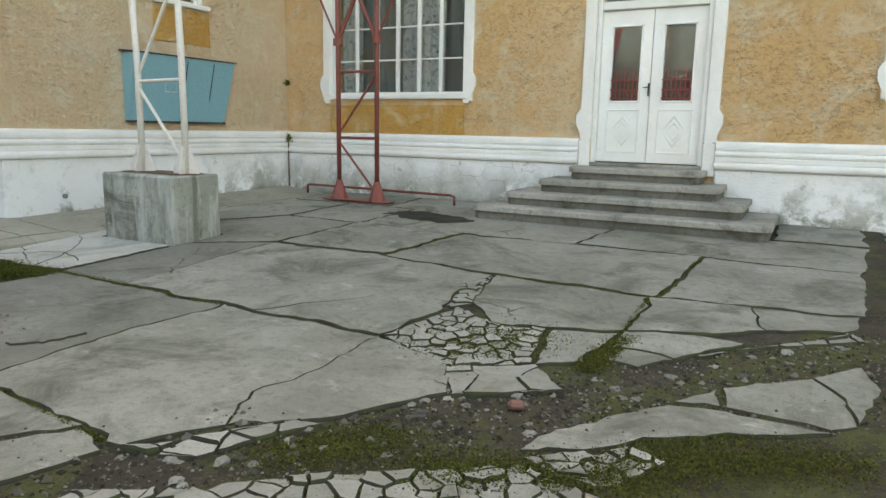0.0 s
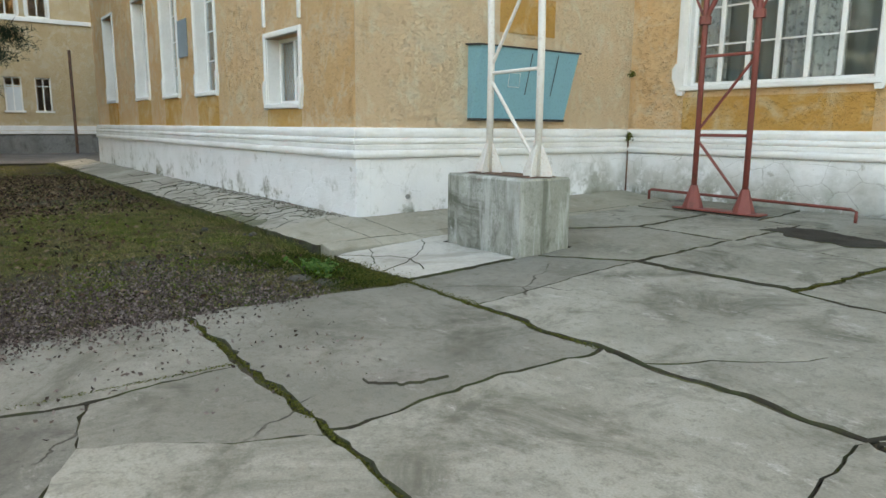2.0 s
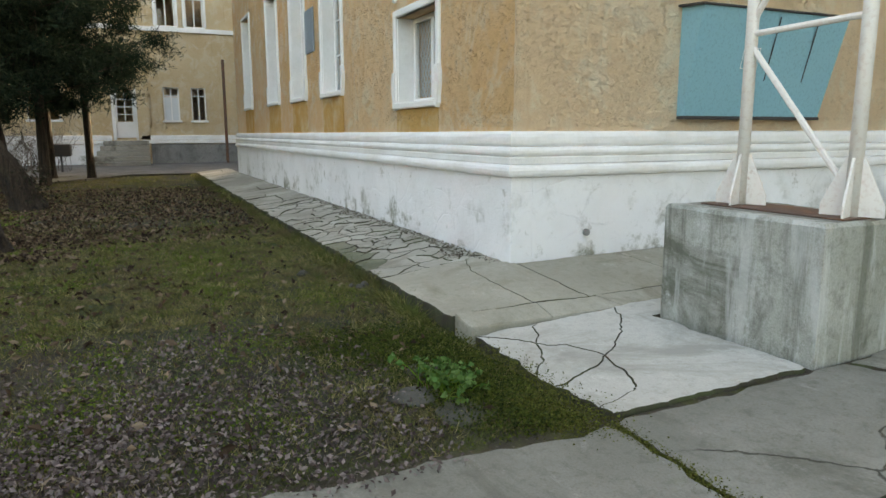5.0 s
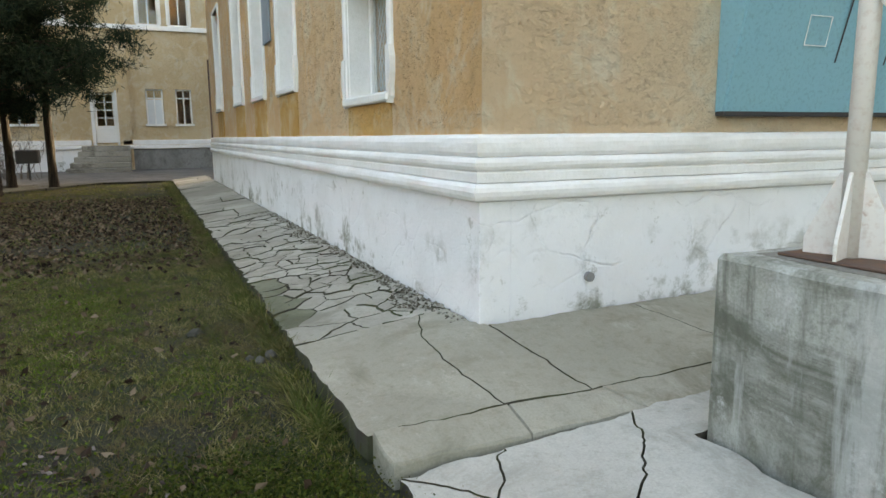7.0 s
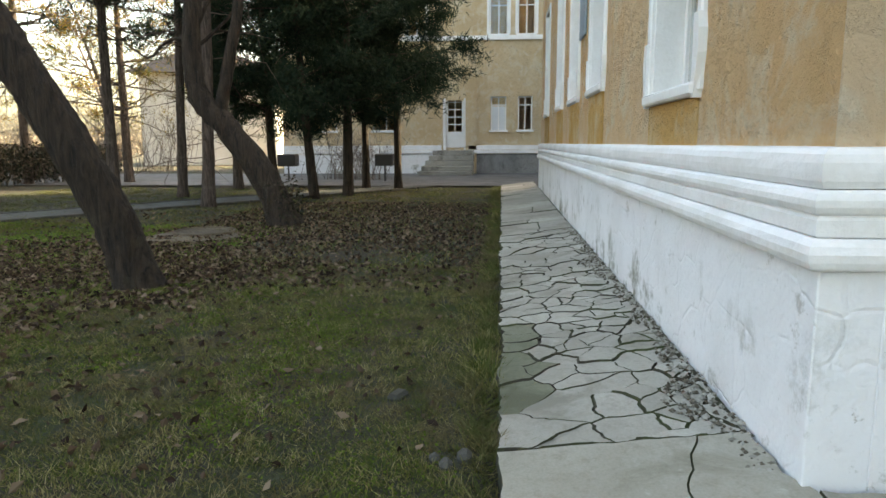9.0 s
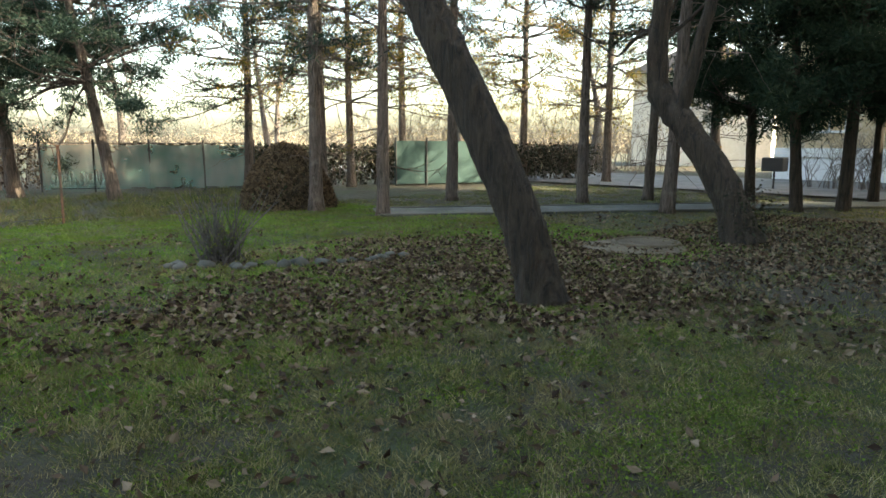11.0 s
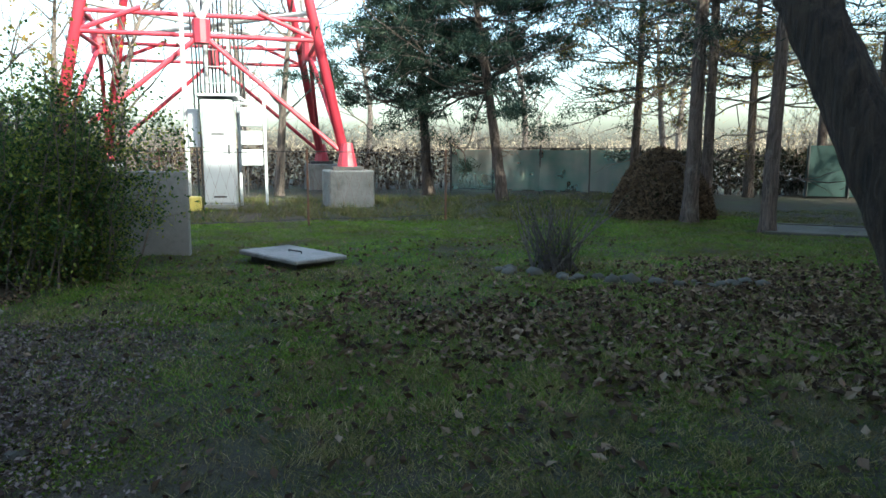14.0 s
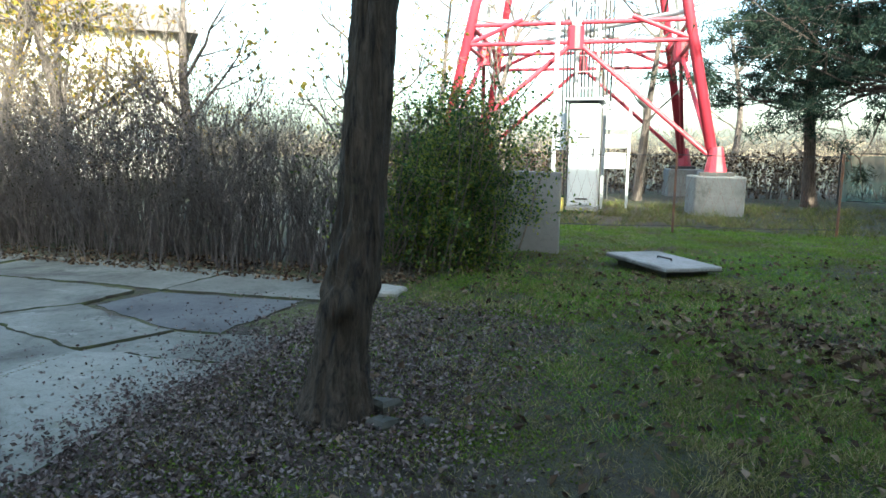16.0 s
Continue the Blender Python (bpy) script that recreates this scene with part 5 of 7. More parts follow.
def wall_tuft(at):
    c = np.array(at) + trng.normal(0, 1, (60, 3)) * (0.03, 0.03, 0.03)
    solo("wall_weed", cards(c, 0.05, trng), MOSS, "small weed growing from the wall's inner corner", "weed", "stuff")


wall_tuft((EX + 0.08, NY - 0.08, 2.12))
wall_tuft((EX + 0.10, NY - 0.10, 1.15))
solo("corner_pipe", Geo().tube([(EX + 0.05, NY - 0.05, 0.25), (EX + 0.05, NY - 0.05, 1.12)], 0.012, 6), RUST, "thin rusty pipe in the wall corner", "pipe")
solo("pipe_stub", Geo().tube([(EX + 0.03, 5.36, 0.41), (EX - 0.05, 5.36, 0.41)], 0.03, 10), GREY_CONC, "short grey pipe stub in the plinth", "pipe")


# ---------- lawn things ----------
def hatch():
    h = thing("manhole_hatch", (-8.42, -4.27, 0.0), "pale grey concrete hatch slab lying on the grass", "hatch")
    part("slab", Geo().obox((-8.42, -4.27, 0.10), (1.05, 0.72, 0.05), -52, 1.5, -1.0, 0.012), GREY_CONC, h)
    part("collar", Geo().obox((-8.42, -4.27, 0.03), (0.84, 0.54, 0.11), -52, 0, 0, 0.01), DARKSTONE, h, "dark collar below the slab")
    part("handle", Geo().tube([(-8.52, -4.17, 0.11), (-8.52, -4.17, 0.145), (-8.38, -4.34, 0.145), (-8.38, -4.34, 0.11)], 0.010, 6), DARK_IRON, h, "dark iron handle")


hatch()
solo("concrete_panel", Geo().box(-7.2, -5.15, -0.05, -5.2, -5.03, 1.02, 0.012), GREY_CONC, "upright grey concrete panel beside the evergreen bush", "panel")
solo("flat_stone", Geo().prism(jagged([(-6.2, -2.3), (-5.85, -2.42), (-5.66, -2.2), (-5.8, -2.02), (-6.15, -2.05)], 0.0, 0.05, 0.06), -0.03, lambda x, y: 0.035, 0.02, 0.02), STEP, "pale flat stone at the pavement's edge", "stone")
for x, y, w, h in ((-7.08, 0.46, 0.075, 0.07), (-7.14, 0.60, 0.10, 0.035), (-7.33, 0.52, 0.06, 0.03), (-7.02, 0.40, 0.05, 0.05)):
    solo("tree_stone", Geo().prism(jagged([(x - w, y - 0.6 * w), (x + 0.7 * w, y - 0.7 * w), (x + w, y + 0.2 * w), (x - 0.2 * w, y + 0.7 * w)], 0.0, 0.03, 0.03), -0.02, lambda a, b, h=h: h, 0.02, 0.02), DARKSTONE, "weathered grey stone at the tree's foot", "stone", "", "stones at the tree's foot")
for x, y, s in ((-9.62, 3.15, 0.11), (-8.98, 3.52, 0.08), (-8.90, 3.45, 0.07), (-8.95, 3.4, 0.06)):
    solo("lawn_stone", Geo().obox((x, y, 0.02), (s, s * 0.75, 0.06), 40 * x, 3, 5, 0.018), DARKSTONE, "small pale stone in the grass beside the apron", "stone", "", "stones by the apron")


def manhole():
    m = thing("lawn_manhole", (-15.7, -0.65, 0), "low round concrete manhole rim in pale trodden earth", "manhole")
    ang = np.linspace(0, 2 * np.pi, 33)
    part("rim", Geo().tube([(-15.9 + 0.42 * math.cos(a), -0.65 + 0.42 * math.sin(a), 0.012) for a in ang], 0.035, 8, False), PALE_EARTH, m, "", True)
    part("lid", Geo().tube([(-15.9, -0.65, 0.0), (-15.9, -0.65, 0.03)], 0.38, 24), PALE_EARTH, m)
    pts = [(-15.6 + (0.85 + 0.2 * noise2(math.cos(a), math.sin(a), 1.5)) * math.cos(a), -0.65 + (0.6 + 0.2 * noise2(math.cos(a), math.sin(a), 1.5, 3)) * math.sin(a)) for a in ang[:-1]]
    part("bare_earth", Geo().prism(pts, -0.05, lambda x, y: 0.018, 0.01, 0.05), PALE_EARTH, m, "pale bare earth ring")


PALE_EARTH = concrete("pale_bare_earth", (0.10, 0.083, 0.06), (0.14, 0.118, 0.085), (0.06, 0.05, 0.036), None, 0.2, 0.0, 0.95)
manhole()


def pebble(c, r, rng_, squash=0.7, rugged=0.35):
    bm = bmesh.new()
    bmesh.ops.create_icosphere(bm, subdivisions=2, radius=1.0)
    o = rng_.uniform(0, 50)
    for v in bm.verts:
        v.co *= r * (1 + rugged * noise.noise(v.co * 1.6 + Vector((o, o, o))))
        v.co.z *= squash
    return Geo().take(bm, Matrix.Translation(c))


rr = random.Random(3)
for k in range(26):
    t = k / 25
    x = -10.55 - 2.45 * t + rr.uniform(-0.09, 0.09)
    y = -3.35 + 1.2 * t + 0.25 * math.sin(t * 3) + rr.uniform(-0.13, 0.13)
    solo("border_stone", pebble((x, y, 0.012), rr.uniform(0.035, 0.095), rr, rr.uniform(0.5, 0.9)), DARKSTONE, "rounded grey border stone of the flower bed", "stone", "", "border stones of the bed", True)
for k in range(300):
    x, y = rr.uniform(-2.6, 0.6), rr.uniform(1.6, 4.9)
    inband = abs(y - (1.75 + (x + 2.45) * 0.93)) < 0.55
    if inband:
        solo("rubble", pebble((x, y, yard_z(y) - 0.022), rr.uniform(0.012, 0.042), rr, 0.45, 0.75), STONE if k % 9 == 0 else GRAVELLY if k % 2 else DARKSTONE, "small broken piece of rubble in the dirt", "rubble", "", "rubble in the yard")
solo("brick_bit", Geo().obox((-1.18, 2.98, 0.005), (0.085, 0.06, 0.045), 30, 8, 4, 0.016), steel("brick_red", (0.17, 0.075, 0.055), (0.10, 0.06, 0.045)), "broken red brick bit in the dirt", "brick")


# ---------- trees ----------
def spline(pts, n):
    p = np.asarray(pts, float)
    s = np.linspace(0, len(p) - 1, n)
    i = np.clip(s.astype(int), 0, len(p) - 2)
    t = (s - i)[:, None]
    g = lambda k: p[np.clip(k, 0, len(p) - 1)]
    p0, p1, p2, p3 = g(i - 1), g(i), g(i + 1), g(i + 2)
    return 0.5 * (2 * p1 + (p2 - p0) * t + (2 * p0 - 5 * p1 + 4 * p2 - p3) * t * t + (3 * p1 - p0 - 3 * p2 + p3) * t ** 3)


def trunk_geo(pts, r0, r1, n=26, sides=14, flare=0.35, rng=None, geo=None, rough=0.05):
    q = spline(pts, n)
    h = np.linspace(0, 1, n)
    hz = q[:, 2] - q[0, 2]
    r = r0 + (r1 - r0) * h + r0 * flare * np.exp(-hz / 0.16)
    return (geo or Geo()).tube(q, r, sides, True, rough, rng), q, r


def limb(geo, start, direction, length, r, rng, depth, tips, up=0.15, bend=0.22, split=3):
    """A branching limb; tips collects the ends."""
    n = 6
    p, d = np.array(start, float), np.array(direction, float)
    d /= np.linalg.norm(d)
    pts = [p.copy()]
    for k in range(n):
        d = d + rng.normal(0, bend, 3) * 0.5 + np.array((0, 0, up)) * 0.18
        d /= np.linalg.norm(d)
        p = p + d * length / n
        pts.append(p.copy())
    geo.tube(pts, np.linspace(r, r * 0.35, n + 1), 6 if r > 0.02 else 4, False)
    if depth:
        for k in range(split):
            i = int(rng.integers(2, n + 1))
            nd = d + rng.normal(0, 0.65, 3)
            limb(geo, pts[i], nd, length * rng.uniform(0.45, 0.72), r * 0.5, rng, depth - 1, tips, up, bend, split)
    else:
        tips += pts[2:]


def pine(at, height, r, seed, crown0, lean=(0, 0), spread=2.0, density=1.0, mat=None, label="", whorls=12, dead=True, bark_mat=None, per=34, size=0.15):
    rng = np.random.default_rng(seed)
    t = thing("pine_tree", (at[0], at[1], 0), label or "tall pine with a bare lower trunk and dark needles", "tree", "pines on the lawn")
    base = np.array((at[0], at[1], -0.05))
    mid = base + (lean[0] * 0.4 + rng.normal(0, 0.06), lean[1] * 0.4 + rng.normal(0, 0.06), height * 0.45)
    top = base + (lean[0], lean[1], height)
    g, q, rad = trunk_geo([base, mid, top], r, r * 0.25, 30, 10, 0.3, rng)
    part("trunk", g, bark_mat or BARK_PINE, t, "", True)
    gb, tips = Geo(), []
    for k in range(whorls):
        h = crown0 + (height - crown0) * (k + rng.uniform(0, 0.8)) / whorls
        f = h / height
        c = q[min(int(f * 29), 29)]
        ln = spread * (1.05 - 0.75 * (h - crown0) / max(height - crown0, 0.1)) * rng.uniform(0.65, 1.2)
        for j in range(5):
            a = rng.uniform(0, 2 * np.pi)
            limb(gb, c, (math.cos(a), math.sin(a), rng.uniform(-0.15, 0.25)), ln, r * 0.22, rng, 1, tips, 0.1, 0.25, 3)
    if dead:
        for k in range(14):
            h = rng.uniform(min(1.6, crown0), crown0 + 0.6)
            c = q[min(int(h / height * 29), 29)]
            a = rng.uniform(0, 2 * np.pi)
            limb(gb, c, (math.cos(a), math.sin(a), rng.uniform(-0.25, 0.2)), rng.uniform(0.5, 1.6), 0.014, rng, 1, [], -0.05, 0.3, 2)
    part("branch_tangle", gb, bark_mat or BARK_PINE, t)
    tips = np.array(tips)
    n = int(len(tips) * density)
    c = tips[rng.integers(0, len(tips), n)]
    c = np.repeat(c, per, 0) + rng.normal(0, 1, (n * per, 3)) * (0.15, 0.15, 0.065)
    part("crown", cards(c, size, rng, 0.0, 0.13, True), mat or NEEDLE, t)
    return t


def leaning_tree():
    rng = np.random.default_rng(5)
    t = thing("leaning_tree", (-12.15, 0.40, 0), "dark leaning tree with a thick bare trunk on the lawn", "tree")
    g, q, rad = trunk_geo([(-12.15, 0.42, -0.06), (-12.08, 0.26, 0.6), (-11.95, -0.05, 1.35), (-11.82, -0.45, 2.15), (-11.74, -0.70, 2.65), (-11.5, -1.05, 3.4), (-11.25, -1.25, 4.6)], 0.185, 0.165, 60, 22, 0.40, rng, None, 0.045)
    part("trunk", g, BARK_DARK, t, "", True)
    tips = []
    for (h, d, ln, r) in ((26, (-1.0, -0.55, 0.05), 2.6, 0.055), (30, (1.0, -0.3, 0.6), 2.6, 0.07), (32, (-0.6, 0.9, 0.35), 2.4, 0.05), (35, (0.3, -1, 0.5), 2.2, 0.06), (38, (0.8, 0.9, 0.6), 2.6, 0.05), (39, (-1, 0.2, 0.6), 2.4, 0.05), (30, (-0.7, -1.0, -0.05), 2.2, 0.03)):
        gl = Geo()
        limb(gl, q[min(h * 3 // 2, 59)], d, ln, r, rng, 2, tips, 0.05, 0.35, 3)
        part("limb", gl, BARK_DARK, t)


leaning_tree()


def near_tree():
    rng = np.random.default_rng(8)
    t = thing("yard_tree", (-6.88, 0.62, 0), "grey ridged tree trunk at the pavement's edge", "tree")
    n, sides = 190, 56
    q = spline([(-6.86, 0.56, -0.06), (-6.89, 0.45, 0.45), (-6.92, 0.36, 0.9), (-6.98, 0.24, 2.2), (-7.06, 0.16, 3.3), (-7.2, 0.0, 4.8)], n)
    z = q[:, 2]
    rad = np.interp(z, (0.0, 0.12, 0.30, 0.48, 0.60, 0.75, 1.0, 2.2, 4.8), (0.185, 0.155, 0.132, 0.130, 0.138, 0.126, 0.118, 0.104, 0.07))
    vs = []
    for i in range(n):
        for k in range(sides):
            a = 2 * math.pi * k / sides
            ca, sa = math.cos(a), math.sin(a)
            knot = math.exp(-((z[i] - 0.52) / 0.22) ** 2)
            wind = a + 0.5 * z[i]
            rib = abs(noise.noise(Vector((4.5 * math.cos(wind), 4.5 * math.sin(wind), 1.3 * z[i]))))
            lump = noise.noise(Vector((ca * 1.7, sa * 1.7, z[i] * 5.0 + 2)))
            fine = noise.noise(Vector((ca * 7.0, sa * 7.0, z[i] * 9.0 + 7)))
            r = rad[i] * (1.06 - 0.34 * rib + (0.06 + 0.30 * knot) * lump + 0.06 * fine * (1 + knot))
            vs.append((q[i][0] + r * ca, q[i][1] + r * sa, z[i]))
    g = Geo().add(vs, [(i * sides + k, i * sides + (k + 1) % sides, (i + 1) * sides + (k + 1) % sides, (i + 1) * sides + k) for i in range(n - 1) for k in range(sides)])
    part("trunk", g, BARK_GREY, t, "", True)
    for h, d, ln in ((122, (0.8, -0.4, 0.6), 2.2), (128, (-0.9, 0.2, 0.5), 2.2), (136, (0.1, 1, 0.6), 2.0), (142, (0.3, -0.9, 0.6), 2.2)):
        gl = Geo()
        limb(gl, q[h], d, ln, 0.045, rng, 2, [], 0.0, 0.3, 3)
        part("limb", gl, BARK_GREY, t)


near_tree()


def crooked_tree():
    rng = np.random.default_rng(15)
    t = thing("crooked_tree", (-16.86, 0.25, 0), "crooked forked tree with ivy at its foot", "tree")
    g, q, rad = trunk_geo([(-16.86, 0.28, -0.05), (-16.9, -0.05, 0.7), (-16.9, -0.65, 1.55), (-16.9, -1.05, 2.0), (-16.9, -1.15, 2.6), (-16.9, -1.05, 4.0), (-16.8, -1.0, 6.0)], 0.24, 0.10, 36, 14, 0.25, rng, None, 0.07)
    trunk = g
    trunk_geo([(-16.9, -0.75, 1.75), (-16.9, -0.55, 2.6), (-16.9, -0.35, 3.6), (-16.8, -0.3, 5.5)], 0.11, 0.06, 20, 10, 0.1, rng, trunk)
    part("trunk", trunk, BARK_DARK, t, "", True)
    gb = Geo()
    for k in range(12):
        limb(gb, q[int(rng.integers(22, 35))], (rng.normal(), rng.normal(), 0.4), 1.8, 0.035, rng, 2, [], 0.1, 0.3, 3)
    part("branch_tangle", gb, BARK_DARK, t)
    c = np.array((-16.86, 0.25, 0.3)) + rng.normal(0, 1, (700, 3)) * (0.13, 0.16, 0.22)
    part("ivy", cards(c, 0.06, rng), HEDGE_DARK, t, "dark ivy leaves")


crooked_tree()
BIG_PINE = "broad pine with a drooping dark green crown"
pine((-15.28, -7.36), 11, 0.145, 21, 4.0, (0.1, 0.1), 2.3, 0.5, label="straight grey pine trunk beside the leaf heap")
pine((-15.73, -5.88), 11, 0.125, 22, 4.2, (0.2, 0.3), 2.1, 0.5)
pine((-13.4, -12.6), 7.5, 0.15, 23, 3.0, (1.1, -0.5), 2.7, 0.62, label=BIG_PINE, whorls=18, per=75, size=0.17)
pine((-12.0, -15.2), 7.5, 0.17, 24, 2.9, (0.3, 0.0), 2.3, 0.6, label=BIG_PINE, whorls=18, per=75, size=0.17)
pine((-16.9, -9.4), 10, 0.13, 25, 3.2, (0.1, 0.1), 2.4, 0.6, NEEDLE_SUNLIT, "pine trunk with needles coloured gold for the low sun")
pine((-21.0, -5.0), 11, 0.13, 26, 4.6, (-0.2, 0.2), 2.2, 0.65)
pine((-22.6, -4.2), 11, 0.13, 27, 4.6, (-0.2, 0.3), 2.0, 0.65)
pine((-19.9, -2.35), 12, 0.14, 28, 5.6, (0.3, 0.6), 2.2, 0.65)
pine((-18.9, -7.15), 11, 0.14, 29, 4.8, (0, 0), 2.2, 0.65)
pine((-28.3, -8.8), 10, 0.16, 30, 3.0, (0, 0), 2.6, 0.6, NEEDLE_SUNLIT, "pine with needles coloured gold for the low sun")
pine((-27.2, -11.6), 10, 0.16, 31, 3.6, (0, 0), 2.8, 0.6, NEEDLE_SUNLIT, "pine with needles coloured gold for the low sun")
pine((-25.7, -4.0), 11, 0.15, 32, 4.6, (0, 0), 2.0, 0.65)
pine((-20.5, -13.0), 9, 0.14, 33, 2.9, (0, 0), 2.6, 0.6, NEEDLE_SUNLIT, "pine with needles coloured gold for the low sun")
pine((-24.0, -14.5), 10, 0.16, 34, 3.6, (0, 0), 3.0, 0.6, NEEDLE_SUNLIT, "pine with needles coloured gold for the low sun")
pine((-17.3, -13.5), 9, 0.14, 35, 3.0, (0, 0), 2.6, 0.65)


def cedar(at, height, r, seed, c0, spread, lean=(0, 0)):
    rng = np.random.default_rng(seed)
    t = thing("cedar_tree", (at[0], at[1], 0), "dark cedar with a dense drooping crown over a bare trunk", "tree", "dark cedars")
    base = np.array((at[0], at[1], -0.05))
    g, q, rad = trunk_geo([base, base + (lean[0] * 0.5, lean[1] * 0.5, height * 0.4), base + (lean[0], lean[1], height)], r, r * 0.3, 24, 9, 0.2, rng)
    gb, tips = Geo(), []
    for k in range(46):
        h = rng.uniform(c0, height)
        c = q[min(int(h / height * 23), 23)]
        a = rng.uniform(0, 2 * np.pi)
        limb(gb, c, (math.cos(a), math.sin(a), rng.uniform(0.0, 0.4)), spread * rng.uniform(0.4, 1.05), 0.025, rng, 1, tips, 0.05, 0.25, 3)
    part("trunk", g, BARK_DARK, t, "", True)
    part("branch_tangle", gb, BARK_DARK, t)
    tips = np.array(tips)
    c = np.repeat(tips, 80, 0) + rng.normal(0, 1, (len(tips) * 80, 3)) * (0.17, 0.17, 0.10) - np.array((0, 0, 0.08))
    part("crown", cards(c, 0.19, rng, 0.0, 0.13, True), CEDAR, t)


cedar((-22.2, -0.75), 7.5, 0.13, 41, 2.9, 1.9, (-0.1, -0.5))
cedar((-22.9, -0.1), 8.0, 0.14, 42, 2.8, 2.0, (0.0, 0.1))
cedar((-25.2, 0.8), 8.0, 0.12, 43, 3.7, 1.7, (0.1, 0.0))
cedar((-25.7, -0.2), 7.5, 0.12, 44, 3.5, 1.8)
cedar((-23.6, -2.2), 7.5, 0.13, 45, 2.9, 2.0, (0, -0.2))


# ---------- hedges and bushes ----------
def twig_hedge(name, line, height, width, stems, seed, label, category, leaf=None, leaves=0, r=0.008, lean=0.12, wild=0.5, wood=None, size=0.045):
    rng = np.random.default_rng(seed)
    line = np.asarray(line, float)
    t = thing(name, (*line.mean(0), 0), label, category)
    g = Geo()
    ends = []
    seg = np.linalg.norm(np.diff(line, axis=0), axis=1)
    cum = np.concatenate([[0], np.cumsum(seg)])
    for k in range(stems):
        s = rng.uniform(0, cum[-1])
        i = min(int(np.searchsorted(cum, s)) - 1, len(seg) - 1)
        i = max(i, 0)
        f = (s - cum[i]) / seg[i]
        p = line[i] + (line[i + 1] - line[i]) * f + rng.normal(0, width / 2.5, 2)
        h = height * rng.uniform(0.7, 1.0) * (1 + (wild * rng.random() if rng.random() < 0.3 else 0))
        d = rng.normal(0, lean, 2)
        pts = [np.array((p[0], p[1], -0.03))]
        for j in range(1, 6):
            d = d + rng.normal(0, lean * 0.5, 2)
            pts.append(np.array((p[0] + d[0] * h * j / 5, p[1] + d[1] * h * j / 5, h * j / 5)))
        g.tube(pts, np.linspace(r * rng.uniform(0.7, 1.8), r * 0.3, 6), 4, False)
        for j in range(7):
            b = pts[int(rng.integers(2, 6))]
            dd = np.array((*rng.normal(0, 0.5, 2), rng.uniform(0.2, 1.0)))
            dd = dd / np.linalg.norm(dd) * rng.uniform(0.15, 0.5)
            e = b + dd
            g.tube([b, b + dd * 0.5 + rng.normal(0, 0.03, 3), e], (r * 0.5, r * 0.4, r * 0.2), 3, False)
            ends += [b, b + dd * 0.5, e]
    part("stem_tangle", g, wood or TWIG, t)
    if leaves:
        ends = np.array(ends)
        c = ends[rng.integers(0, len(ends), leaves)] + rng.normal(0, 0.05, (leaves, 3))
        part("foliage", cards(c, size, rng, 0.0, 0.6), leaf or HEDGE_DARK, t)
    return t


twig_hedge("bare_hedge", [(3.5, -3.9), (-1.2, -3.45), (-4.0, -3.35), (-5.4, -3.3)], 1.58, 0.85, 1150, 51, "clipped bare-twigged dark hedge along the pavement", "hedge", HEDGE_DARK, 14000, 0.0070, 0.20, 0.45, HEDGE_TWIG, 0.030)


def evergreen_bush():
    rng = np.random.default_rng(52)
    t = thing("evergreen_bush", (-6.2, -3.9, 0), "large green privet bush with yellowish tips", "bush")
    g, ends = Geo(), []
    for k in range(130):
        p = np.array((-6.05, -3.85, 0)) + rng.normal(0, 1, 3) * (0.30, 0.28, 0)
        d = np.array((rng.normal(-0.10, 0.20), rng.normal(0, 0.18), 1.0))
        h = rng.uniform(0.9, 1.72) if k % 6 else rng.uniform(1.6, 2.0)
        pts = [p + d * h * j / 5 + rng.normal(0, 0.03, 3) for j in range(6)]
        g.tube(pts, np.linspace(0.012, 0.003, 6), 4, False)
        for j in range(9):
            b = pts[int(rng.integers(0, 6))]
            dd = rng.normal(0, 0.20, 3)
            g.tube([b, b + dd], (0.004, 0.002), 3, False)
            ends += [b, b + dd * 0.5, b + dd]
    ends = np.array(ends)
    part("stem_tangle", g, TWIG, t)
    c = np.repeat(ends, 18, 0) + rng.normal(0, 0.075, (len(ends) * 18, 3))
    c = c[c[:, 2] > 0.06]
    part("foliage", cards(c, 0.040, rng, 0.0, 0.6), PRIVET, t)


evergreen_bush()


def shrub():
    rng = np.random.default_rng(53)
    t = thing("bed_shrub", (-11.2, -3.35, 0), "small scraggy shrub in the stone-edged bed", "shrub")
    g, ends = Geo(), []
    for k in range(90):
        d = np.array((rng.normal(0, 0.42), rng.normal(0, 0.42), 1.0))
        p = np.array((-11.2, -3.35, 0)) + rng.normal(0, 0.10, 3) * (1, 1, 0)
        h = rng.uniform(0.25, 0.85)
        pts = [p + d * h * j / 4 + rng.normal(0, 0.015, 3) for j in range(5)]
        g.tube(pts, np.linspace(0.012, 0.003, 5), 4, False)
        ends += pts[1:]
    ends = np.array(ends)
    part("stem_tangle", g, HEDGE_TWIG, t)
    c = ends[rng.integers(0, len(ends), 700)] + rng.normal(0, 0.04, (700, 3))
    part("foliage", cards(c, 0.04, rng, 0.0, 0.3), PRIVET, t)


shrub()


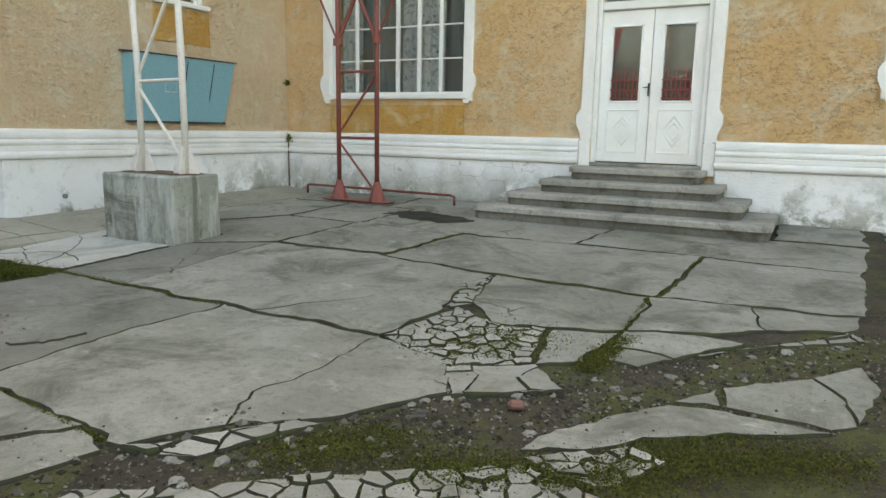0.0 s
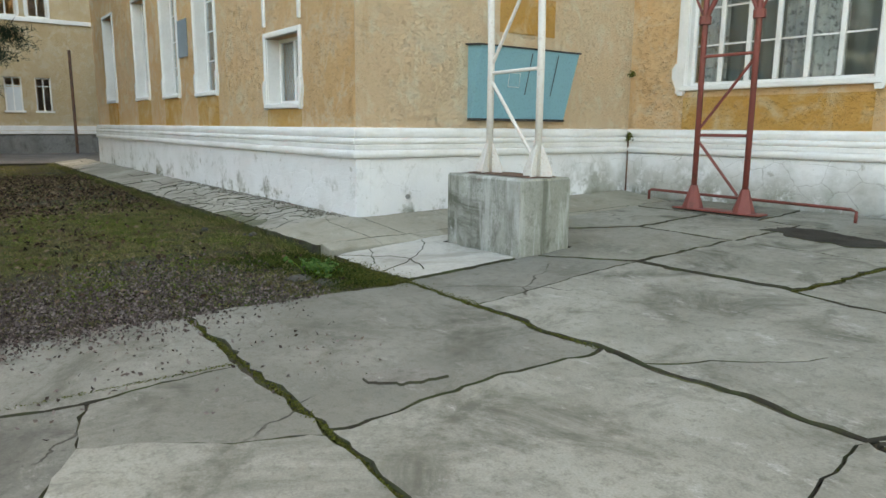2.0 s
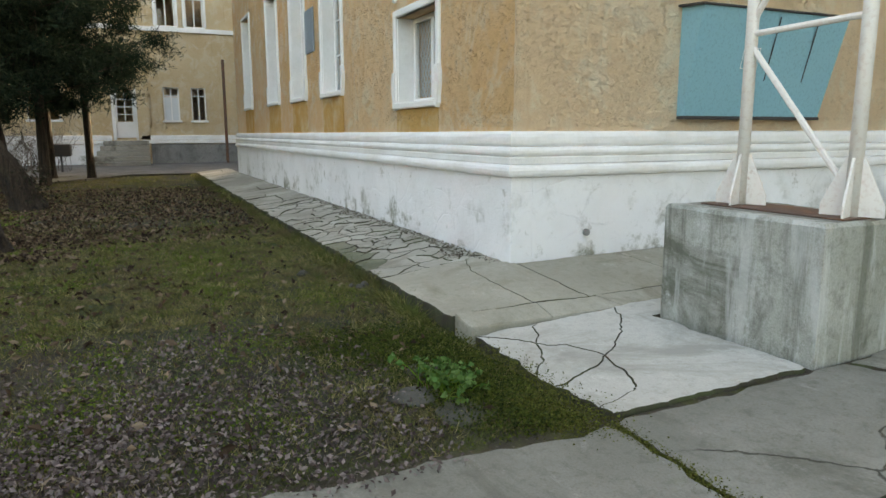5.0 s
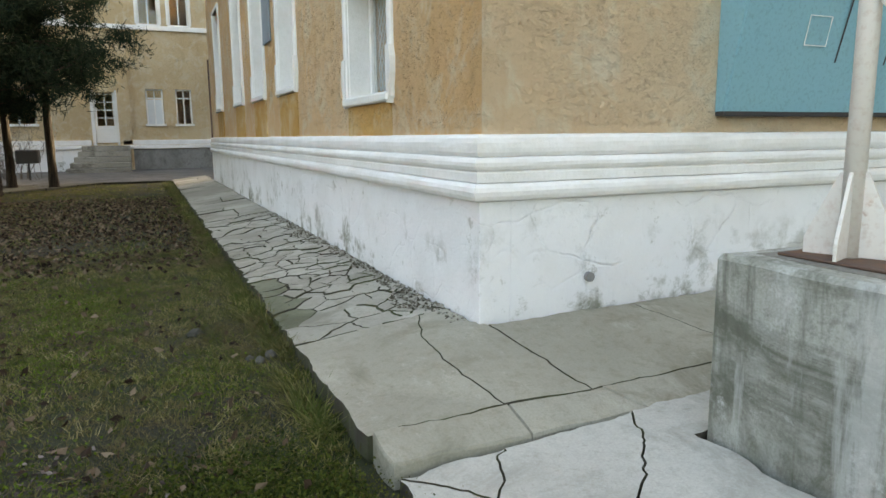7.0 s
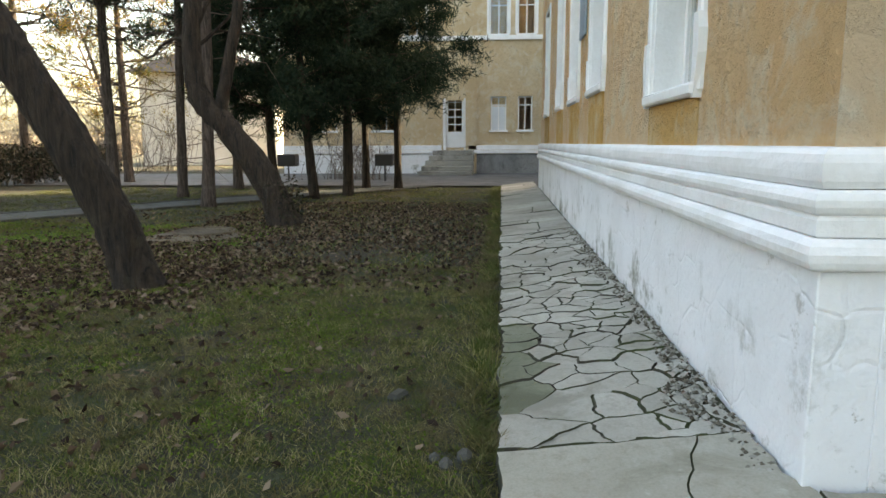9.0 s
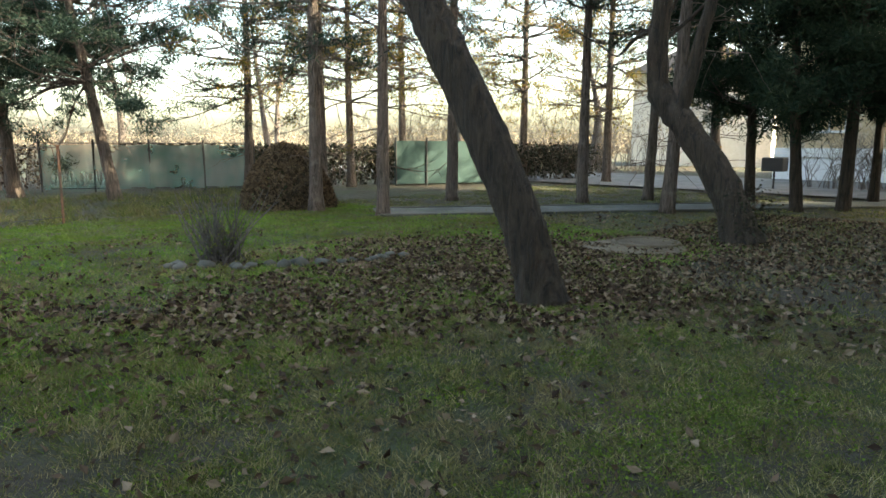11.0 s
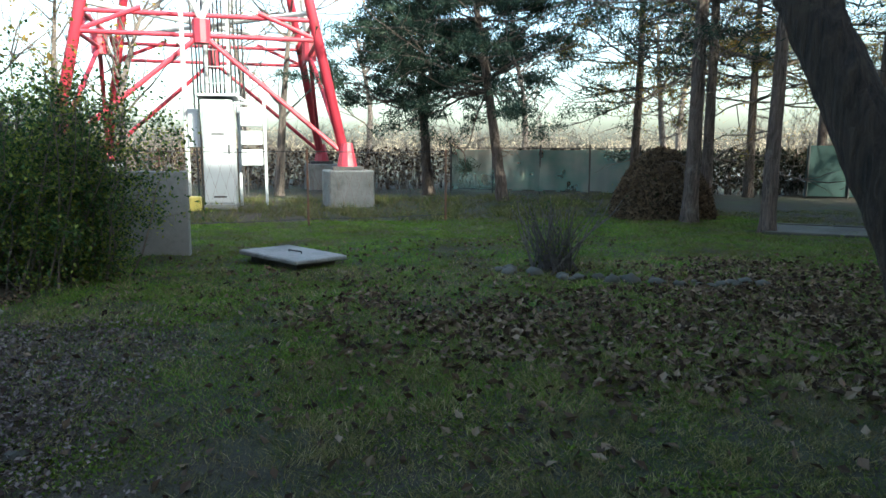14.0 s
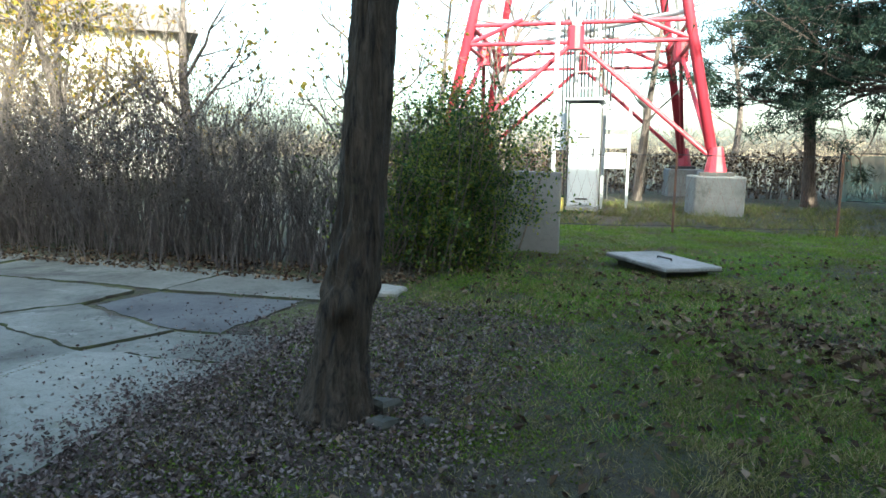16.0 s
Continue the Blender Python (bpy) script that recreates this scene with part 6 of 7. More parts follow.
def leaf_heap():
    rng = np.random.default_rng(54)
    t = thing("leaf_heap", (-15.28, -8.45, 0), "tall brown heap of dry leaves and cut twigs", "heap")
    n = 10000
    a = rng.uniform(0, 2 * np.pi, n)
    h = rng.uniform(0, 1, n) ** 1.2
    r = 0.95 * (1 - h ** 1.6) ** 0.6 * (1 + 0.08 * np.sin(3 * a))
    c = np.stack([-15.28 + r * np.cos(a), -8.45 + r * np.sin(a), 0.02 + 1.28 * h], 1)
    part("litter", cards(c, 0.14, rng, 0.0, 0.35), HAY, t)
    bm = bmesh.new()
    bmesh.ops.create_icosphere(bm, subdivisions=3, radius=1.0)
    for v in bm.verts:
        k = 1 + 0.08 * noise.noise(v.co * 2.2)
        v.co = Vector((v.co.x * 0.80 * k, v.co.y * 0.80 * k, v.co.z * 1.12 * k))
    part("core", Geo().take(bm, Matrix.Translation((-15.28, -8.45, 0.0))), SOIL, t)


leaf_heap()


def leaf_row(name, line, height, width, n, mat, seed, label, size=0.09):
    """A clipped leafy hedge."""
    rng = np.random.default_rng(seed)
    line = np.asarray(line, float)
    t = thing(name, (*line.mean(0), 0), label, "hedge")
    u = rng.uniform(0, len(line) - 1, n)
    i = np.minimum(u.astype(int), len(line) - 2)
    p = line[i] + (line[i + 1] - line[i]) * (u - i)[:, None]
    off = rng.uniform(-width / 2, width / 2, (n, 2))
    z = height * rng.uniform(0.03, 1, n) ** 0.7 + rng.normal(0, 0.05, n)
    part("foliage", cards(np.column_stack([p + off, np.abs(z)]), size, rng, 0.0, 0.6), mat, t)
    g = Geo()
    for k in range(n // 60):
        q = p[k]
        e = rng.normal(0, 0.15, 2)
        g.tube([(q[0], q[1], -0.02), (q[0] + e[0], q[1] + e[1], height * rng.uniform(0.7, 1.0))], (0.02, 0.006), 4, False)
    part("stem_tangle", g, TWIG, t)


leaf_row("dark_hedge", [(-15.5, -16.9), (-19.5, -14.4), (-24.0, -12.6), (-30.0, -10.6)], 1.25, 1.0, 16000, HEDGE_DARK, 61, "clipped dark hedge behind the lawn", 0.12)
leaf_row("brown_hedge", [(2.0, -19.5), (-6.0, -19.0), (-13.5, -17.6)], 1.25, 0.9, 9000, DRYLEAF, 62, "thin brown hedge behind the red tower", 0.10)
leaf_row("brown_hedge", [(-27.0, -15.0), (-33.0, -14.0), (-40.0, -16.0)], 1.3, 1.0, 7000, DRYLEAF, 63, "brown hedge near the pale house", 0.12)


# ---------- fences ----------
def wire_fence():
    f = thing("wire_fence", (-9, -9.5, 0), "rusty post and wire fence along the tower plot", "fence")
    ps = [(-11.05, -8.35), (-8.63, -7.95), (-6.4, -7.6), (-4.2, -7.3)]
    for x, y in ps:
        part("post", Geo().box(x - 0.018, y - 0.018, -0.1, x + 0.018, y + 0.018, 1.28, 0.005), RUST, f)
    for a, b in zip(ps, ps[1:]):
        for z in (0.12, 1.24):
            part("wire", Geo().tube([(*a, z), ((a[0] + b[0]) / 2, (a[1] + b[1]) / 2, z - 0.02), (*b, z)], 0.007, 5), DARK_IRON, f)
        g = Geo()
        n = 14
        for k in range(n):
            t0, t1 = k / n, (k + 2) / n
            for s0, s1 in ((t0, min(t1, 1)), (min(t1, 1), t0)):
                g.tube([(a[0] + (b[0] - a[0]) * s0, a[1] + (b[1] - a[1]) * s0, 0.12), (a[0] + (b[0] - a[0]) * s1, a[1] + (b[1] - a[1]) * s1, 1.22)], 0.0018, 3, False)
        part("mesh", g, RUST, f, "thin wire mesh")


wire_fence()


def back_fence():
    f = thing("mesh_fence", (-15, -15, 0), "mesh fence with teal netting at the lawn's far edge", "fence")
    ps = [(-12.9, -16.4), (-14.0, -15.7), (-15.2, -15.0), (-16.4, -14.3), (-17.6, -13.7)]
    net = Nodes("teal_netting", 0.7)
    net.colour(net.mix(net.ramp(net.noise(0.8, 3), 0.4, 0.6), (0.30, 0.36, 0.34), (0.13, 0.30, 0.27)))
    net.b.inputs["Alpha"].default_value = 0.55
    for x, y in ps:
        part("post", Geo().tube([(x, y, -0.1), (x, y, 1.4)], 0.03, 8), DARK_IRON, f)
    for k, (a, b) in enumerate(zip(ps, ps[1:])):
        n = 10
        vs, fs = [], []
        for i in range(n + 1):
            s = i / n
            bx = 0.05 * math.sin(i * 1.3 + k)
            vs += [(a[0] + (b[0] - a[0]) * s + bx, a[1] + (b[1] - a[1]) * s + bx, 0.08), (a[0] + (b[0] - a[0]) * s, a[1] + (b[1] - a[1]) * s, 1.28 - 0.04 * math.sin(s * 3.1))]
        fs = [(2 * i, 2 * i + 2, 2 * i + 3, 2 * i + 1) for i in range(n)]
        part("netting", Geo().add(vs, fs), net.m, f, "faded teal netting", True)
    for z in (0.1, 1.3):
        part("rail", Geo().tube([(x, y, z) for x, y in ps], 0.015, 6), DARK_IRON, f)


back_fence()
tf = thing("teal_fence", (-23.3, -11.9, 0), "teal sheet-metal fence panels behind the pines", "fence")
for k in range(3):
    part("panel", Geo().obox((-22.35 - k * 0.96, -12.35 + k * 0.40, 0.72), (1.02, 0.03, 1.36), -22.6, 0, 0, 0.004), TEAL, tf)
    part("post", Geo().tube([(-21.9 - k * 0.96, -12.50 + k * 0.40, -0.1), (-21.9 - k * 0.96, -12.50 + k * 0.40, 1.5)], 0.03, 8), DARK_IRON, tf)


# ---------- the lattice tower and its plot ----------
def lattice_tower():
    t = thing("lattice_tower", (-6.4, -15.0, 0), "tall red and white steel lattice tower on concrete footings", "tower")
    feet = {"fr": (-9.55, -12.0), "fl": (-3.5, -11.7), "bl": (-3.0, -17.8), "br": (-9.15, -18.1)}
    cen = np.mean(list(feet.values()), 0)

    def at(k, z):
        p = np.array(feet[k]) + (cen - np.array(feet[k])) * 0.062 * (z - 0.8)
        return np.array((p[0], p[1], z))
    for k in feet:
        lg = part("leg", Geo().tube([at(k, 0.85), at(k, 13.0)], 0.115, 12), TOWER_RED, t, "", True)
        p = at(k, 0.85)
        part("base_plate", Geo().box(p[0] - 0.34, p[1] - 0.34, 0.80, p[0] + 0.34, p[1] + 0.34, 0.88, 0.01), DARK_IRON, lg)
        part("shoe", Geo().tube([p, p + (0, 0, 0.10), p + (0, 0, 0.55)], (0.24, 0.22, 0.125), 10), TOWER_RED, lg)
    ring = ["fr", "fl", "bl", "br"]
    for z, m in ((3.68, TOWER_RED), (4.12, TOWER_RED), (8.0, TOWER_WHITE)):
        for a, b in zip(ring, ring[1:] + ring[:1]):
            part("girt", Geo().bar(at(a, z), at(b, z), 0.05, 10), m, t)
    for a, b in zip(ring, ring[1:] + ring[:1]):
        mid = (at(a, 3.72) + at(b, 3.72)) / 2
        part("node", Geo().tube([mid - (0, 0, 0.2), mid + (0, 0, 0.30)], 0.19, 10), TOWER_RED, t)
        for k in (a, b):
            part("brace", Geo().bar(at(k, 1.15), mid, 0.055, 10), TOWER_RED, t)
            part("brace", Geo().bar(at(k, 7.9), mid + (0, 0, 0.3), 0.07, 8), TOWER_WHITE, t)
            q = (at(k, 4.12) + mid) / 2
            part("brace", Geo().bar(at(k, 3.68), q + (0, 0, 0.3), 0.05, 8), TOWER_RED, t)
    for a, b in (("fr", "bl"), ("fl", "br")):
        part("cross_beam", Geo().bar(at(a, 4.3), at(b, 4.3), 0.06, 8), TOWER_WHITE, t)
    lad = part("ladder", Geo().bar((-6.9, -13.5, 0.2), (-6.9, -13.8, 12), 0.04).bar((-6.4, -13.5, 0.2), (-6.4, -13.8, 12), 0.04), TOWER_WHITE, t)
    for k in range(30):
        part("rung", Geo().bar((-6.9, -13.5, 0.5 + k * 0.38), (-6.4, -13.5, 0.5 + k * 0.38), 0.014, 5), TOWER_WHITE, lad)
    for k in range(14):
        x, y = -7.2 + 0.09 * k, -14.2 + 0.05 * (k % 4)
        part("cable", Geo().tube([(x, y, 0.1), (x + 0.02, y, 4), (x + 0.05 * (k % 3), y, 12)], 0.022, 5), DARK_IRON, t, "black antenna cable")
    for k, (x, y) in feet.items():
        ft = solo("tower_footing", Geo().obox((x, y, 0.38), (1.0, 1.0, 0.84), 8, 0, 0, 0.03), GREY_CONC, "square grey concrete footing of the lattice tower", "footing", "", "tower footings")


lattice_tower()


def equipment():
    c = thing("equipment_cabinet", (-6.85, -11.6, 0), "tall pale grey steel equipment cabinet", "cabinet")
    part("plinth", Geo().box(-7.18, -11.95, 0, -6.52, -11.3, 0.10, 0.01), GREY_CONC, c)
    part("body", Geo().box(-7.16, -11.92, 0.10, -6.54, -11.36, 2.28, 0.012), CABINET, c)
    dr = part("door", Geo().box(-7.13, -11.355, 0.14, -6.57, -11.33, 2.24, 0.008), CABINET, c)
    part("handle", Geo().box(-7.08, -11.33, 1.15, -7.05, -11.30, 1.35, 0.004), DARK_IRON, dr)
    for z in (0.25, 1.55):
        part("vent", Geo().box(-6.98, -11.33, z, -6.72, -11.322, z + 0.035, 0.002), DARK_IRON, dr)
    part("roof", Geo().obox((-6.85, -11.62, 2.33), (0.8, 0.75, 0.05), 0, 4, 0, 0.01), CABINET, c)
    part("bracket", Geo().bar((-7.16, -11.5, 2.4), (-7.5, -11.5, 2.2), 0.025).bar((-7.5, -11.5, 2.2), (-7.16, -11.5, 2.2), 0.025), CABINET, c)
    r = thing("equipment_rack", (-7.4, -12.3, 0), "open steel rack with pale electrical boxes", "rack")
    for x in (-7.75, -7.2):
        part("post", Geo().box(x - 0.03, -12.33, 0, x + 0.03, -12.27, 2.5, 0.004), CABINET, r)
    for z, h in ((0.9, 0.35), (1.35, 0.3), (1.75, 0.4)):
        part("box", Geo().box(-7.7, -12.27, z, -7.25, -12.0, z + h, 0.01), CABINET, r)
    p2 = thing("antenna_pole", (-5.9, -11.9, 0), "white steel pole with brackets by the cabinet", "pole")
    part("shaft", Geo().tube([(-6.15, -11.9, 0), (-6.15, -11.9, 6)], 0.05, 8), TOWER_WHITE, p2)
    part("box", Geo().box(-6.4, -12.1, 1.3, -6.2, -11.8, 2.1, 0.01), CABINET, p2)
    yb = thing("yellow_block", (-6.45, -10.9, 0), "small yellow painted block beside the cabinet", "block")
    part("body", Geo().box(-6.5, -11.2, 0.0, -6.2, -10.95, 0.3, 0.02), painted("faded_yellow", (0.5, 0.42, 0.10), (0.35, 0.3, 0.1)), yb)


equipment()


# ---------- distance ----------
def house(x, y, w, d, h, rz, label, roof_h=1.8):
    b = thing("house", (0, 0, 0), label, "house")
    g = Geo().box(-w / 2, -d / 2, 0, w / 2, d / 2, h, 0.02)
    part("wall", g, HOUSE_WALL, b)
    o = 0.6
    rg = Geo().add([(-w / 2 - o, -d / 2 - o, h), (w / 2 + o, -d / 2 - o, h), (w / 2 + o, d / 2 + o, h), (-w / 2 - o, d / 2 + o, h), (-w / 2, 0, h + roof_h), (w / 2, 0, h + roof_h)],
                   [(0, 1, 5, 4), (2, 3, 4, 5), (1, 2, 5), (3, 0, 4), (3, 2, 1, 0)])
    part("roof", rg, ROOF, b)
    for s in (-1, 1):
        for k in range(3):
            for z in (1.0, 3.7):
                if z + 1.2 < h:
                    u = -w / 2 + w * (k + 0.5) / 3
                    wd = part("window", Geo().box(u - 0.55, s * d / 2 - 0.04, z, u + 0.55, s * d / 2 + 0.04, z + 1.3, 0.01), TRIM, b)
                    part("pane", Geo().box(u - 0.48, s * d / 2 - 0.05, z + 0.08, u + 0.48, s * d / 2 + 0.05, z + 1.22, 0.005), GLASS, wd)
    b.matrix_basis = pose(x, y, 0, 0, 0, rz)


house(-52, -15.5, 9, 8, 5.6, 15, "pale plastered house with lit windows beyond the trees")
house(16.0, -20.5, 9, 8, 5.7, 40, "house with wide dark eaves behind the hedge")


def bare_tree(at, h, seed, leaves=0, mat=None, label="bare winter tree in the sunlit distance"):
    rng = np.random.default_rng(seed)
    t = thing("bare_tree", (at[0], at[1], 0), label, "tree", "distant bare trees")
    g, q, rad = trunk_geo([(at[0], at[1], -0.1), (at[0] + rng.normal(0, 0.2), at[1] + rng.normal(0, 0.2), h * 0.4), (at[0] + rng.normal(0, 0.5), at[1] + rng.normal(0, 0.5), h * 0.85)], 0.10 + h * 0.008, 0.04, 14, 8, 0.2, rng)
    tips = []
    gb = Geo()
    for k in range(13):
        i = int(rng.integers(4, 14))
        limb(gb, q[i], (rng.normal(), rng.normal(), 0.8), h * 0.32, 0.035, rng, 2, tips, 0.3, 0.25, 3)
    part("trunk", g, TWIG, t)
    part("branch_tangle", gb, TWIG, t)
    if leaves:
        tips = np.array(tips)
        c = tips[rng.integers(0, len(tips), leaves)] + rng.normal(0, 0.12, (leaves, 3))
        part("foliage", cards(c, 0.11, rng, 0.0, 0.6), mat or YELLOWLEAF, t)


for k, (x, y, h, lv) in enumerate(((-11.0, -24, 7, 500), (-6, -27, 8, 900), (-17, -22, 7, 0), (-22, -20, 7, 800), (-29, -17, 7, 1500), (-33, -12.5, 7, 1400), (-35, -22, 8, 1800), (-41, -10, 7, 1600),
                                   (-1.5, -6.2, 4.6, 500), (3.2, -6.8, 5.0, 1500), (1.0, -5.6, 4.2, 900), (-3.4, -7.6, 4.4, 250), (5.2, -9.5, 6, 2200), (-4.6, -14.5, 5.5, 200), (-7.9, -15.5, 5.5, 0), (-0.5, -22, 8, 900), (-44, -19, 8, 2400), (-26, -26, 9, 1200))):
    bare_tree((x, y), h, 100 + k, lv)
twig_hedge("sunlit_thicket", [(4.5, -6.0), (0.5, -5.2), (-2.8, -5.0)], 2.9, 1.6, 420, 71, "tall sunlit thicket with pale twigs and yellow leaves", "thicket", YELLOWLEAF, 3500, 0.009, 0.2, 0.6)
twig_hedge("thicket", [(-24.0, -16.5), (-31.0, -16.0), (-40.0, -13.0)], 3.0, 2.0, 420, 72, "sunlit bare thicket beyond the pines", "thicket", YELLOWLEAF, 6000, 0.011, 0.2, 0.6)
twig_hedge("thicket", [(-3.0, -21.5), (-11.0, -20.5), (-18.0, -18.5)], 1.9, 1.5, 380, 73, "bare thicket behind the tower plot", "thicket", DRYLEAF, 2500, 0.011, 0.2, 0.6)
twig_hedge("rose_bushes", [(-30.2, -2.8), (-29.8, -0.6)], 1.5, 1.0, 90, 74, "bare rose bushes in front of the far wing", "bush", DRYLEAF, 500, 0.009, 0.25, 0.3)
for x, y in ((-28.6, -3.4), (-28.9, -0.2)):
    bn = thing("litter_bin", (x, y, 0), "small dark litter bin on a post", "bin", "litter bins")
    part("post", Geo().tube([(x, y, 0), (x, y, 0.9)], 0.03, 6), DARK_IRON, bn)
    part("basket", Geo().box(x - 0.25, y - 0.3, 0.55, x + 0.25, y + 0.3, 0.95, 0.03), DARK_IRON, bn)


# far backdrop: a low ridge of woods
rng0 = np.random.default_rng(90)
ridge = Geo()
fw = []
for k in range(120):
    a = radians(150 + 200 * k / 120)
    R = 120 + rng0.uniform(-20, 30)
    hgt = rng0.uniform(2.0, 5.5)
    fw.append(np.array((R * math.cos(a), R * math.sin(a), 0)) + rng0.normal(0, 1, (420, 3)) * (5, 5, 0) + np.column_stack([np.zeros(420), np.zeros(420), rng0.uniform(0, 1, 420) ** 1.6 * hgt]))
ridge = cards(np.concatenate(fw), 1.5, rng0, 0.0, 0.07, True)
WOODS = leafy("bare_winter_woods", (0.16, 0.135, 0.11), (0.24, 0.20, 0.16), (0.32, 0.27, 0.20), rough=0.95, trans=0.3)
solo("far_woods", ridge, WOODS, "far winter woods on the horizon", "woods", "stuff")


# ---------- grass, moss and fallen leaves ----------
def lawn_ok(x, y):
    return (x < -6.05) & ((y < 3.6) | (x < -26.5)) & (x > -26.3)


def blades(n, x0, x1, y0, y1, h, w, seed, mat, label, clump=0.05, name="grass", keep=None):
    rng = np.random.default_rng(seed)
    m = max(1, n // 26)
    cx, cy = rng.uniform(x0, x1, m), rng.uniform(y0, y1, m)
    tall = rng.uniform(0.5, 1.3, m)
    comb = rng.normal(0, 0.6, (m, 2))
    idx = rng.integers(0, m, n)
    x, y = cx[idx] + rng.normal(0, clump, n), cy[idx] + rng.normal(0, clump, n)
    ok = lawn_ok(x, y) if keep is None else keep(x, y)
    ok &= ~((np.abs(x + 6.9) < 1.5) & (np.abs(y - 0.5) < 2.2) & (rng.random(n) < 0.6))
    x, y, idx = x[ok], y[ok], idx[ok]
    z = np.array([earth_z(a, b) for a, b in zip(x, y)]) - 0.006
    n = len(x)
    a = rng.uniform(0, 2 * np.pi, n)
    hh = h * rng.uniform(0.4, 1.3, n) * tall[idx]
    dx, dy = np.cos(a), np.sin(a)
    lean = (comb[idx] + rng.normal(0, 0.55, (n, 2))) * hh[:, None] * 1.2
    v = np.stack([np.column_stack([x - dx * w, y - dy * w, z]), np.column_stack([x + dx * w, y + dy * w, z]), np.column_stack([x + lean[:, 0], y + lean[:, 1], z + hh])], 1)
    g = Geo()
    g.v, g.f, g.n = [v.reshape(-1, 3)], [tuple(q) for q in np.arange(n * 3).reshape(n, 3).tolist()], n * 3
    return solo(name, g, mat, label, "grass", "stuff")


blades(330000, -13.5, -6.0, -1.5, 3.62, 0.031, 0.0030, 201, GRASS, "short sparse winter grass on the lawn", 0.045)
blades(300000, -17, -6.0, -8.5, 0.4, 0.036, 0.0040, 202, LUSH, "short green grass towards the tower plot", 0.09)
blades(90000, -26, -13, -9, 3.5, 0.05, 0.006, 203, GRASS, "thin winter grass under the pines", 0.12)
blades(14000, -17, -6, -14, -8.3, 0.16, 0.007, 204, GRASS, "longer dry grass along the wire fence", 0.12)


STRAW = leafy("pale_dead_grass", (0.19, 0.155, 0.070), (0.28, 0.235, 0.115), (0.15, 0.14, 0.048), (0.37, 0.32, 0.18), rough=0.8, trans=0.3)
blades(60000, -12.5, -6.2, -0.5, 3.62, 0.034, 0.0028, 207, STRAW, "pale dead grass blades matted in the lawn", 0.04)
blades(45000, -14, -6.2, -4.0, 0.5, 0.04, 0.004, 208, STRAW, "pale dead grass blades among the leaves", 0.07)


def edge_ok(x, y):
    return (x < -7.7) & (y < 3.67)


blades(9000, -17, -7.7, 3.50, 3.66, 0.085, 0.005, 205, GRASS, "longer grass overhanging the apron's edge", 0.03, keep=edge_ok)
blades(5000, -26, -17, 3.45, 3.66, 0.085, 0.007, 206, GRASS, "longer grass overhanging the apron's far edge", 0.03, keep=edge_ok)


def litter(n, x0, x1, y0, y1, size, seed, mat, label, dens=None, on=None):
    rng = np.random.default_rng(seed)
    x, y = rng.uniform(x0, x1, n), rng.uniform(y0, y1, n)
    k = np.array([dens(a, b) for a, b in zip(x, y)]) if dens else np.ones(n)
    ok = rng.random(n) < k
    x, y = x[ok], y[ok]
    z = np.array([(on or earth_z)(a, b) for a, b in zip(x, y)]) + 0.012 + (0.02 * rng.random(len(x)) if on is None else 0.0)
    return solo("fallen_leaves", cards(np.column_stack([x, y, z]), size, rng, 0.38, 0.62), mat, label, "leaves", "stuff")


litter(34000, -19, -8.0, -3.8, 2.0, 0.066, 211, DRYLEAF, "brown fallen leaves on the lawn", lambda x, y: max(0.05, min(1, 1.15 - 0.09 * ((x + 12.4) ** 2 + 2.2 * (y + 1.2) ** 2) + 1.1 * noise2(x, y, 0.5, 4.0) + 1.0 * noise2(x, y, 1.7, 2.0))) * (1 if x > -17.5 else 0.6))
litter(16000, -21, -12.2, -1.2, 3.5, 0.062, 216, DRYLEAF, "brown leaf carpet towards the far wing", lambda x, y: max(0.1, min(1, 0.75 + 0.9 * noise2(x, y, 0.6, 14.0))) * min(1, (-11.2 - x) / 2.5))
litter(9000, -13, -6.3, -6, 3.4, 0.055, 212, DRYLEAF, "scattered fallen leaves", lambda x, y: 0.30 + 0.4 * noise2(x, y, 0.6, 7.0))
litter(60000, -9.4, -5.9, -1.9, 3.0, 0.027, 213, GREYLEAF, "small grey leaf litter by the pavement", lambda x, y: max(0, min(1, 1.15 - 0.72 * abs(x + 6.4) + 0.5 * noise2(x, y, 1.3, 6.0))) * max(0, min(1, 1.5 - 0.50 * abs(y - 0.5))))
litter(15000, -6.1, -4.2, -1.3, 2.1, 0.025, 217, GREYLEAF, "grey leaf litter drifted over the slab edge", lambda x, y: max(0, min(1, 1.0 - 1.5 * (x + 6.0) + 0.7 * noise2(x, y, 1.6, 9.0))) * min(1, max(0, 1.25 - 0.5 * abs(y - 0.1))), lambda x, y: yard_z(y) + 0.002)
litter(3500, -6.0, -3.0, -1.8, 2.6, 0.025, 214, GREYLEAF, "small leaves scattered on the slabs", lambda x, y: max(0, 0.9 - 0.5 * (x + 6)), lambda x, y: yard_z(y) + 0.004)
litter(4000, -6.2, 1.5, -3.3, -2.3, 0.05, 215, DRYLEAF, "dead leaves at the hedge foot", lambda x, y: 0.7, lambda x, y: 0.0)


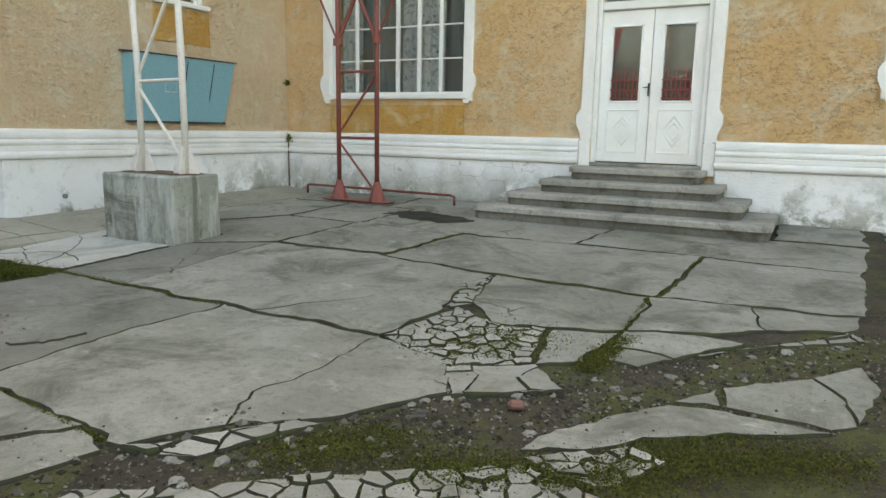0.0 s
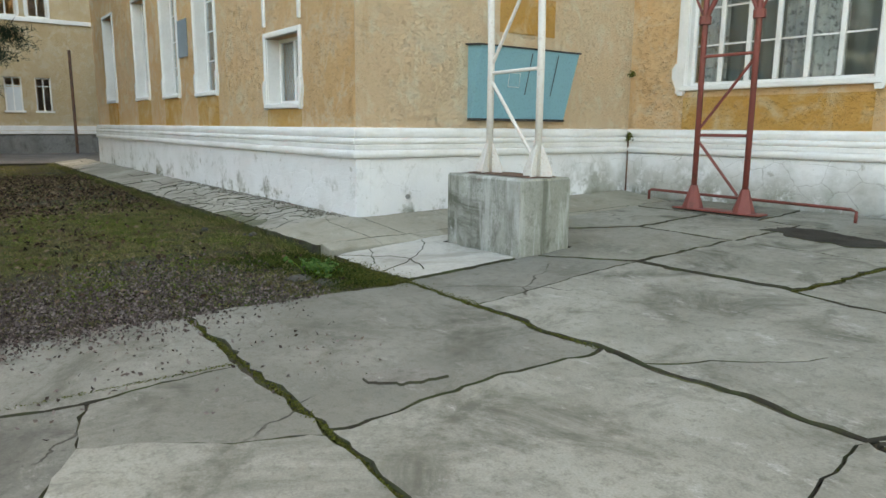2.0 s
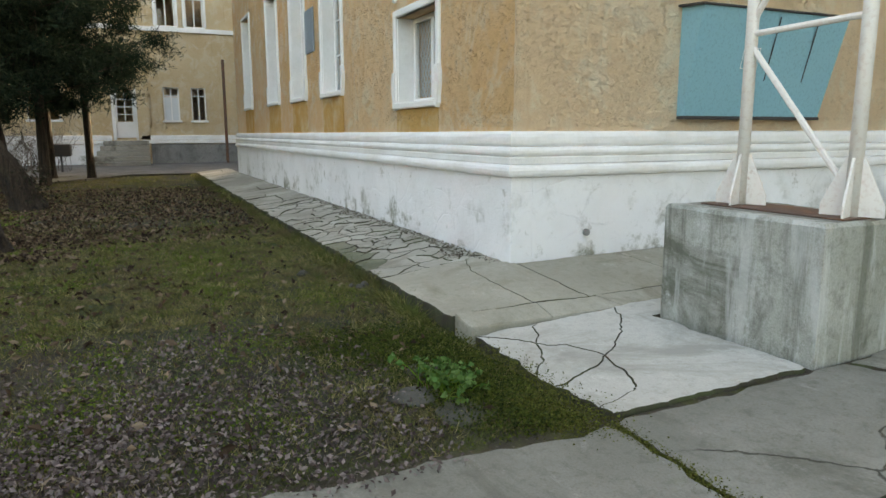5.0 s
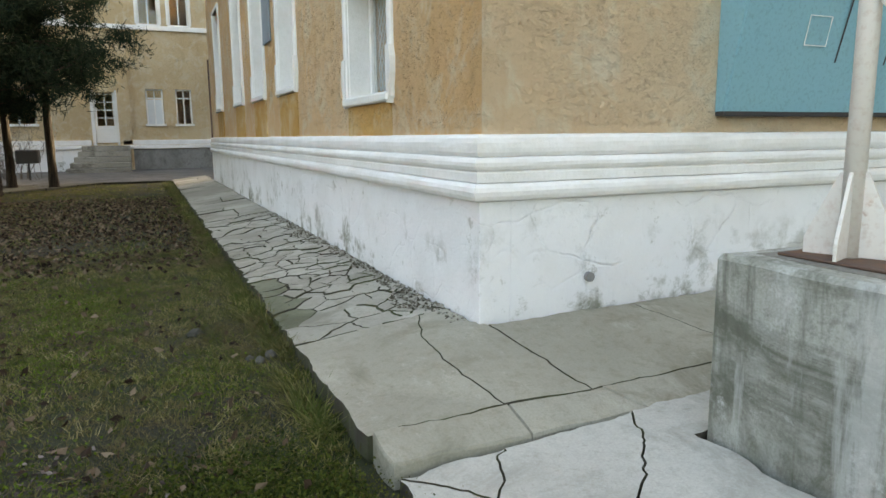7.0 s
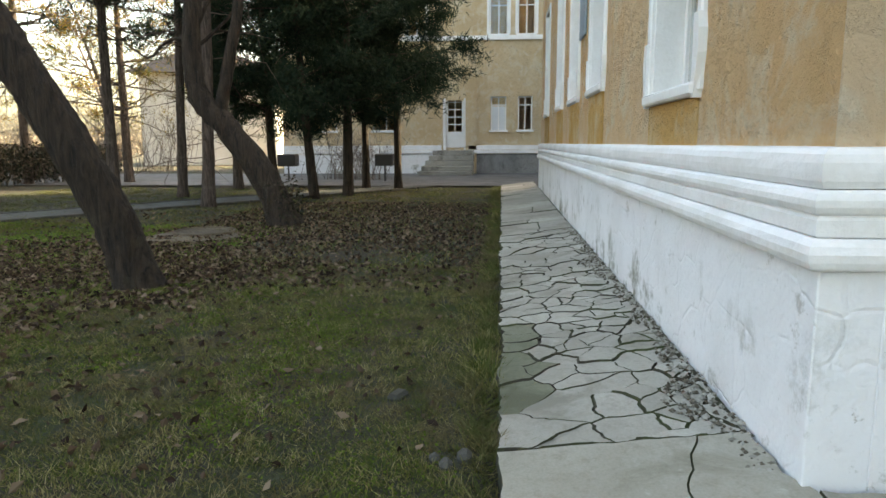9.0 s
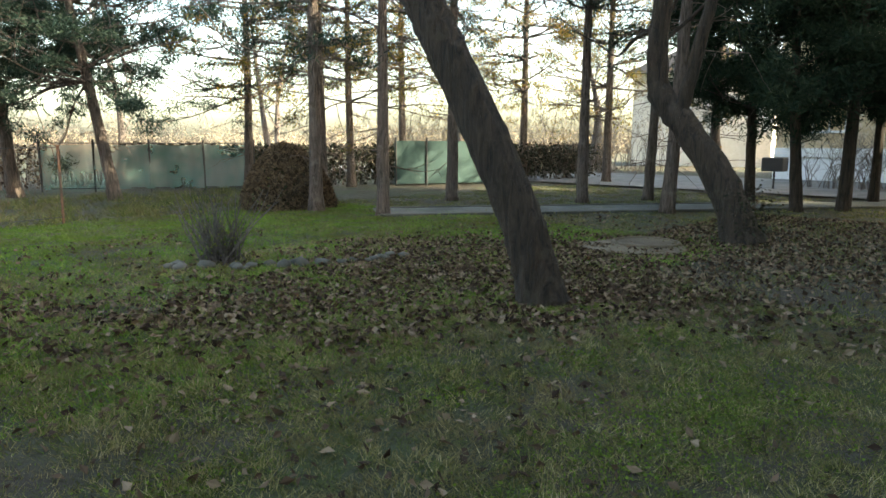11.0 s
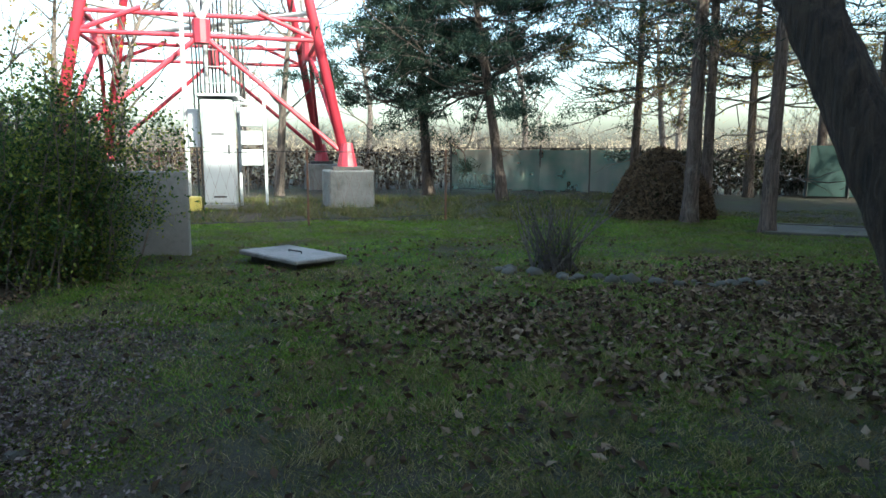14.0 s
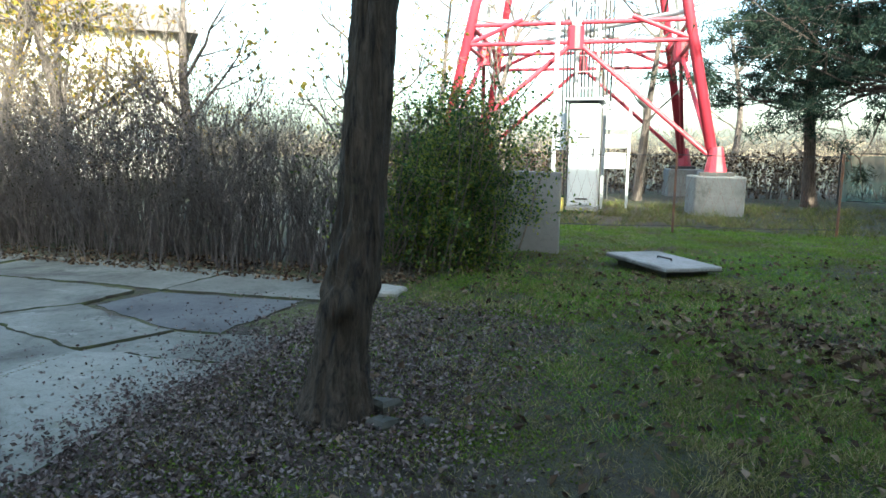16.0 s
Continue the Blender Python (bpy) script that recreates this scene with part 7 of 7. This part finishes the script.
def moss_on(polys, n, seed, label, h=0.012):
    rng = np.random.default_rng(seed)
    cs = []
    for (x0, y0, x1, y1, w) in polys:
        t = rng.random(n)
        cs.append(np.column_stack([x0 + (x1 - x0) * t + rng.normal(0, w, n), y0 + (y1 - y0) * t + rng.normal(0, w, n)]))
    c = np.concatenate(cs)
    z = np.array([yard_z(b) - 0.012 for a, b in c]) + rng.uniform(0, h, len(c))
    return solo("moss", cards(np.column_stack([c, z]), 0.011, rng, 0.3, 0.8), MOSS, label, "moss", "stuff")


moss_on([(-5.98, 1.85, -3.85, 1.83, 0.014), (-3.85, 1.83, -2.6, 1.72, 0.008), (-5.95, 3.68, -3.9, 3.62, 0.014), (-5.95, 3.68, -5.0, 3.66, 0.03), (-4.88, 1.8, -4.9, 0.2, 0.010), (-3.72, 5.6, -3.57, 7.0, 0.012), (-1.0, 5.3, -0.9, 7.0, 0.012), (-1.02, 4.4, -1.02, 5.3, 0.014), (-2.4, 5.4, -0.9, 5.32, 0.010)], 2400, 221, "green moss in the slab joints")
moss_on([(-2.0, 3.7, -1.5, 4.0, 0.17), (-1.05, 3.7, -0.95, 4.3, 0.04), (-0.5, 2.7, 0.3, 3.2, 0.10), (-1.3, 2.2, -0.4, 2.6, 0.09),  (-6.6, 3.35, -6.0, 3.60, 0.10), (-7.5, 3.45, -6.4, 3.6, 0.10)], 7000, 222, "bright moss patches among broken stones", 0.02)


moss_on([(-1.6, 1.6, -0.9, 2.1, 0.22), (-0.7, 2.9, -0.2, 3.3, 0.12), (-1.9, 2.0, -1.5, 2.4, 0.10)], 5000, 224, "thin moss film on the dirt", 0.006)


def gravel(n, seed, label, inside, r0, r1, mat, span=(-3.2, 1.4, 1.0, 5.2), on=None):
    rng = np.random.default_rng(seed)
    x, y = rng.uniform(span[0], span[1], n), rng.uniform(span[2], span[3], n)
    ok = inside(x, y)
    x, y = x[ok], y[ok]
    m = len(x)
    z = np.array([(on or earth_z)(a, b) for a, b in zip(x, y)]) + 0.004
    r = rng.uniform(r0, r1, m)[:, None, None] * rng.uniform(0.6, 1.3, (m, 6, 1))
    base = np.array(((1, 0, 0), (0, 1, 0), (-1, 0, 0), (0, -1, 0), (0, 0, 0.75), (0, 0, -0.75)))
    a = rng.uniform(0, 6.28, m)
    rot = np.zeros((m, 3, 3))
    rot[:, 0, 0], rot[:, 0, 1], rot[:, 1, 0], rot[:, 1, 1], rot[:, 2, 2] = np.cos(a), -np.sin(a), np.sin(a), np.cos(a), 1
    v = np.einsum("mij,kj->mki", rot, base) * r + np.stack([x, y, z], 1)[:, None, :]
    f0 = np.array(((0, 1, 4), (1, 2, 4), (2, 3, 4), (3, 0, 4), (1, 0, 5), (2, 1, 5), (3, 2, 5), (0, 3, 5)))
    f = (f0[None] + 6 * np.arange(m)[:, None, None]).reshape(-1, 3)
    g = Geo()
    g.v, g.f, g.n = [v.reshape(-1, 3)], [tuple(q) for q in f.tolist()], m * 6
    return solo("gravel", g, mat, label, "gravel", "stuff")


GRIT = leafy("pale_concrete_grit", (0.07, 0.06, 0.045), (0.13, 0.115, 0.09), (0.22, 0.21, 0.18), (0.34, 0.33, 0.29), rough=0.95, trans=0.0)
GRAVEL = leafy("mixed_gravel", (0.035, 0.029, 0.022), (0.065, 0.055, 0.044), (0.11, 0.097, 0.078), (0.21, 0.195, 0.165), rough=0.95, trans=0.0)
gravel(15000, 230, "loose gravel and crumbs in the dirt", lambda x, y: np.abs(y - (1.85 + (x + 2.3) * 0.95)) < 0.75, 0.004, 0.013, GRAVEL)
gravel(3500, 232, "crumbs and grit along the foot of the plinth", lambda x, y: (y > 4.52 - 0.12 * np.maximum(0, np.sin(x * 1.9 + 0.4)) ** 3 + 0.03 * np.sin(x * 9)) & (y < 4.605), 0.005, 0.018, GRIT, (-15.0, -8.6, 4.3, 4.62), lambda x, y: apron_z(x, y) + 0.002)
gravel(1800, 231, "coarse rubble in the dirt", lambda x, y: np.abs(y - (1.9 + (x + 2.3) * 0.95)) < 0.45, 0.010, 0.028, GRAVEL)


def lawn_moss(seed, n, label):
    rng = np.random.default_rng(seed)
    cs = []
    for k in range(n):
        x, y, r = rng.uniform(-12.5, -6.4), rng.uniform(-3, 3.3), rng.uniform(0.12, 0.4)
        m = int(3200 * r)
        cs.append(np.column_stack([x + rng.normal(0, r, m), y + rng.normal(0, r * 0.6, m)]))
    c = np.concatenate(cs)
    c = c[lawn_ok(c[:, 0], c[:, 1])]
    z = np.array([earth_z(a, b) for a, b in c]) + rng.uniform(0, 0.015, len(c))
    return solo("lawn_moss", cards(np.column_stack([c, z]), 0.017, rng, 0.3, 0.7), LAWN_MOSS, label, "moss", "stuff")


lawn_moss(240, 60, "bright green moss cushions in the lawn")


def corner_moss():
    """Dark wet moss where the lawn meets the slab corner."""
    rng = np.random.default_rng(225)
    c = np.concatenate([np.column_stack([rng.normal(cx, sx, m), rng.normal(cy, sy, m)]) for cx, cy, sx, sy, m in ((-7.0, 3.35, 0.40, 0.16, 16000), (-7.5, 3.0, 0.22, 0.2, 5000), (-6.35, 3.4, 0.2, 0.15, 7000))])
    c = c[lawn_ok(c[:, 0], c[:, 1])]
    z = np.array([earth_z(a, b) for a, b in c]) + rng.uniform(0, 0.03, len(c))
    solo("moss", cards(np.column_stack([c, z]), 0.014, rng, 0.2, 0.8), MOSS_DARK, "dark wet moss at the lawn's corner", "moss", "stuff")


MOSS_DARK = leafy("dark_wet_moss", (0.020, 0.032, 0.007), (0.040, 0.058, 0.010), (0.075, 0.092, 0.016), rough=0.95, trans=0.1)
corner_moss()


def weed_mound():
    rng = np.random.default_rng(223)
    w = thing("weed_clump", (-6.62, 3.2, 0), "low leafy green weed clump among mossy stones", "weed")
    g, leaves = Geo(), []
    for k in range(46):
        a, ln = rng.uniform(0, 2 * np.pi), rng.uniform(0.06, 0.20)
        p = np.array((-6.62 + rng.normal(0, 0.07), 3.2 + rng.normal(0, 0.06), 0.0))
        e = p + np.array((math.cos(a) * ln * 0.8, math.sin(a) * ln * 0.8, ln * rng.uniform(0.45, 0.9)))
        mid = (p + e) / 2 + np.array((0, 0, 0.02))
        g.tube([p, mid, e], (0.003, 0.0025, 0.0015), 4, False)
        leaves += [mid + (e - mid) * t + rng.normal(0, 0.012, 3) for t in (0.2, 0.5, 0.75, 1.0, 1.0, 1.0)]
    part("stem_tangle", g, LUSH, w)
    part("foliage", cards(np.array(leaves), 0.042, rng, 0.3, 0.75), WEED_LEAF, w, "small round green leaves")
    for x, y, r in ((-6.92, 3.25, 0.17), (-6.38, 3.16, 0.16), (-6.66, 3.02, 0.13)):
        solo("mossy_stone", pebble((x, y, -0.012), r, rr, 0.17), DARKSTONE, "flat grey stone half sunk in moss", "stone", "", "stones round the weed clump", True)


WEED_LEAF = leafy("weed_leaves", (0.040, 0.105, 0.022), (0.070, 0.16, 0.040), (0.12, 0.21, 0.065), rough=0.5, trans=0.25)
weed_mound()
